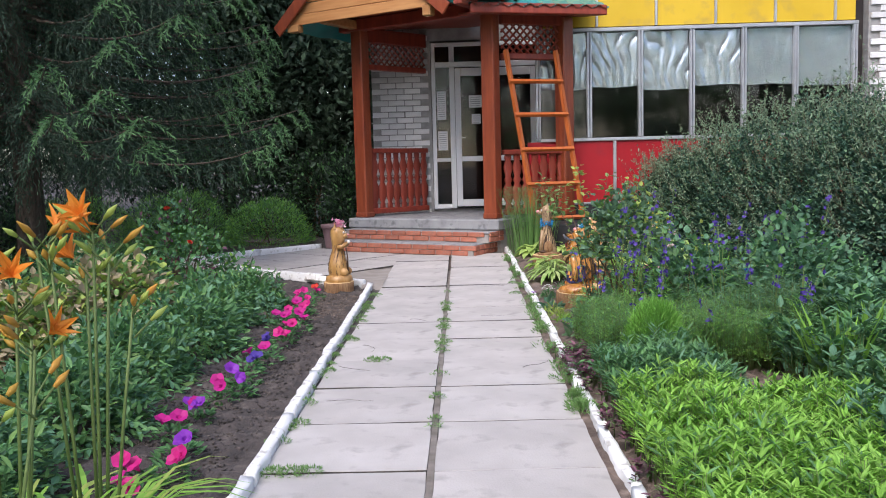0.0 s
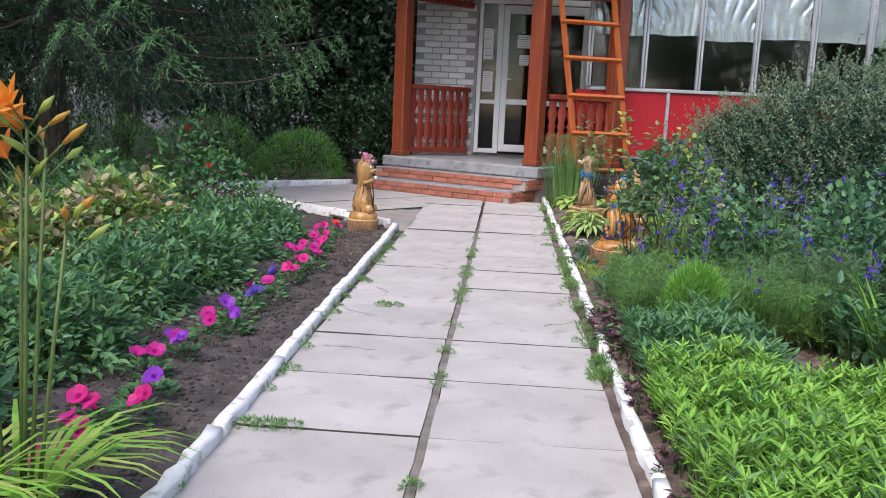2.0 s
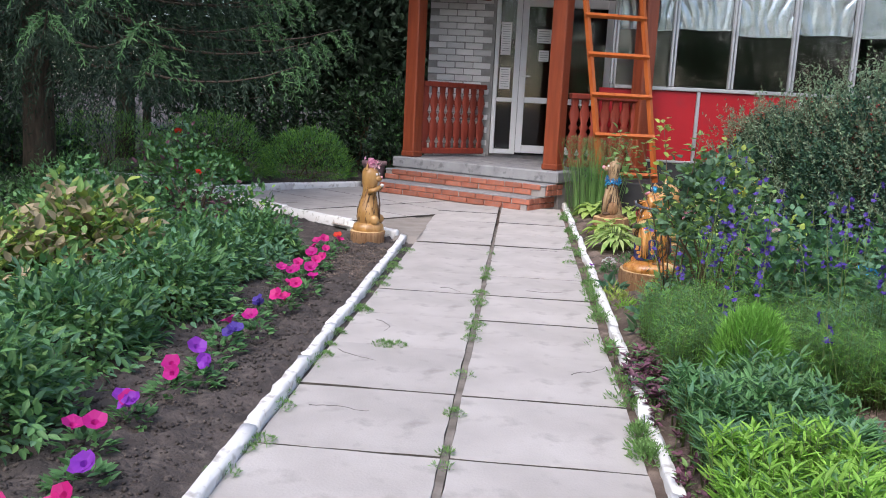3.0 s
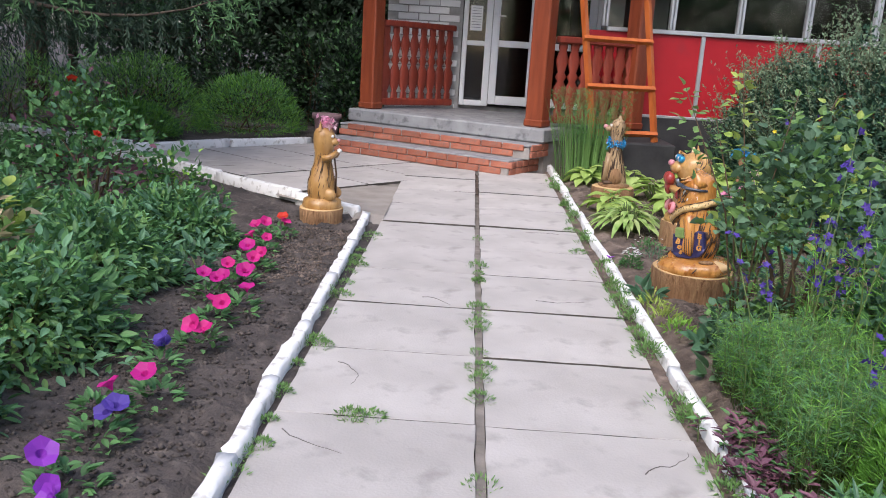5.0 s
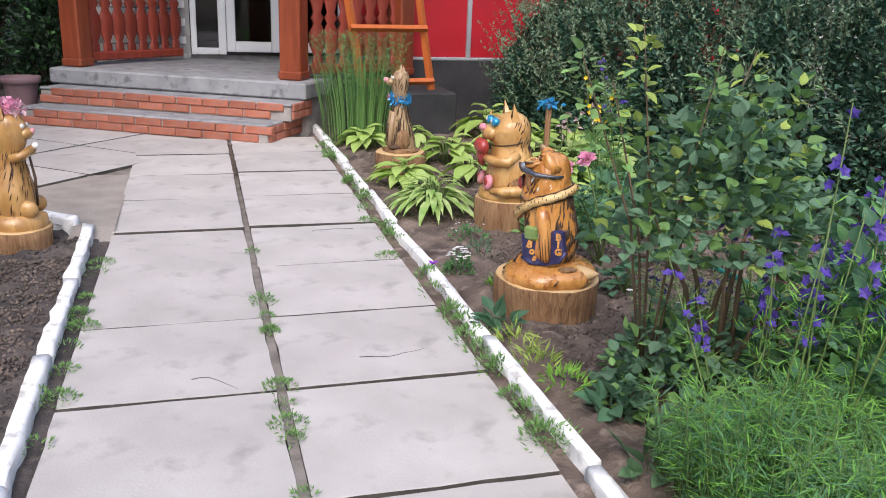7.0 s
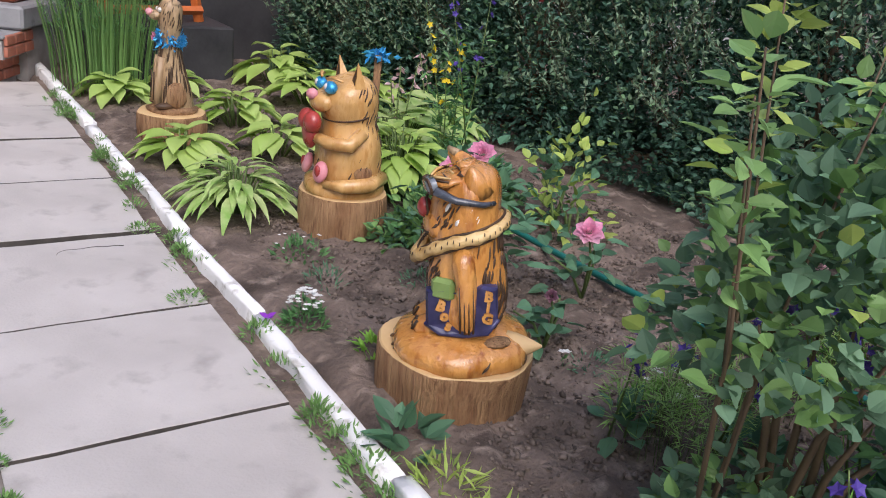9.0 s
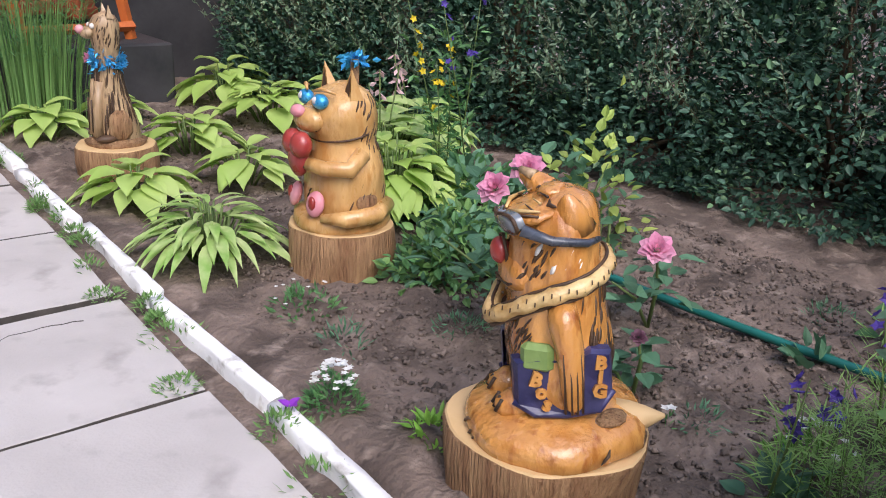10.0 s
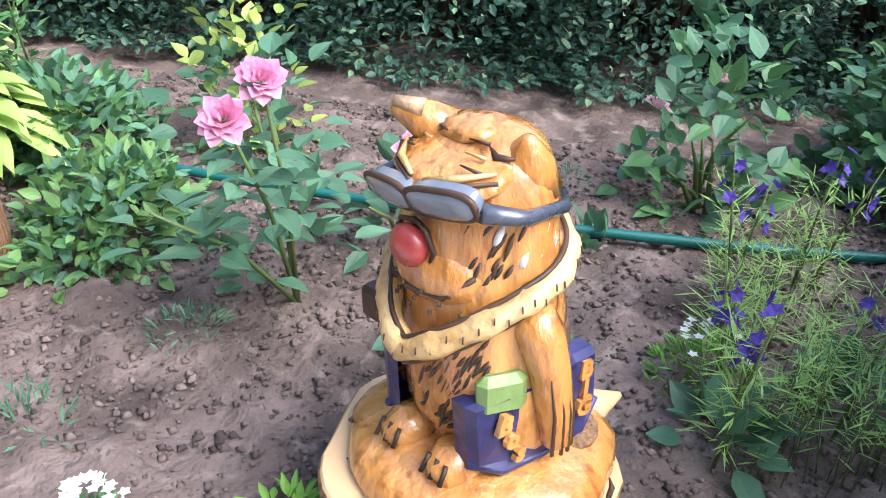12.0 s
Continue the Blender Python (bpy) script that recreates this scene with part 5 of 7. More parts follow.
KO = [(L_MID, 0.45), (L_KOCH, 0.55)]
for i, (x, y, r, h) in enumerate(((-2.95, 13.75, 0.72, 0.80), (-4.25, 13.3, 0.95, 1.02), (-5.6, 12.9, 0.95, 0.95), (-3.9, 12.4, 0.5, 0.40))):
    bush("round_shrub", "rounded soft green shrub behind the kerb", "shrub", x, y, r, r, h, 7000, 0.075, 0.010, KO, 8, "diamond", shell=0.7, seed=70 + i, lumpy=0.12, up=0.8, group="round shrubs")

# hedge along the house
HD = [(L_HEDGE, 0.86), (L_HEDGEL, 0.14)]


def hedge_shoots(root, rad, h, seed):
    """Fine upright shoots with small leaves on top of a hedge shrub, coloured pale as lit tips."""
    r = np.random.default_rng(seed)
    P, D, tw = [], [], MB()
    for i in range(330):
        a, k = r.uniform(0, 6.28), math.sqrt(r.random())
        c = np.array((math.cos(a) * rad * k * 0.95, math.sin(a) * rad * k * 0.95, h * 1.2 * math.sqrt(max(0.05, 1 - k * k)) * r.uniform(0.72, 0.92)))
        d = np.array((math.cos(a) * k * 0.7, math.sin(a) * k * 0.7, 1.0)) + r.normal(size=3) * 0.25
        l = r.uniform(0.14, 0.34)
        tw.tube([c, c + d * l], (0.002, 0.0008), M_STEMR, 3)
        t = r.random(18)[:, None]
        P.append(c + d * l * t)
        D.append(r.normal(size=(18, 3)) + (0, 0, 0.6))
    P, D = np.concatenate(P), np.concatenate(D)
    part("twigwork", tw, root)["kind"] = "stuff"
    part("shoot_foliage", MB().leaves(P, D, r.normal(size=P.shape) + (0, 0, 1), r.uniform(0.026, 0.048, len(P)), 0.015, L_SHOOTLIT), root, "shoots coloured pale as lit tips")["kind"] = "stuff"



for i, (x, y, r, h) in enumerate(((2.95, 11.45, 0.62, 1.15), (3.25, 10.7, 0.72, 1.35), (3.55, 9.9, 0.80, 1.55), (3.85, 9.0, 0.85, 1.62), (4.0, 8.1, 0.88, 1.68), (4.12, 7.2, 0.85, 1.62), (4.3, 6.3, 0.85, 1.60), (4.5, 5.4, 0.85, 1.5), (4.75, 4.5, 0.85, 1.45), (4.6, 10.2, 0.8, 1.6), (5.0, 8.8, 0.8, 1.75), (5.2, 7.2, 0.8, 1.7), (5.3, 5.6, 0.8, 1.6))):
    hs_ = bush("hedge_shrub", "dense blue-green leafy hedge shrub, top shoots coloured pale as lit", "hedge", x, y, r, r * 0.95, h * 1.2, 17000 if i < 9 else 8000, 0.040, 0.024, HD, 16, "diamond" if i > 7 else "broad", shell=0.55, seed=80 + i, lumpy=0.22, group="hedge")
    hedge_shoots(hs_, r, h, 900 + i)
bush("shrub", "light grey-green shrub beside the hedge", "shrub", 3.45, 5.6, 0.55, 0.6, 1.15, 6000, 0.045, 0.022, [(L_BLUE, 0.6), (L_HEDGEL, 0.4)], 14, "diamond", seed=97)
bush("shrub", "light yellow-green shrub beside the hedge", "shrub", 3.5, 4.6, 0.55, 0.6, 1.0, 5000, 0.05, 0.026, [(L_MID, 0.5), (L_HEDGEL, 0.5)], 14, "diamond", seed=98)


# ---- beds ----
def tufts(name, label, category, x0, x1, y0, y1, h, n, ll, lw, materials, seed, kind="diamond", up=1.6, thin=False):
    """A patch of low plants: many short shoots set with leaves, one object."""
    r = np.random.default_rng(seed)
    root = thing(name, label, category, pose((x0 + x1) / 2, (y0 + y1) / 2, gz(x0, (y0 + y1) / 2)), kind="stuff")
    m = n // 14
    bx, by = r.uniform(x0, x1, m) - (x0 + x1) / 2, r.uniform(y0, y1, m) - (y0 + y1) / 2
    hh = h * (0.75 + 0.35 * np.array([noise.noise(Vector((a * 3, b * 3, seed))) for a, b in zip(bx, by)])) * (r.uniform(0.55, 1.3, m) if thin else r.uniform(0.8, 1.15, m))
    P, D, U = [], [], []
    sb = MB()
    for a, b, t in zip(bx, by, hh):
        lean = r.normal(size=2) * 0.10
        z = t * (0.15 + 0.85 * np.sqrt(r.random(14)))
        base = np.stack([a + lean[0] * z, b + lean[1] * z, z], 1)
        an = r.uniform(0, 6.28, 14)
        d = np.stack([np.cos(an), np.sin(an), np.full(14, up * 0.5)], 1) + r.normal(size=(14, 3)) * 0.25
        P.append(base), D.append(d), U.append(np.stack([-np.cos(an) * 0.5, -np.sin(an) * 0.5, np.ones(14)], 1))
        sb.tube([(a, b, -0.02), (a + lean[0] * t, b + lean[1] * t, t)], (0.0012, 0.0006) if thin else (0.0028, 0.0012), M_STEM, 4)
    P, D, U = np.concatenate(P), np.concatenate(D), np.concatenate(U)
    sz = r.uniform(0.6, 1.2, len(P))
    mb = MB()
    pick = r.choice(len(materials), len(P), p=[w for _, w in materials])
    for i, (mm, _) in enumerate(materials):
        s = pick == i
        mb.leaves(P[s], D[s], U[s], ll * sz[s], lw * sz[s], mm, kind)
    part("leaves", mb, root)["kind"] = "stuff"
    part("stems", sb, root)["kind"] = "stuff"
    return root


tufts("annual_plants", "bright lime green narrow-leaved bed plants", "plants", 0.84, 1.75, 2.3, 3.9, 0.30, 24000, 0.060, 0.013, [(L_LIME, 0.85), (L_MID, 0.15)], 21, "broad")
tufts("annual_plants", "bright lime green narrow-leaved bed plants", "plants", 0.84, 1.45, 0.9, 2.3, 0.26, 12500, 0.060, 0.013, [(L_LIME, 0.6), (L_MID, 0.4)], 22, "broad")
tufts("annual_plants", "mid green narrow-leaved bed plants by the kerb", "plants", 0.85, 1.40, 3.85, 4.75, 0.27, 11000, 0.066, 0.015, [(L_MID, 0.7), (L_BLUE, 0.3)], 23, "broad")
tufts("feathery_plants", "feathery dark green plants, not yet in flower", "plants", 1.45, 1.95, 4.9, 5.7, 0.36, 15000, 0.07, 0.0045, [(L_MID, 0.6), (L_KOCH, 0.4)], 24, up=0.3, thin=True)
tufts("feathery_plants", "feathery green plants by the kerb", "plants", 0.90, 1.52, 5.05, 5.95, 0.34, 30000, 0.06, 0.0045, [(L_MID, 0.5), (L_KOCH, 0.38), (L_BLUE, 0.12)], 524, up=0.3, thin=True)
tufts("feathery_plants", "feathery grey-green plants beside the roses", "plants", 1.55, 2.3, 5.2, 6.2, 0.45, 16000, 0.07, 0.006, [(L_BLUE, 0.7), (L_MID, 0.3)], 25, up=0.3, thin=True)
tufts("leafy_plants", "soft grey-green leafy plants", "plants", 1.60, 2.2, 2.2, 3.5, 0.34, 6000, 0.06, 0.024, [(L_BLUE, 0.8), (L_MID, 0.2)], 26, "broad")
tufts("leafy_plants", "mid green leafy plants", "plants", 1.85, 3.0, 3.4, 5.0, 0.42, 9000, 0.07, 0.030, [(L_MID, 0.6), (L_BLUE, 0.4)], 27, "broad")
tufts("leafy_plants", "mid green leafy plants under the hedge", "plants", 2.3, 3.4, 4.9, 6.0, 0.5, 8000, 0.07, 0.035, [(L_BLUE, 0.6), (L_MID, 0.4)], 28, "broad")
tufts("kerb_weeds", "purple-leaved weeds along the kerb", "weeds", 0.76, 0.90, 2.0, 5.5, 0.08, 900, 0.035, 0.017, [(L_PURP, 0.75), (L_GRASS, 0.25)], 29, "broad", up=1.0)
tufts("kerb_weeds", "dense purple-leaved weeds spilling over the kerb", "weeds", 0.70, 0.94, 4.75, 5.50, 0.10, 1000, 0.04, 0.018, [(L_PURP, 0.7), (L_MID, 0.3)], 529, "broad", up=1.0)
tufts("feathery_plants", "light green feathery plants on bare soil", "plants", 1.38, 1.66, 6.62, 6.92, 0.29, 640, 0.05, 0.0042, [(L_FEATH, 1.0)], 530, up=0.5, thin=True)
tufts("feathery_plants", "light green feathery plants by the hose", "plants", 1.78, 2.1, 6.66, 6.9, 0.26, 640, 0.05, 0.0042, [(L_FEATH, 1.0)], 531, up=0.5, thin=True)
bush("yellow_shrub", "young shrub with yellow-green rounded leaves", "shrub", 1.55, 1.75, 0.36, 0.40, 0.55, 1700, 0.048, 0.034, [(L_YELL, 0.55), (L_LIME, 0.25), (L_MID, 0.2)], 12, seed=31)
bush("yellow_shrub", "young shrub with yellow-green rounded leaves", "shrub", 2.1, 2.35, 0.36, 0.42, 0.62, 1600, 0.048, 0.034, [(L_YELL, 0.35), (L_MID, 0.65)], 12, seed=32)
bush("summer_cypress", "bright green feathery egg-shaped bush", "bush", 1.24, 5.00, 0.19, 0.19, 0.45, 6500, 0.05, 0.005, [(L_KOCH, 1.0)], 8, "diamond", shell=0.75, seed=33, lumpy=0.06, up=1.4, stemmat=M_STEM)
bush("rose_bush", "tall green rose shrub with rounded serrated leaves", "shrub", 1.31, 6.34, 0.38, 0.25, 1.10, 1500, 0.048, 0.038, [(L_ROSE, 0.66), (L_GRASS, 0.30), (L_YELL, 0.04)], 7, seed=34, shell=0.25, lift=0.52)
bush("rose_bush", "low leafy rose shrub at the bed edge", "shrub", 1.20, 6.34, 0.27, 0.20, 0.36, 850, 0.044, 0.034, [(L_ROSE, 0.7), (L_GRASS, 0.3)], 8, seed=534, shell=0.3)
bush("rose_bush", "green rose shrub with a few pale flowers", "shrub", 1.72, 6.0, 0.42, 0.40, 0.80, 2300, 0.052, 0.037, [(L_BLUE, 0.7), (L_MID, 0.3)], 12, seed=35, shell=0.3, flowers=((F_PALE, 2, 0.05), (F_PINK, 2, 0.05)))
bush("rose_bush", "green rose shrub with pink flowers", "shrub", 2.35, 5.85, 0.48, 0.45, 0.88, 2400, 0.052, 0.037, [(L_BLUE, 0.7), (L_MID, 0.3)], 12, seed=36, shell=0.3, flowers=((F_PINK, 2, 0.05),))
bush("rose_bush", "green rose shrub beside the hedge", "shrub", 2.85, 6.3, 0.40, 0.35, 0.62, 1100, 0.065, 0.045, [(L_BLUE, 0.6), (L_MID, 0.4)], 10, seed=37, shell=0.3, flowers=((F_PALE, 2, 0.06),))
bush("rose_bush", "thin rose shrub with pale flowers by the hedge", "shrub", 2.50, 6.95, 0.22, 0.20, 0.70, 170, 0.075, 0.055, [(L_BLUE, 0.6), (L_MID, 0.4)], 8, seed=38, shell=0.2, stemmat=M_STEM, flowers=((F_PALE, 2, 0.06),))
bush("rose_bush", "thin rose shrub with yellow tips by the hedge", "shrub", 2.38, 8.25, 0.22, 0.20, 0.60, 220, 0.055, 0.040, [(L_BLUE, 0.55), (L_YELL, 0.45)], 8, seed=39, shell=0.2, stemmat=M_STEM, flowers=((F_PALE, 1, 0.035),))
bush("leafy_perennial", "low dark green peony-leaved clump", "plant", 1.74, 8.28, 0.28, 0.20, 0.24, 1000, 0.045, 0.026, [(L_GRASS, 0.4), (L_BLUE, 0.3), (L_MID, 0.3)], 8, seed=40, shell=0.4, stemmat=M_STEM)
bush("leafy_perennial", "low dark green leafy clump", "plant", 2.15, 8.72, 0.30, 0.25, 0.24, 700, 0.06, 0.034, [(L_BLUE, 0.6), (L_MID, 0.4)], 8, seed=41, shell=0.4, stemmat=M_STEM)


def single_rose(x, y, z, size, material, label, leaf_n=40, seed=1, rx=0.14, lean=(0, 0), second=None):
    """A rose plant with long stems, a few leaves and one or two large blooms."""
    r = np.random.default_rng(seed)
    root = thing("rose", label, "rose", pose(x, y, gz(x, y)), "large roses")
    sb, lb = MB(), MB()
    tips = [(0.0, 0.0, z)] + ([second] if second else [])
    P = []
    for t in tips + [(rx * 0.8, rx * 0.5, z * 0.75), (-rx * 0.8, rx * 0.6, z * 0.6)]:
        t = np.array(t)
        b = np.array((lean[0], lean[1], -0.02))
        mid = (b + t) / 2 + (0.02, 0.0, 0.02)
        part("stem", MB().tube([b, mid, t], (0.006, 0.005, 0.003), M_STEM, 6), root)
        for k in r.uniform(0.25, 0.95, leaf_n // 4):
            P.append(b + (t - b) * k)
    P = np.array(P)
    d = r.normal(size=P.shape) * (1, 1, 0.3) + (0, 0, 0.2)
    d /= np.linalg.norm(d, axis=1)[:, None]
    lb.leaves(P + d * r.uniform(0.0, rx * 0.8, len(P))[:, None], d, r.normal(size=P.shape) * 0.3 + (0, 0, 1), r.uniform(0.05, 0.085, len(P)), 0.046, L_BLUE, "broad")
    part("leaves", lb, root)["kind"] = "stuff"
    for i, t in enumerate(tips):
        fb = MB()
        for ring, (cnt, tilt, rad, ln) in enumerate(((7, 0.0, 0.30, 0.62), (7, 0.35, 0.26, 0.60), (6, 0.70, 0.22, 0.56), (6, 1.0, 0.17, 0.50), (5, 1.25, 0.12, 0.44), (4, 1.42, 0.06, 0.38))):
            a = np.arange(cnt) * 6.283 / cnt + ring * 0.6 + r.normal(size=cnt) * 0.12
            o = np.stack([np.cos(a), np.sin(a), np.zeros(cnt)], 1)
            tl = tilt + r.normal(size=(cnt, 1)) * 0.12
            D = o * np.cos(tl) + np.array((0, 0, 1)) * np.sin(tl)
            fb.leaves(o * size * rad, D, np.array((0, 0, 1)) * np.cos(tl) - o * np.sin(tl), size * ln * r.uniform(0.85, 1.1, cnt), size * (0.66 - 0.05 * ring), material, "broad")
        o = part("bloom", fb, root, "full pink rose bloom")
        o["kind"] = "stuff"
        face = Vector((-0.55, -0.45 + 0.25 * i, 0.75 - 0.2 * i)).to_track_quat("Z", "Y").to_matrix().to_4x4()
        o.matrix_local = Matrix.Translation(Vector(t)) @ face


single_rose(1.52, 7.76, 0.515, 0.056, F_PINK, "rose plant with two large pink blooms behind the statue", 110, 3, 0.22, (0.12, 0.0), (-0.085, 0.03, 0.465))
single_rose(1.90, 7.59, 0.265, 0.060, F_PINK, "rose plant with one large pink bloom on the soil", 40, 4, 0.12, (0.06, 0.04))
single_rose(1.56, 7.36, 0.17, 0.026, L_PURP, "small rose plant with a dark red bloom", 40, 5, 0.11)


def larkspur(x, y, h, n, seed, feathery=True, label="slender larkspur with violet-blue flower spikes", mat_f=None, leafm=L_KOCH):
    r = np.random.default_rng(seed)
    root = thing("larkspur", label, "flower", pose(x, y, gz(x, y)), "larkspurs")
    lb, fb = MB(), MB()
    for i in range(n):
        sb = MB()
        b = r.normal(size=2) * 0.03
        t = b + r.normal(size=2) * 0.16 * h
        hh = h * r.uniform(0.7, 1.1)
        sb.tube([(b[0], b[1], -0.02), ((b[0] + t[0]) / 2 + 0.01, (b[1] + t[1]) / 2, hh * 0.5), (t[0], t[1], hh)], (0.004, 0.003, 0.0015), M_STEM, 5)
        part("stem", sb, root)
        k = r.uniform(0.05, 0.8, 70)
        P = np.stack([b[0] + (t[0] - b[0]) * k, b[1] + (t[1] - b[1]) * k, hh * k], 1)
        an = r.uniform(0, 6.28, 70)
        d = np.stack([np.cos(an), np.sin(an), r.uniform(-0.1, 0.9, 70)], 1)
        lb.leaves(P + d * r.uniform(0, 0.05, 70)[:, None], d + r.normal(size=(70, 3)) * 0.3, (0, 0, 1) + r.normal(size=(70, 3)) * 0.3, 0.055, 0.0045 if feathery else 0.02, leafm if feathery else L_MID)
        m = r.integers(6, 11) if 0.6 < h else r.integers(4, 8)
        k = r.uniform(0.62, 1.0, m)
        P = np.stack([b[0] + (t[0] - b[0]) * k, b[1] + (t[1] - b[1]) * k, hh * k], 1)
        for p in P:
            a = r.uniform(0, 6.28)
            c = p + np.array((math.cos(a), math.sin(a), 0)) * 0.018
            an = np.arange(5) * 1.2566 + r.uniform(0, 1)
            d = np.stack([np.cos(an), np.sin(an), np.full(5, 0.25)], 1)
            q = np.array(pose(0, 0, 0, r.uniform(20, 90), 0, math.degrees(a) + 90).to_3x3())
            fb.leaves(np.repeat([c], 5, 0), d @ q.T, np.tile((0, 0, 1), (5, 1)) @ q.T, 0.018, 0.014, mat_f or F_BLUE)
    part("leaves", lb, root)["kind"] = "stuff"
    part("blossoms", fb, root, "violet-blue blossoms")["kind"] = "stuff"


for i, (x, y, h, n) in enumerate(((1.16, 5.72, 0.94, 2), (1.25, 5.86, 0.72, 2), (1.36, 5.80, 0.92, 2), (1.55, 6.3, 0.7, 4), (1.9, 6.2, 0.85, 4), (2.1, 6.4, 0.9, 4), (1.35, 5.6, 0.62, 3), (1.75, 5.6, 0.75, 4), (1.95, 5.3, 0.7, 3), (2.45, 6.1, 0.95, 4), (1.15, 5.35, 0.5, 2), (2.0, 4.9, 0.6, 3), (1.62, 4.95, 0.55, 2))):
    larkspur(x, y, h, n, 100 + i)
for i, (x, y, h, n) in enumerate(((1.42, 6.86, 0.36, 2), (1.56, 6.70, 0.36, 2), (1.90, 6.88, 0.40, 2), (1.62, 6.90, 0.28, 2), (2.05, 6.72, 0.38, 2))):
    larkspur(x, y, h, n, 120 + i, leafm=L_FEATH)
larkspur(1.08, 5.80, 0.86, 2, 134)
larkspur(1.50, 5.98, 0.88, 2, 135)
larkspur(1.20, 6.00, 0.62, 3, 136)
larkspur(1.40, 6.10, 0.58, 3, 138)
larkspur(2.22, 8.98, 0.80, 3, 131, False, "tall spikes of yellow flowers among hostas", F_YELL)
larkspur(2.34, 8.95, 0.85, 2, 132, False)


def rosette(name, x, y, r0_, h, n, ll, lw, material, seed, label, category="plant", group="", kind="broad", flat=0.6, flowers=None):
    """A clump of large arching leaves that spring from one crown."""
    r = np.random.default_rng(seed)
    root = thing(name, label, category, pose(x, y, gz(x, y)), group)
    an = np.arange(n) * 2.399 + r.normal(size=n) * 0.2
    k = np.sqrt((np.arange(n) + 0.5) / n)
    tilt = flat + (1 - k) * 0.9
    P = np.stack([np.cos(an) * r0_ * 0.25 * k, np.sin(an) * r0_ * 0.25 * k, np.full(n, -0.02)], 1)
    T = np.stack([np.cos(an) * r0_ * k * 0.62, np.sin(an) * r0_ * k * 0.62, h * (0.95 - 0.55 * k) * r.uniform(0.85, 1.1, n)], 1)
    D = np.stack([np.cos(an), np.sin(an), 0.75 - 0.95 * k + r.normal(size=n) * 0.12], 1)
    U = np.stack([-np.cos(an) * 0.4, -np.sin(an) * 0.4, np.ones(n)], 1) + r.normal(size=(n, 3)) * 0.12
    sz = r.uniform(0.75, 1.15, n)
    for i in range(n):
        lb = MB()
        lb.tube([P[i], (P[i] + T[i]) / 2 + (0, 0, h * 0.08), T[i]], 0.004, M_STEM, 4)
        big_leaf(lb, T[i], D[i], U[i], ll * sz[i] * 1.1, lw * sz[i] * 1.25, material)
        part("leaf", lb, root)
    if flowers:
        fb = MB()
        for i in range(flowers):
            t = np.array((r.normal() * 0.06, r.normal() * 0.06, h * r.uniform(1.3, 1.7)))
            fb.tube([(0, 0, 0), t], (0.005, 0.003), M_STEM, 5)
            m = 9
            kk = r.uniform(0.75, 1, m)
            fb.leaves(t * kk[:, None], r.normal(size=(m, 3)) + (0, 0, -0.6), r.normal(size=(m, 3)), 0.045, 0.022, F_PALE)
        part("flower_stalk", fb, root)
    return root


def big_leaf(mb, p, d, u, l, w, material):
    """One heart-shaped leaf, folded along the rib and arching down to its tip."""
    d = np.array(d) / np.linalg.norm(d)
    s = np.cross(d, u)
    s /= np.linalg.norm(s)
    u = np.cross(s, d)
    rows = ((0, 0.05), (0.10, 0.62), (0.28, 1.0), (0.48, 0.94), (0.68, 0.66), (0.86, 0.28), (1.0, 0.02))
    vs = []
    for t, k in rows:
        c = np.asarray(p) + d * l * t * (1 - 0.12 * t) - np.array((0, 0, 1)) * l * 0.42 * t * t
        for e in (-1, -0.5, 0, 0.5, 1):
            vs.append(c + s * w * 0.5 * k * e + u * w * (0.16 * abs(e) - 0.05 * e * e))
    fs = [(j * 5 + i, j * 5 + i + 1, (j + 1) * 5 + i + 1, (j + 1) * 5 + i) for j in range(6) for i in range(4)]
    mb.add(vs, fs, material, True)


for i, (x, y, r, h, n, l, w, v, fl) in enumerate(((1.07, 8.80, 0.27, 0.22, 66, 0.165, 0.036, 1, None), (1.03, 10.72, 0.21, 0.17, 16, 0.19, 0.10, 0, None), (1.07, 9.53, 0.20, 0.16, 18, 0.18, 0.09, 0, None), (1.56, 10.15, 0.24, 0.20, 18, 0.19, 0.11, 0, None),
        (2.24, 11.25, 0.30, 0.26, 18, 0.22, 0.13, 0, None), (2.21, 10.6, 0.28, 0.24, 20, 0.20, 0.13, 0, None), (1.57, 9.58, 0.21, 0.17, 16, 0.17, 0.09, 0, None), (2.12, 9.33, 0.34, 0.32, 40, 0.22, 0.10, 1, 3), (2.52, 9.62, 0.33, 0.30, 30, 0.20, 0.11, 1, 2),
        (1.88, 8.88, 0.36, 0.34, 58, 0.16, 0.085, 0, None), (2.62, 10.5, 0.28, 0.24, 16, 0.2, 0.12, 0, None), (1.45, 11.0, 0.2, 0.15, 12, 0.17, 0.09, 0, None))):
    rosette("hosta", x, y, r, h, int(n * 1.5), l * 0.9, w * 0.86, L_HOSTAV if v else L_HOSTA, 140 + i, "hosta with pale-edged striped green leaves" if v else "hosta with broad yellow-green heart-shaped leaves", "hosta", "hostas", flowers=fl)


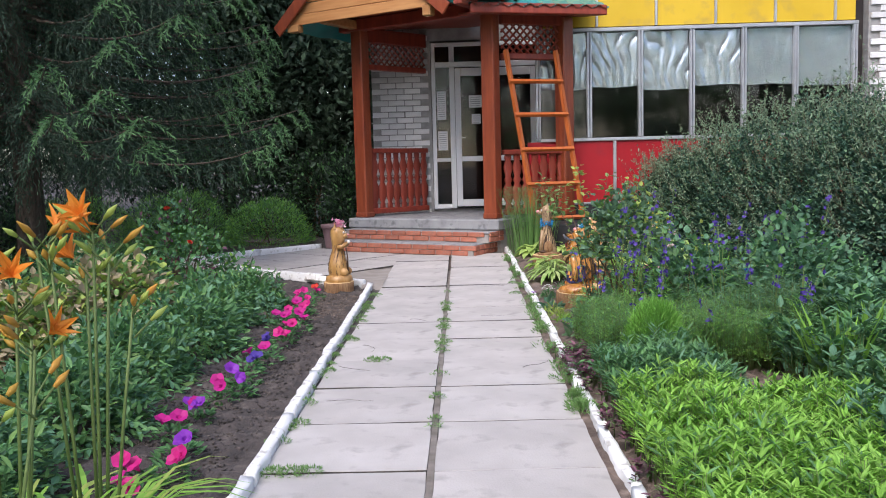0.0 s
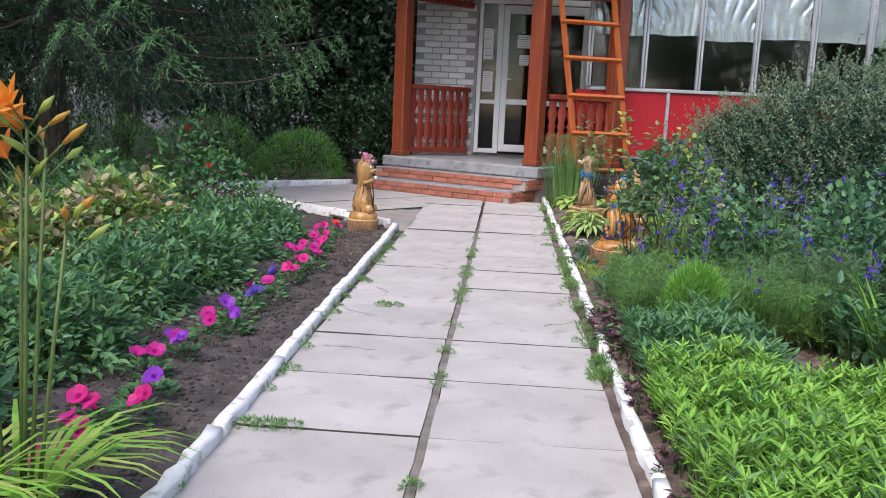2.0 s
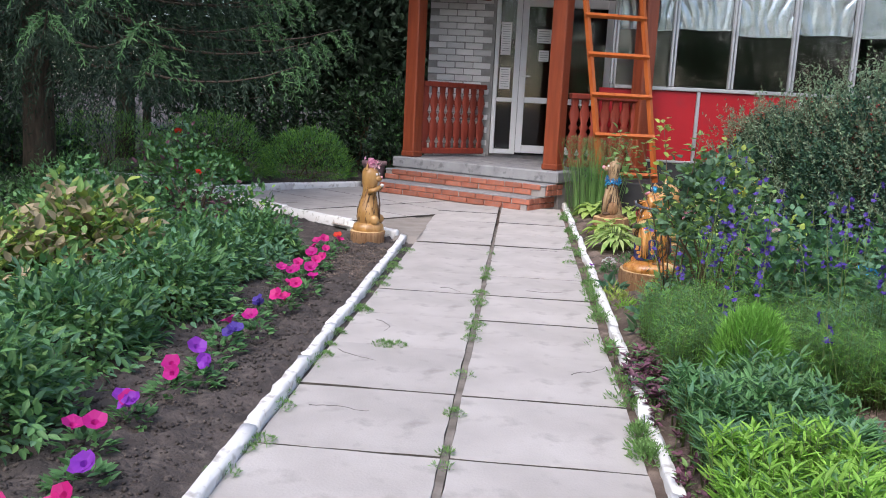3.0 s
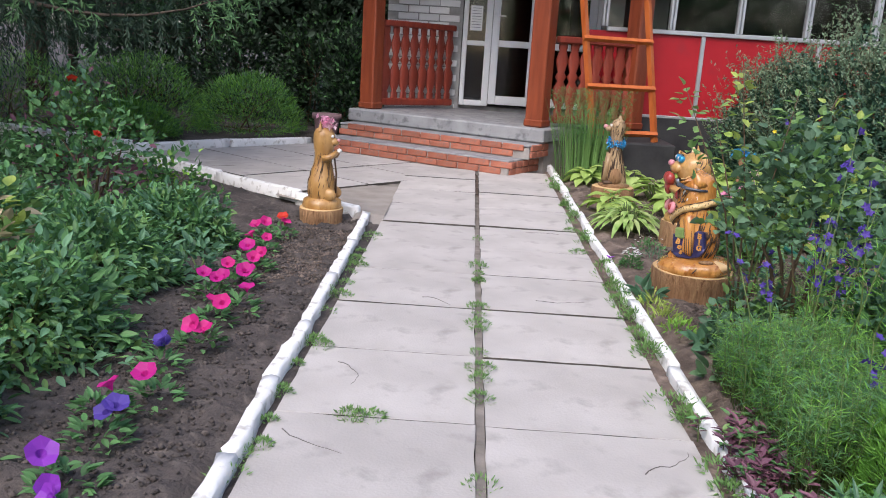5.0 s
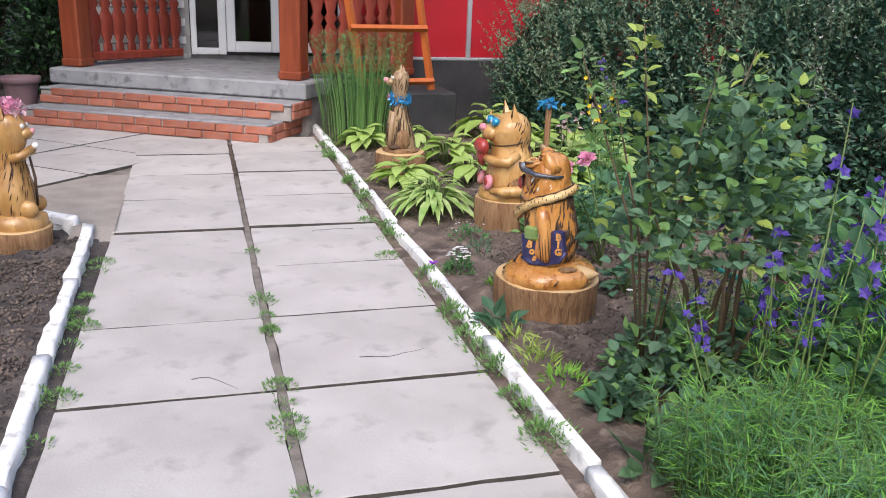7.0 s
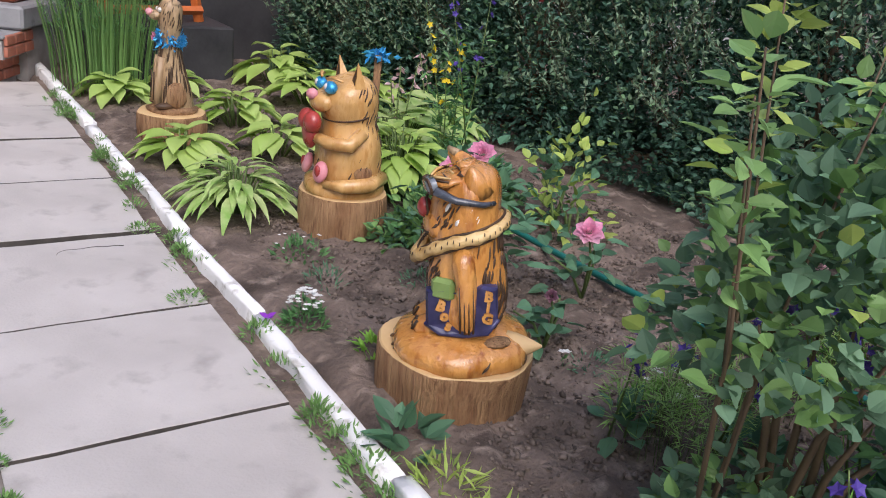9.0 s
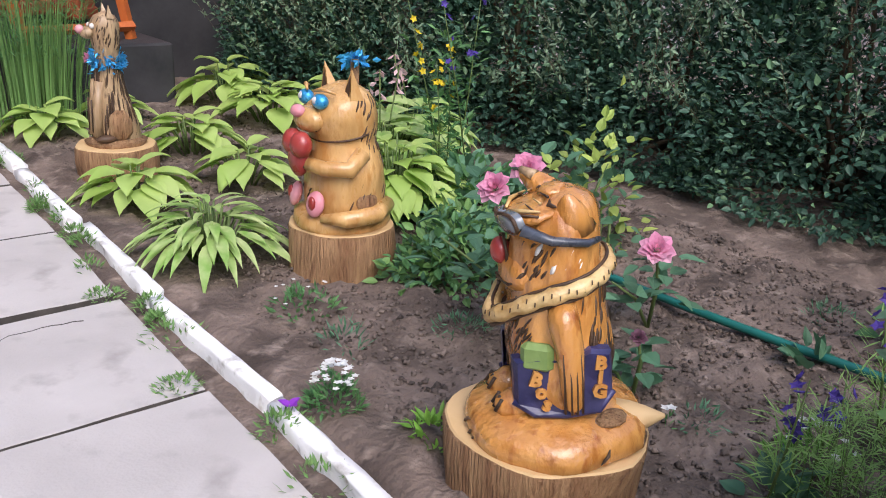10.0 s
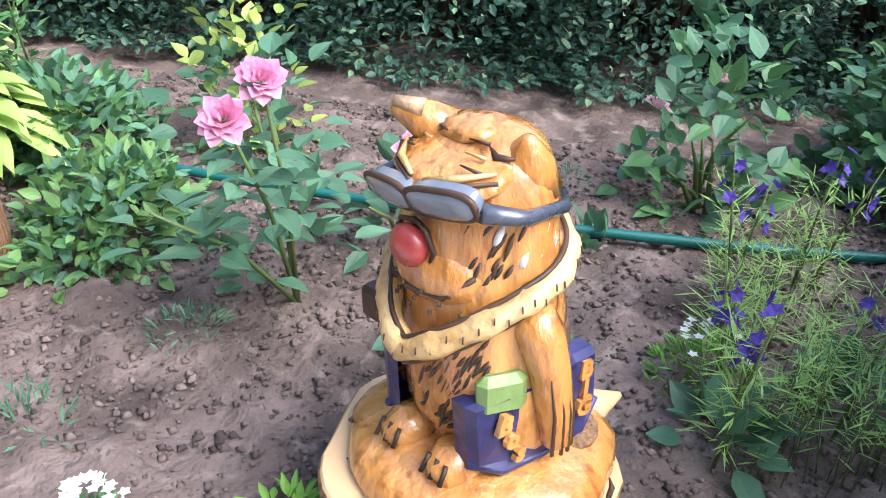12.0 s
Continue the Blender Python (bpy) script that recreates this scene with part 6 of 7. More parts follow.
def blades(name, x, y, r0_, h, n, w, material, seed, label, spread=0.35, category="plant", group=""):
    """Upright sword leaves or reeds."""
    r = np.random.default_rng(seed)
    root = thing(name, label, category, pose(x, y, gz(x, y)), group)
    mb = MB()
    for i in range(n):
        a, k = r.uniform(0, 6.28), math.sqrt(r.random())
        b = np.array((math.cos(a) * r0_ * 0.5 * k, math.sin(a) * r0_ * 0.5 * k, -0.02))
        hh = h * r.uniform(0.6, 1.1)
        o = np.array((math.cos(a), math.sin(a), 0)) * spread * hh * k
        s = np.array((-math.sin(a + r.normal() * 0.8), math.cos(a), 0)) * w
        vs = []
        for t, q in ((0, 0.7), (0.35, 1.0), (0.7, 0.8), (1.0, 0.03)):
            c = b + o * t ** 1.8 + np.array((0, 0, hh * t * (1 - 0.1 * t)))
            vs += [c - s * q / 2, c + s * q / 2]
        mb.add(vs, [(0, 1, 3, 2), (2, 3, 5, 4), (4, 5, 7, 6)], material)
    part("foliage", mb, root)["kind"] = "stuff"
    return root


blades("iris_clump", 2.0, 4.35, 0.20, 0.52, 34, 0.028, L_LIME, 160, "clump of upright bright green iris blades", 0.35, "iris", "iris clumps")
blades("iris_clump", 2.35, 4.7, 0.20, 0.50, 26, 0.028, L_LIME, 161, "clump of upright bright green iris blades", 0.4, "iris", "iris clumps")
reed = blades("reed_clump", 1.05, 11.05, 0.60, 0.84, 320, 0.007, L_GRASS, 162, "tall thin-stemmed feathery green clump by the porch", 0.18, "plant")
rb, rr = MB(), np.random.default_rng(163)
for i in range(110):
    a, k = rr.uniform(0, 6.28), math.sqrt(rr.random())
    b = np.array((math.cos(a) * 0.32 * k, math.sin(a) * 0.32 * k, 0))
    m = 26
    z = rr.uniform(0.35, 0.85, m)
    an = rr.uniform(0, 6.28, m)
    rb.leaves(b + np.stack([b[0] * z * 0.4, b[1] * z * 0.4, z], 1), np.stack([np.cos(an), np.sin(an), np.full(m, 0.5)], 1), np.tile((0, 0, 1), (m, 1)), 0.06, 0.006, L_MID)
part("leaves", rb, reed)["kind"] = "stuff"


def fern(x, y, seed, n=11, l=0.5):
    r = np.random.default_rng(seed)
    root = thing("fern", "green fern with arching fronds", "fern", pose(x, y, gz(x, y)), "ferns")
    for i in range(n):
        a = i * 2.399 + r.normal() * 0.2
        t = np.linspace(0.05, 1, 26)
        o = np.array((math.cos(a), math.sin(a), 0))
        sp = o * (l * 0.75 * t)[:, None] + np.array((0, 0, 1)) * (l * (0.95 * t - 0.75 * t ** 2))[:, None]
        mb = MB()
        mb.tube(sp, 0.003, M_STEM, 4)
        side = np.array((-o[1], o[0], 0))
        for sg in (-1, 1):
            mb.leaves(sp, side * sg + o * 0.35 + r.normal(size=(26, 3)) * 0.05, np.tile((0, 0, 1), (26, 1)), 0.12 * np.sin(np.pi * np.clip(t, 0.08, 0.97)) ** 0.7, 0.022, L_FERN)
        part("frond", mb, root)


for i, (x, y, l) in enumerate(((2.1, 5.05, 0.45), (2.6, 5.45, 0.55), (2.75, 4.9, 0.5), (1.85, 5.15, 0.35))):
    fern(x, y, 170 + i, 10, l)


def tiny(name, x, y, r_, h, n, ll, lw, leaf, seed, label, flower=None, nf=0, fs=0.012, category="plant", group="small bed plants"):
    """A small cushion on the soil, with or without flowers."""
    r = np.random.default_rng(seed)
    root = thing(name, label, category, pose(x, y, gz(x, y)), group)
    a, k = r.uniform(0, 6.28, n), np.sqrt(r.random(n))
    P = np.stack([np.cos(a) * r_ * k, np.sin(a) * r_ * k, h * (1 - k * k) * r.uniform(0.3, 1, n)], 1)
    D = np.stack([np.cos(a) * k, np.sin(a) * k, np.full(n, 0.7)], 1) + r.normal(size=(n, 3)) * 0.4
    part("leaves", MB().leaves(P, D, (0, 0, 1) + r.normal(size=(n, 3)) * 0.4, ll * r.uniform(0.6, 1.2, n), lw, leaf, "broad" if lw > 0.012 else "diamond"), root)
    if flower:
        fb = MB()
        for i in range(nf):
            aa, kk = r.uniform(0, 6.28), math.sqrt(r.random())
            c = np.array((math.cos(aa) * r_ * kk, math.sin(aa) * r_ * kk, h * (1.15 - 0.5 * kk * kk) + 0.01))
            an = np.arange(5) * 1.2566 + r.uniform(0, 1)
            fb.leaves(np.repeat([c], 5, 0), np.stack([np.cos(an), np.sin(an), np.full(5, 0.3)], 1), np.tile((0, 0, 1), (5, 1)), fs, fs * 0.8, flower)
        part("blossoms", fb, root)
    return root


tiny("alyssum", 0.915, 7.74, 0.062, 0.095, 190, 0.035, 0.010, L_MID, 181, "cushion of white alyssum by the kerb", F_WHITE, 40, 0.011)
tiny("seedling", 1.035, 7.49, 0.07, 0.055, 70, 0.045, 0.013, L_LIME, 182, "small bright green seedling on bare soil")
tiny("seedling", 1.44, 7.90, 0.08, 0.05, 110, 0.03, 0.006, L_BLUE, 183, "small grey-green seedling on bare soil")
tiny("seedling", 1.097, 8.0, 0.07, 0.08, 60, 0.04, 0.007, L_BLUE, 184, "small grey-green feathery seedling on bare soil")
tiny("seedling", 1.13, 8.27, 0.10, 0.07, 110, 0.035, 0.012, L_MID, 185, "small green cushion plant on bare soil", F_WHITE, 8, 0.008)
tiny("seedling", 2.47, 7.32, 0.08, 0.06, 90, 0.03, 0.005, L_BLUE, 186, "small grey-green seedling by the hose")
tiny("seedling", 2.13, 7.20, 0.06, 0.07, 14, 0.07, 0.04, L_BLUE, 187, "small broad-leaved seedling by the hose")
tiny("seedling", 2.75, 7.12, 0.06, 0.06, 16, 0.06, 0.035, L_BLUE, 188, "small broad-leaved seedling by the hose")
tiny("alyssum", 1.64, 6.92, 0.10, 0.09, 240, 0.035, 0.007, L_KOCH, 189, "green cushion with small white flowers", F_WHITE, 14, 0.012)
tiny("seedling", 1.60, 7.18, 0.06, 0.06, 60, 0.03, 0.006, L_BLUE, 190, "small grey-green seedling beside the daisy")
tiny("seedling", 1.445, 6.88, 0.07, 0.09, 18, 0.09, 0.05, L_BLUE, 191, "broad-leaved young plant on bare soil")
tiny("seedling", 1.66, 6.62, 0.08, 0.10, 20, 0.09, 0.05, L_BLUE, 192, "broad-leaved young plant on bare soil")
tiny("seedling", 0.93, 5.98, 0.07, 0.11, 24, 0.10, 0.05, L_HEDGEL, 197, "broad-leaved young plant by the kerb")
tiny("seedling", 1.00, 6.32, 0.07, 0.10, 22, 0.09, 0.05, L_BLUE, 198, "broad-leaved young plant under the rose shrub")
tiny("seedling", 0.91, 6.52, 0.07, 0.07, 70, 0.05, 0.012, L_LIME, 199, "bright green tuft by the kerb")
tiny("seedling", 0.865, 7.04, 0.07, 0.10, 22, 0.09, 0.045, L_BLUE, 193, "broad-leaved young plant by the kerb")
tiny("seedling", 0.865, 6.86, 0.08, 0.08, 70, 0.06, 0.010, L_YELL, 194, "striped grassy seedling by the kerb")
tiny("seedling", 0.87, 6.68, 0.08, 0.07, 70, 0.06, 0.010, L_YELL, 195, "striped grassy seedling by the kerb")
tiny("daisy", 1.51, 7.21, 0.01, 0.05, 6, 0.03, 0.006, L_MID, 196, "single white daisy on bare soil", F_WHITE, 2, 0.016)

# hose on the soil
hp = [(3.3, 4.7, 0.012), (2.78, 5.5, 0.014), (2.42, 6.1, 0.016), (2.28, 6.5, 0.018), (2.20, 6.85, 0.02), (2.14, 7.26, 0.02), (2.11, 7.6, 0.02), (2.095, 8.0, 0.02), (2.085, 8.44, 0.022), (2.02, 8.9, 0.03)]
hs = np.array(hp)
tt = np.linspace(0, len(hp) - 1, 80)
hpts = np.stack([np.interp(tt, range(len(hp)), hs[:, i]) for i in range(3)], 1)
for _ in range(3):
    hpts[1:-1] = (hpts[:-2] + 2 * hpts[1:-1] + hpts[2:]) / 4
thing("garden_hose", "dark green ribbed hose lying across bare soil", "hose", mb=MB().tube(hpts + (0, 0, 0.006), 0.0135, M_HOSE, 10))

# ---- left bed ----
PETAL = {"m": F_MAG, "p": F_PURP, "b": F_BLUE, "k": F_HOT, "r": F_RED}


def petunia(x, y, cols, seed):
    r = np.random.default_rng(seed)
    root = thing("petunia", "low petunia with trumpet flowers in a row on dark soil", "petunia", pose(x, y, gz(x, y)), "petunia row")
    n = 60
    a, k = r.uniform(0, 6.28, n), np.sqrt(r.random(n))
    P = np.stack([np.cos(a) * 0.09 * k, np.sin(a) * 0.09 * k, 0.07 * (1.1 - k * k) * r.uniform(0.3, 1, n)], 1)
    D = np.stack([np.cos(a), np.sin(a), np.full(n, 0.5)], 1) + r.normal(size=(n, 3)) * 0.3
    part("leaves", MB().leaves(P, D, (0, 0, 1) + r.normal(size=(n, 3)) * 0.3, 0.045, 0.02, L_MID, "broad"), root)
    for c in cols:
        aa, kk = r.uniform(0, 6.28), 0.25 + 0.75 * r.random()
        fb = MB()
        m = 10
        an = np.arange(m) * 6.283 / m
        rad = 0.036 * r.uniform(0.8, 1.15)
        vs = [(0, 0, -0.02)] + [(math.cos(q) * rad * 0.35, math.sin(q) * rad * 0.35, 0.004) for q in an] + [(math.cos(q) * rad * (1 + 0.10 * (i % 2)), math.sin(q) * rad * (1 + 0.10 * (i % 2)), 0.014 + 0.006 * (i % 2)) for i, q in enumerate(an)]
        fs = [(0, 1 + i, 1 + (i + 1) % m) for i in range(m)] + [(1 + i, 1 + m + i, 1 + m + (i + 1) % m, 1 + (i + 1) % m) for i in range(m)]
        fb.add(vs, fs, PETAL[c])
        o = part("bloom", fb, root)
        o.matrix_local = pose(math.cos(aa) * 0.075 * kk, math.sin(aa) * 0.075 * kk, 0.085 + r.uniform(-0.01, 0.025), r.uniform(5, 50), r.uniform(-30, 30), r.uniform(-40, 40))


for i, (x, y, c) in enumerate(((-0.98, 2.80, "kkm"), (-1.03, 3.10, "kkkm"), (-1.12, 3.32, "kkk"), (-1.01, 3.40, "kk"), (-1.06, 3.65, "pp"), (-1.18, 3.90, "mm"), (-1.14, 4.17, "pppm"), (-1.13, 4.50, "mm"), (-1.07, 4.62, "pp"), (-1.09, 4.80, "p"), (-1.13, 5.08, "bb"), (-1.19, 5.26, "m"), (-1.07, 5.38, "m"), (-1.15, 5.66, "bb"), (-1.10, 5.94, "kk"),
        (-1.13, 6.20, "kk"), (-1.07, 6.40, "m"), (-1.25, 6.58, "mmm"), (-1.17, 6.82, "mmk"), (-1.16, 7.08, "kk"), (-1.24, 7.22, "km"), (-1.23, 7.50, "kk"), (-1.29, 7.80, "kk"), (-1.23, 7.95, "kr"))):
    petunia(x, y, c, 200 + i)

PE = [(L_BLUE, 0.32), (L_MID, 0.56), (L_GRASS, 0.12)]
for i, (x, y, rx, ry, h) in enumerate(((-1.78, 3.1, 0.42, 0.40, 0.46), (-1.72, 4.0, 0.42, 0.42, 0.46), (-1.78, 4.95, 0.40, 0.45, 0.44), (-1.75, 5.85, 0.42, 0.42, 0.44), (-1.85, 6.75, 0.42, 0.42, 0.44), (-1.75, 7.55, 0.38, 0.36, 0.38), (-2.5, 3.6, 0.4, 0.42, 0.5), (-2.55, 7.2, 0.42, 0.42, 0.45))):
    bush("peony", "leafy green peony clump without flowers", "peony", x, y, rx, ry, h, 3000, 0.058, 0.024, PE, 12, "broad", shell=0.35, seed=220 + i, stemmat=M_STEM, lumpy=0.4, up=0.25, group="peonies")
bush("seedling_shrub", "small pale green young plant at the soil edge", "plant", -1.42, 6.95, 0.10, 0.10, 0.24, 60, 0.06, 0.035, [(L_BLUE, 1.0)], 4, seed=229, stemmat=M_STEM)
FA = [(L_GRASS, 0.35), (L_YELL, 0.25), (L_FADE, 0.40)]
bush("fading_shrub", "shrub with yellowing and browned leaves", "shrub", -2.30, 6.10, 0.46, 0.50, 0.70, 2200, 0.075, 0.050, FA, 12, seed=231)
bush("fading_shrub", "shrub with yellowing and browned leaves", "shrub", -2.55, 5.5, 0.42, 0.42, 0.64, 1500, 0.075, 0.050, FA, 12, seed=232)
bush("rose_bush", "open rose shrub with small orange-red flowers", "shrub", -2.55, 8.2, 0.55, 0.52, 1.05, 1700, 0.055, 0.034, [(L_MID, 0.7), (L_BLUE, 0.2), (L_PURP, 0.1)], 16, seed=233, shell=0.3, flowers=((F_RED, 6, 0.045),))
bush("rose_bush", "open rose shrub with small orange-red flowers", "shrub", -3.1, 7.4, 0.50, 0.48, 0.75, 1200, 0.055, 0.034, [(L_MID, 0.7), (L_BLUE, 0.3)], 14, seed=234, shell=0.3, flowers=((F_RED, 4, 0.045),))
bush("rose_bush", "open leafy shrub before the kerb", "shrub", -2.15, 8.55, 0.30, 0.30, 0.50, 500, 0.055, 0.034, [(L_MID, 0.8), (L_LIME, 0.2)], 10, seed=235, shell=0.2)
bush("soft_shrub", "soft grey-green fine-leaved shrub", "shrub", -3.3, 5.9, 0.55, 0.5, 0.55, 4000, 0.06, 0.010, [(L_BLUE, 0.8), (L_MID, 0.2)], 8, "diamond", seed=236)
bush("soft_shrub", "soft green fine-leaved shrub under the spruce", "shrub", -3.7, 8.6, 0.6, 0.55, 0.62, 4500, 0.06, 0.010, [(L_MID, 1.0)], 8, "diamond", seed=237)
bush("phlox", "clump of mauve phlox in flower", "flower", -2.85, 3.4, 0.35, 0.35, 0.62, 700, 0.06, 0.02, [(L_MID, 0.6), (F_PURP, 0.4)], 12, seed=238, stemmat=M_STEM)
tufts("leafy_plants", "mixed green plants at the back of the bed", "plants", -4.4, -2.9, 2.4, 5.6, 0.45, 12000, 0.08, 0.03, [(L_MID, 0.7), (L_BLUE, 0.3)], 240, "broad")
tufts("leafy_plants", "mixed green plants under the spruce", "plants", -5.6, -3.2, 6.2, 10.2, 0.35, 14000, 0.07, 0.03, [(L_MID, 0.6), (L_DARK, 0.4)], 241)
tufts("leafy_plants", "long-leaved green plants at the front of the bed", "plants", -2.2, -1.1, 1.2, 2.5, 0.30, 5200, 0.12, 0.026, [(L_GRASS, 0.5), (L_LIME, 0.5)], 242, "broad")


def daylily(x, y, seed, stems):
    """Tall scapes with orange trumpets and buds over a fan of arching blades."""
    r = np.random.default_rng(seed)
    root = thing("daylily", "tall orange daylily with open flowers and buds", "daylily", pose(x, y, 0), "daylilies")
    for i in range(46):
        a = r.uniform(0, 6.28)
        o = np.array((math.cos(a), math.sin(a), 0))
        l = r.uniform(0.35, 0.6)
        s = np.array((-o[1], o[0], 0)) * 0.018
        vs = []
        for t, q in ((0, 0.8), (0.3, 1.0), (0.6, 0.9), (0.85, 0.55), (1, 0.03)):
            c = o * (0.04 + l * 0.75 * t ** 1.3) + np.array((0, 0, l * (1.25 * t - 0.85 * t * t)))
            vs += [c - s * q / 2, c + s * q / 2]
        part("blade", MB().add(vs, [(0, 1, 3, 2), (2, 3, 5, 4), (4, 5, 7, 6), (6, 7, 9, 8)], L_LIME if i % 3 else L_YELL), root)
    for dx, dy, h, nf, nb in stems:
        sb = MB()
        top = np.array((dx, dy, h))
        sb.tube([(dx * 0.3, dy * 0.3, 0), (dx * 0.7, dy * 0.7, h * 0.6), top], (0.006, 0.005, 0.004), M_STEM, 6)
        sc = part("scape", sb, root)
        for k in range(nf + nb):
            a = r.uniform(0, 6.28)
            o = np.array((math.cos(a), math.sin(a), 0.9))
            c = top + np.array((0, 0, -0.09 * r.random() * (k > 0)))
            e = c + o * 0.05
            fb = MB()
            fb.tube([c, e], 0.003, M_STEM, 4)
            ax = np.array((math.cos(a), math.sin(a), 0.75))
            ax /= np.linalg.norm(ax)
            u1 = np.cross(ax, (0, 0, 1))
            u1 /= np.linalg.norm(u1)
            u2 = np.cross(u1, ax)
            if k < nf:
                for j in range(6):
                    q = j * 1.0472
                    w = u1 * math.cos(q) + u2 * math.sin(q)
                    fb.leaves([e], [ax * 0.95 + w * 0.34], [ax * 0.5 - w], 0.088, 0.030 if j % 2 else 0.022, F_ORANGE, "droop")
            else:
                l = r.uniform(0.04, 0.085)
                fb.tube([e, e + ax * l * 0.5, e + ax * l], (0.005, 0.010, 0.002), F_BUD if r.random() < 0.6 else L_YELL, 6)
            part("bloom" if k < nf else "bud", fb, sc)["kind"] = "stuff"


daylily(-0.96, 2.60, 251, ((0.03, 0.05, 1.03, 1, 6), (-0.08, 0.0, 1.00, 2, 6), (0.07, 0.06, 0.98, 1, 5), (-0.02, 0.10, 0.90, 1, 5), (0.16, -0.02, 0.80, 0, 4), (-0.14, 0.05, 0.98, 0, 4)))
daylily(-1.13, 2.46, 252, ((0.05, 0.02, 0.88, 1, 5), (-0.08, 0.05, 0.95, 0, 4), (0.12, -0.05, 0.76, 0, 3), (0.05, 0.10, 0.70, 1, 2)))
daylily(-1.05, 2.15, 253, ((0.05, 0.02, 0.62, 0, 4), (0.15, 0.05, 0.66, 0, 3), (-0.1, 0.02, 0.7, 1, 3)))

# ---- weeds in the joints and along the kerbs ----
rw = np.random.default_rng(300)
for i in range(104):
    if i < 34:
        x, y = -0.685 + rw.normal() * 0.02, rw.uniform(2.2, 8.2)
    elif i < 88:
        x, y = 0.728 + rw.normal() * 0.022, 4.2 + 6.8 * rw.random() ** 1.3
    else:
        x, y = 0.005, rw.uniform(3.0, 8.5)
    big = 1.5 if 34 <= i < 88 else 1.0
    tiny("weed_tuft", x, y, rw.uniform(0.02, 0.06) * big, rw.uniform(0.015, 0.04) * big, int(rw.uniform(40, 130)), 0.020 * big, 0.005 * big, L_GRASS, 310 + i, "small green weed growing in the path joint", category="weed", group="path weeds")
for i, (x, y) in enumerate(((-0.42, 5.385), (-0.64, 6.033), (-0.64, 4.089), (-0.62, 3.441), (-0.48, 3.441), (-0.55, 3.441), (-0.36, 5.385), (0.0, 6.45), (0.0, 6.7), (0.01, 5.9), (-0.66, 6.75), (-0.66, 7.35), (0.64, 8.03), (0.66, 8.66))):
    tiny("weed_tuft", x, y, 0.055, 0.022, 120, 0.02, 0.006, L_GRASS, 370 + i, "small green weed growing in the path joint", category="weed", group="path weeds")


# ---- flower pot by the steps ----
def flower_pot(x, y, z):
    root = thing("flower_pot", "mauve plastic flower pot by the steps", "pot", pose(x, y, z) @ Matrix.Scale(1.22, 4))
    b = MB()
    b.rings([(0, .085, .085, 0, 0), (.22, .118, .118, 0, 0), (.24, .120, .120, 0, 0)], M_POT, 28)
    part("body", b, root)
    rim = MB()
    n = 28
    a = np.linspace(0, 2 * np.pi, n, endpoint=False)
    prof = ((.122, .235), (.138, .24), (.138, .285), (.124, .285), (.118, .245))
    vs = [(math.cos(q) * r, math.sin(q) * r, z_) for r, z_ in prof for q in a]
    rim.add(vs, [(j * n + i, j * n + (i + 1) % n, (j + 1) * n + (i + 1) % n, (j + 1) * n + i) for j in range(4) for i in range(n)], M_POT, True)
    part("rim", rim, root)
    part("soil", MB().rings([(.245, .117, .117, 0, 0), (.25, .11, .11, 0, 0)], M_JOINT, 28, .02), root)


flower_pot(-1.74, 12.62, 0.05)


def clods(x0, x1, y0, y1, n, seed, material=M_CLOD):
    """Loose crumbs of soil lying on the bed."""
    r = np.random.default_rng(seed)
    base = np.array([(1, 0, 0), (-1, 0, 0), (0, 1, 0), (0, -1, 0), (0, 0, 1), (0, 0, -1)], float)
    fc = np.array([(0, 2, 4), (2, 1, 4), (1, 3, 4), (3, 0, 4), (2, 0, 5), (1, 2, 5), (3, 1, 5), (0, 3, 5)])
    c = np.stack([r.uniform(x0, x1, n), r.uniform(y0, y1, n), np.zeros(n)], 1)
    c[:, 2] = [gz(a, b) + 0.002 + 0.025 * noise.fractal(Vector((a, b, 0)) * 1.3, 1.0, 2.0, 3) + 0.5 * max(0.0, noise.fractal(Vector((a, b, 0)) * 9, 0.8, 2.0, 4)) * 0.040 - 0.012 for a, b, _ in c]
    s = 0.0025 + 0.0115 * r.random(n) ** 3.0
    v = c[:, None] + base[None] * s[:, None, None] * r.uniform(0.75, 1.2, (n, 6, 1)) * np.array((1, 1, 0.75)) + r.normal(size=(n, 6, 3)) * s[:, None, None] * 0.12
    f = (np.arange(n)[:, None, None] * 6 + fc[None]).reshape(-1, 3)
    thing("soil_crumbs", "loose crumbs of dry soil on the bed", "soil", kind="stuff", mb=MB().add(v.reshape(-1, 3), f, material, True))


clods(0.88, 2.9, 6.3, 9.2, 17000, 501)
clods(0.88, 2.2, 9.2, 11.2, 5000, 502)
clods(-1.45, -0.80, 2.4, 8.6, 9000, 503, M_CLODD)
clods(-1.22, -0.82, 6.9, 8.3, 3200, 504)


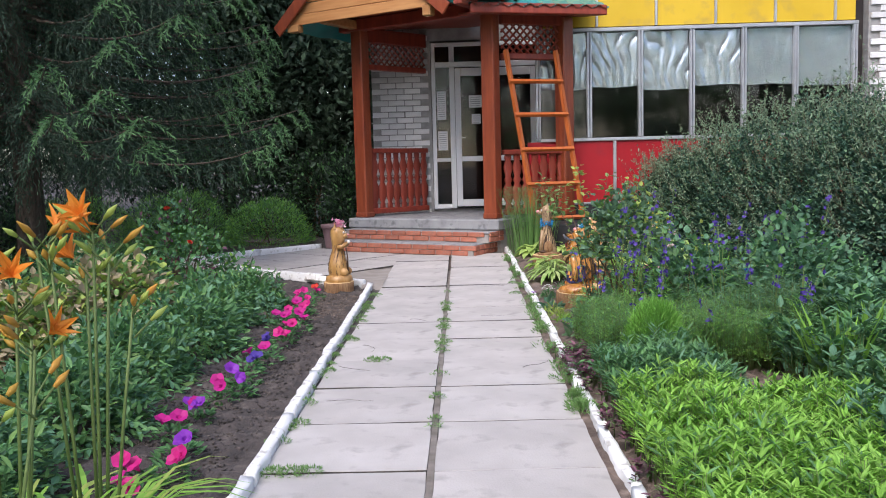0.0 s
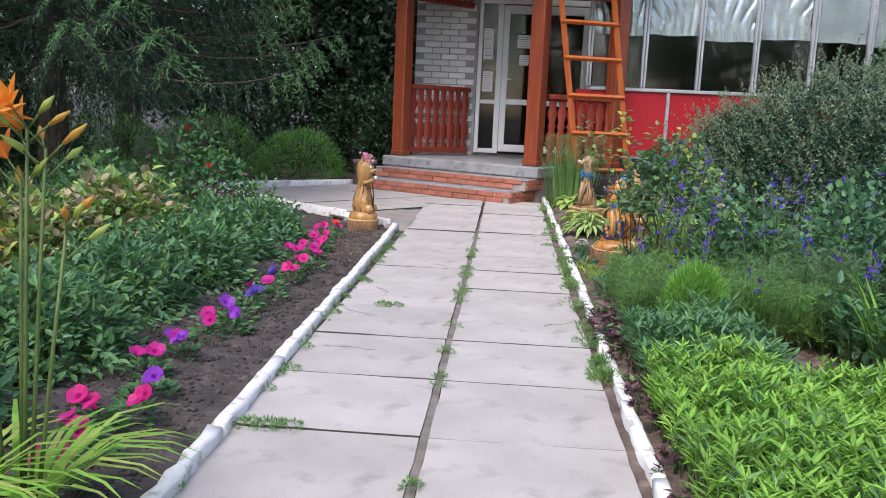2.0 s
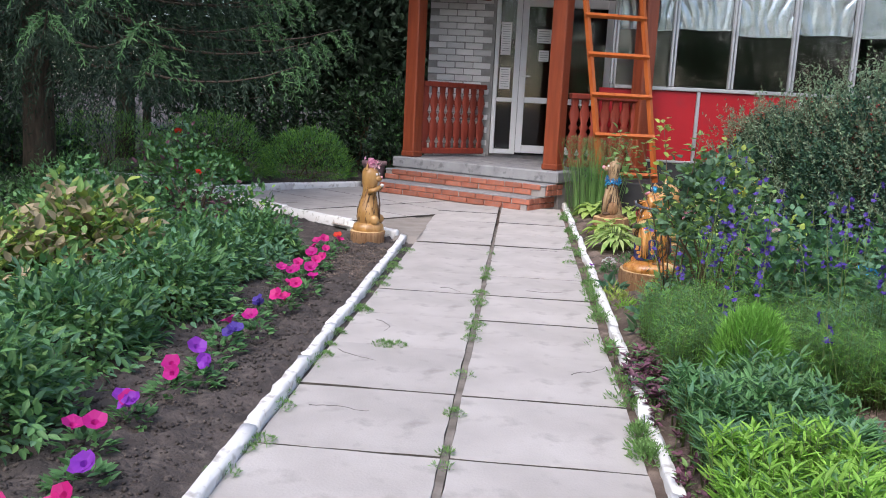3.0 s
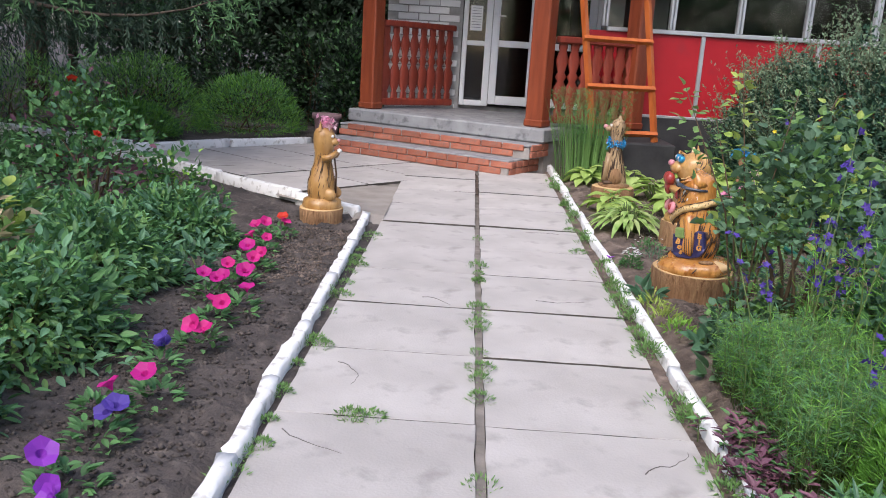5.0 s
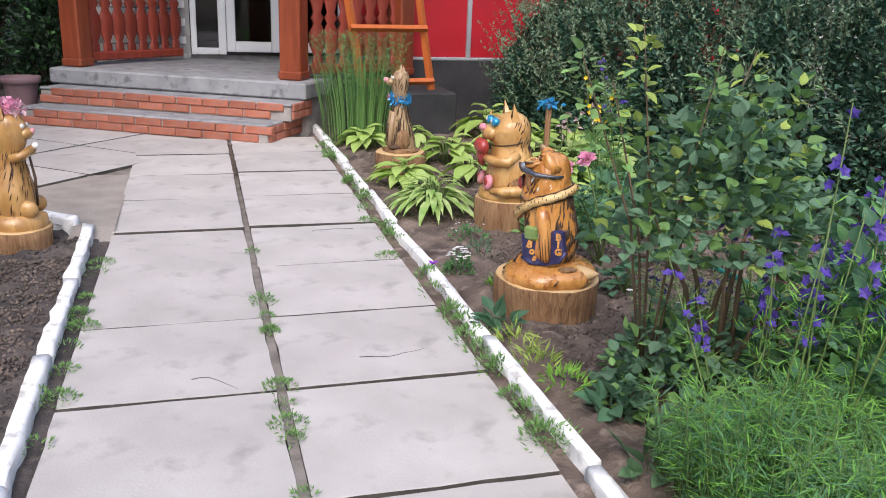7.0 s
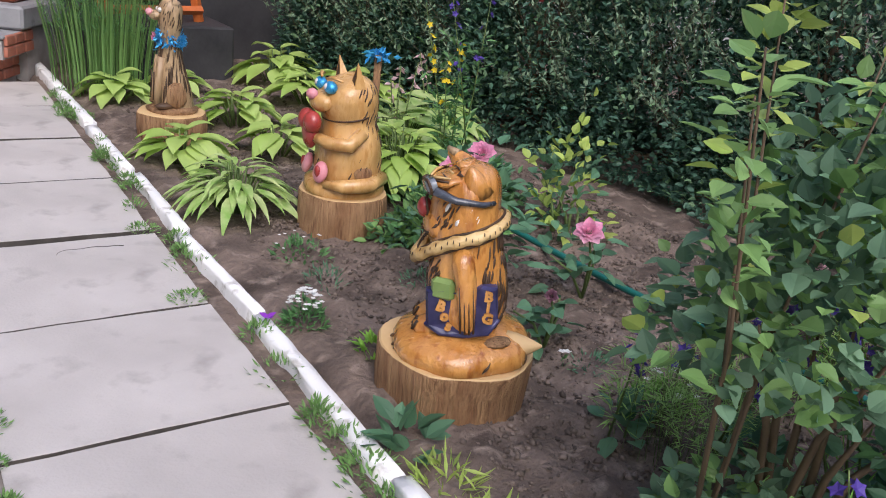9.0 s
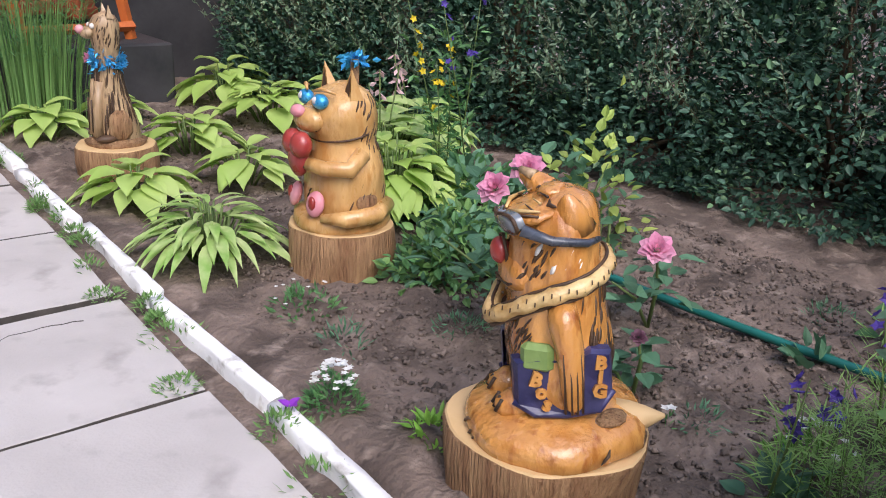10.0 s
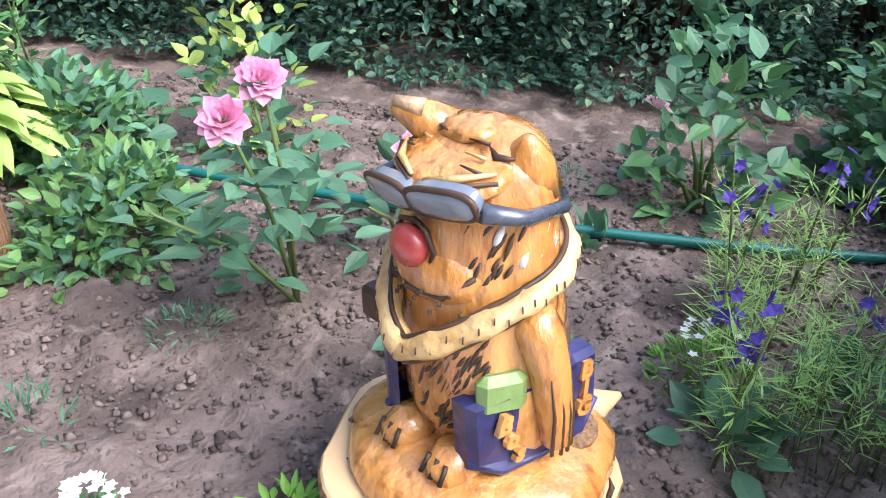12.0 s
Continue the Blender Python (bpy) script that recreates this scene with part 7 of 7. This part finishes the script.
# ---- small ornaments ----
def stake_ornament(x, y, h, label, seed, wings):
    r = np.random.default_rng(seed)
    root = thing("garden_stake", label, "ornament", pose(x, y, gz(x, y)))
    part("stake", MB().tube([(0, 0, -0.05), (0.01, 0, h)], 0.02 if not wings else 0.004, M_STUMP, 7), root)
    b = MB()
    if wings:
        for sg in (-1, 1):
            b.leaves([(0, 0, h), (0, 0, h)], [(sg, 0.2, 0.5), (sg, -0.1, -0.3)], [(0, -1, 0.2), (0, -1, 0.2)], 0.07, 0.06, M_BLUEP, "broad")
        b.tube([(0, 0, h - 0.03), (0, 0, h + 0.03)], 0.005, M_NAVY, 6)
    else:
        b.leaves(np.tile((0.01, 0, h), (60, 1)) + r.normal(size=(60, 3)) * (0.03, 0.03, 0.008), r.normal(size=(60, 3)) + (0, 0, 0.3), r.normal(size=(60, 3)), 0.045, 0.025, M_BLUEP)
    part("ornament", b, root, "bright blue ornament")["kind"] = "stuff"


stake_ornament(1.97, 9.33, 0.55, "wooden stake topped with a blue foil flower", 1, False)
stake_ornament(2.22, 6.33, 0.37, "blue butterfly ornament on a thin stake", 2, True)
pt = MB()
pt.leaves([(0, 0, 0)] * 3, [(1, 0, 0.8), (-0.6, 0.7, 0.6), (0.1, -1, 0.7)], [(0, 0, 1)] * 3, 0.032, 0.026, F_PURP, "broad")
thing("fallen_petal", "purple petunia petal lying on the kerb", "petal", pose(0.782, 7.72, 0.050), mb=pt)
for i, (x, y, h) in enumerate(((0.73, 6.19, 1.10), (1.00, 6.38, 1.17), (1.20, 6.28, 1.12), (1.42, 6.44, 1.10), (0.88, 6.30, 1.02))):
    r = np.random.default_rng(600 + i)
    sh = thing("rose_shoot", "tall rose shoot with pale yellow-green tip leaves", "shoot", pose(1.12, 6.38, 0), "rose shoots")
    e = np.array((x - 1.12, y - 6.38, h))
    part("stem", MB().tube([(0, 0, -0.02), e * (0.35, 0.35, 0.55), e], (0.005, 0.004, 0.0015), M_STEMR, 6), sh)
    lb = MB()
    k = r.uniform(0.72, 1.0, 34)[:, None]
    d = r.normal(size=(34, 3)) * (1, 1, 0.4) + (0, 0, 0.3)
    lb.leaves(e * k ** (0.7, 0.7, 1) + d * 0.02, d, (0, 0, 1) + r.normal(size=(34, 3)) * 0.3, 0.046 * r.uniform(0.6, 1.2, 34), 0.030, L_YELL if i % 2 else L_GRASS, "broad")
    part("foliage", lb, sh)["kind"] = "stuff"
# unseen trees, added to close the garden and darken the window reflections
for i, (x, y) in enumerate(((-9, -9), (-4, -12), (1.5, -13), (7, -11), (11, -6), (12.5, 0), (-14, -3))):
    leafy_tree(x, y, 8.5, 3.4, 5000, 700 + i, "leafy tree added out of view to darken the window reflections", L_MID, 0.26)


# ---- slabs of the path and of the pad before the steps ----
def make_paving():
    base = MB()
    base.box(0.02, 5.2, -0.031, 1.42, 13.2, 0.02, M_GAP)
    base.box(0.004, 5.2, -0.016, 0.03, 13.1, 0.02, M_JOINT)
    path = thing("path", "old pale concrete slab path, weedy joints", "path", kind="structure", mb=base)
    r = np.random.default_rng(5)
    CRACKED = {6: (-0.1, 0.2, 0.2), 9: (-0.35, 0.12, 0.1), 10: (-0.42, 0.30, -0.7), 11: (-0.3, 0.25, 0.1), 13: (0.1, -0.3, 0.5), 29: (0.2, 0.1, 1.0), 32: (-0.1, -0.2, 0.3), 34: (0.3, 0.35, 2.8), 52: (0, 0, 0.6), 60: (0.1, 0.1, 2.0)}

    def slab(x0, x1, y0, y1, seed, lift=0.0, parent=path):
        w, d = x1 - x0, y1 - y0
        n = 7
        top, bot = [], []
        edge = []
        for k in range(n):
            edge.append((-0.5 + k / (n - 1), -0.5))
        for k in range(1, n):
            edge.append((0.5, -0.5 + k / (n - 1)))
        for k in range(1, n):
            edge.append((0.5 - k / (n - 1), 0.5))
        for k in range(1, n - 1):
            edge.append((-0.5, 0.5 - k / (n - 1)))
        for i, (u, v) in enumerate(edge):
            j = 0.006 * noise.noise(Vector((u * 7 + seed * 5, v * 7, seed)))
            top.append((u * (w - 0.002) + j, v * (d - 0.002) + j, 0.0))
            bot.append((u * w + j, v * d + j, -0.002))
        m = len(edge)
        low = [(x, y, -0.05) for x, y, z in bot]
        skirt = [(m + i, 2 * m + i, 2 * m + (i + 1) % m, m + (i + 1) % m)[::-1] for i in range(m)]
        fs = [tuple(range(m))] + [(i, m + i, m + (i + 1) % m, (i + 1) % m)[::-1] for i in range(m)]
        o = new("slab", MB().add(top + bot + low, fs, M_CONC).add(top + bot + low, skirt, M_GAP).mesh("slab"))
        o.parent = parent
        cx, cy = (x0 + x1) / 2, (y0 + y1) / 2
        slope = math.atan2(gz(cx, cy + 0.3) - gz(cx, cy - 0.3), 0.6)
        o.location = (cx, cy, gz(cx, cy) + lift + r.normal() * 0.0015)
        o.rotation_euler = (slope + r.normal() * 0.002, r.normal() * 0.003, r.normal() * 0.003)
        if seed in CRACKED:
            cr = MB()
            u0, v0, a0 = CRACKED[seed]
            pts = [(u0 * w, v0 * d)]
            for q in range(9):
                a0 += r.normal() * 0.35
                pts.append((pts[-1][0] + 0.028 * math.cos(a0), pts[-1][1] + 0.028 * math.sin(a0)))
            pts = [p for p in pts if abs(p[0]) < w / 2 - 0.01 and abs(p[1]) < d / 2 - 0.01]
            if len(pts) > 2:
                cr.tube([(x, y, 0.0004) for x, y in pts], np.linspace(0.0022, 0.0008, len(pts)), M_GAP, 4)
                part("crack", cr, o)
        return o
    k = 0
    for i in range(-11, 11):
        y0 = 5.385 + 0.648 * i
        if i == 4:
            continue
        y1 = y0 + 0.648 if i != 3 else y0 + 1.296
        if y1 > 11.4:
            break
        slab(-0.668, -0.012, y0 + 0.008, y1 - 0.008, k)
        k += 1
    for i in range(-11, 10):
        y0 = 5.385 + 0.648 * i + (0.0 if i < 5 else 0.03)
        if y0 + 0.6 > 11.2:
            break
        slab(0.020, 0.692, y0 + 0.008, y0 + 0.640, k)
        k += 1
    padb = MB()
    P2 = pose(-0.80, 8.78, 0, 0, 0, 140)
    pad = thing("pavement", "worn grey concrete slabs before the porch steps", "pavement", kind="structure", mb=padb.add([(-0.70, 8.72, 0.018), (-0.67, 8.72, 0.018), (-0.67, 11.2, 0.018), (0.25, 11.35, 0.018), (-1.5, 12.6, 0.018), (-1.92, 12.68, 0.018), (-3.36, 11.05, 0.018), (-3.28, 10.80, 0.018), (-1.36, 9.20, 0.018), (-0.86, 8.76, 0.018)], [tuple(range(10))], M_JOINT).add([(-0.655, 8.50, -0.02), (-0.655, 8.72, 0.024), (-0.655, 10.0, 0.026), (-1.55, 10.0, 0.026), (-1.55, 9.22, 0.026), (-0.86, 8.72, 0.024), (-0.88, 8.50, -0.02)], [(1, 2, 3, 4, 5), (0, 1, 5, 6)], M_SAND))
    for i in range(7):
        for j in range(4):
            c = P2 @ Vector((0.42 + i * 0.84, -0.42 - j * 0.72 - 0.05, 0))
            if c.x > -0.60 and c.y < 10.6:
                continue
            if (c.x + 0.8) * 0.585 + (c.y - 8.6) * 0.81 < 0.42 or (c.x > -0.95 and c.y < 9.6):
                continue
            edge = (1.45 * (c.y - 11.08) - 1.67 * (c.x + 3.40)) / 2.21 if c.x > -3.40 else c.y - 11.08 + 0.446 * (c.x + 3.40)
            if edge > -0.22:
                continue
            q = PORCH.inverted() @ Vector((c.x, c.y, 0))
            if q.y > -0.55 and q.x > -0.3:
                continue
            if c.x > 0.3:
                continue
            o = slab(-0.41, 0.41, -0.35, 0.35, 50 + i * 5 + j, 0.0, pad)
            o.location = (c.x, c.y, 0.03 + 0.012 * min(1, (c.y - 8.5)) + r.normal() * 0.003)
            o.rotation_euler = (0, 0, radians(140) + r.normal() * 0.006)


make_paving()
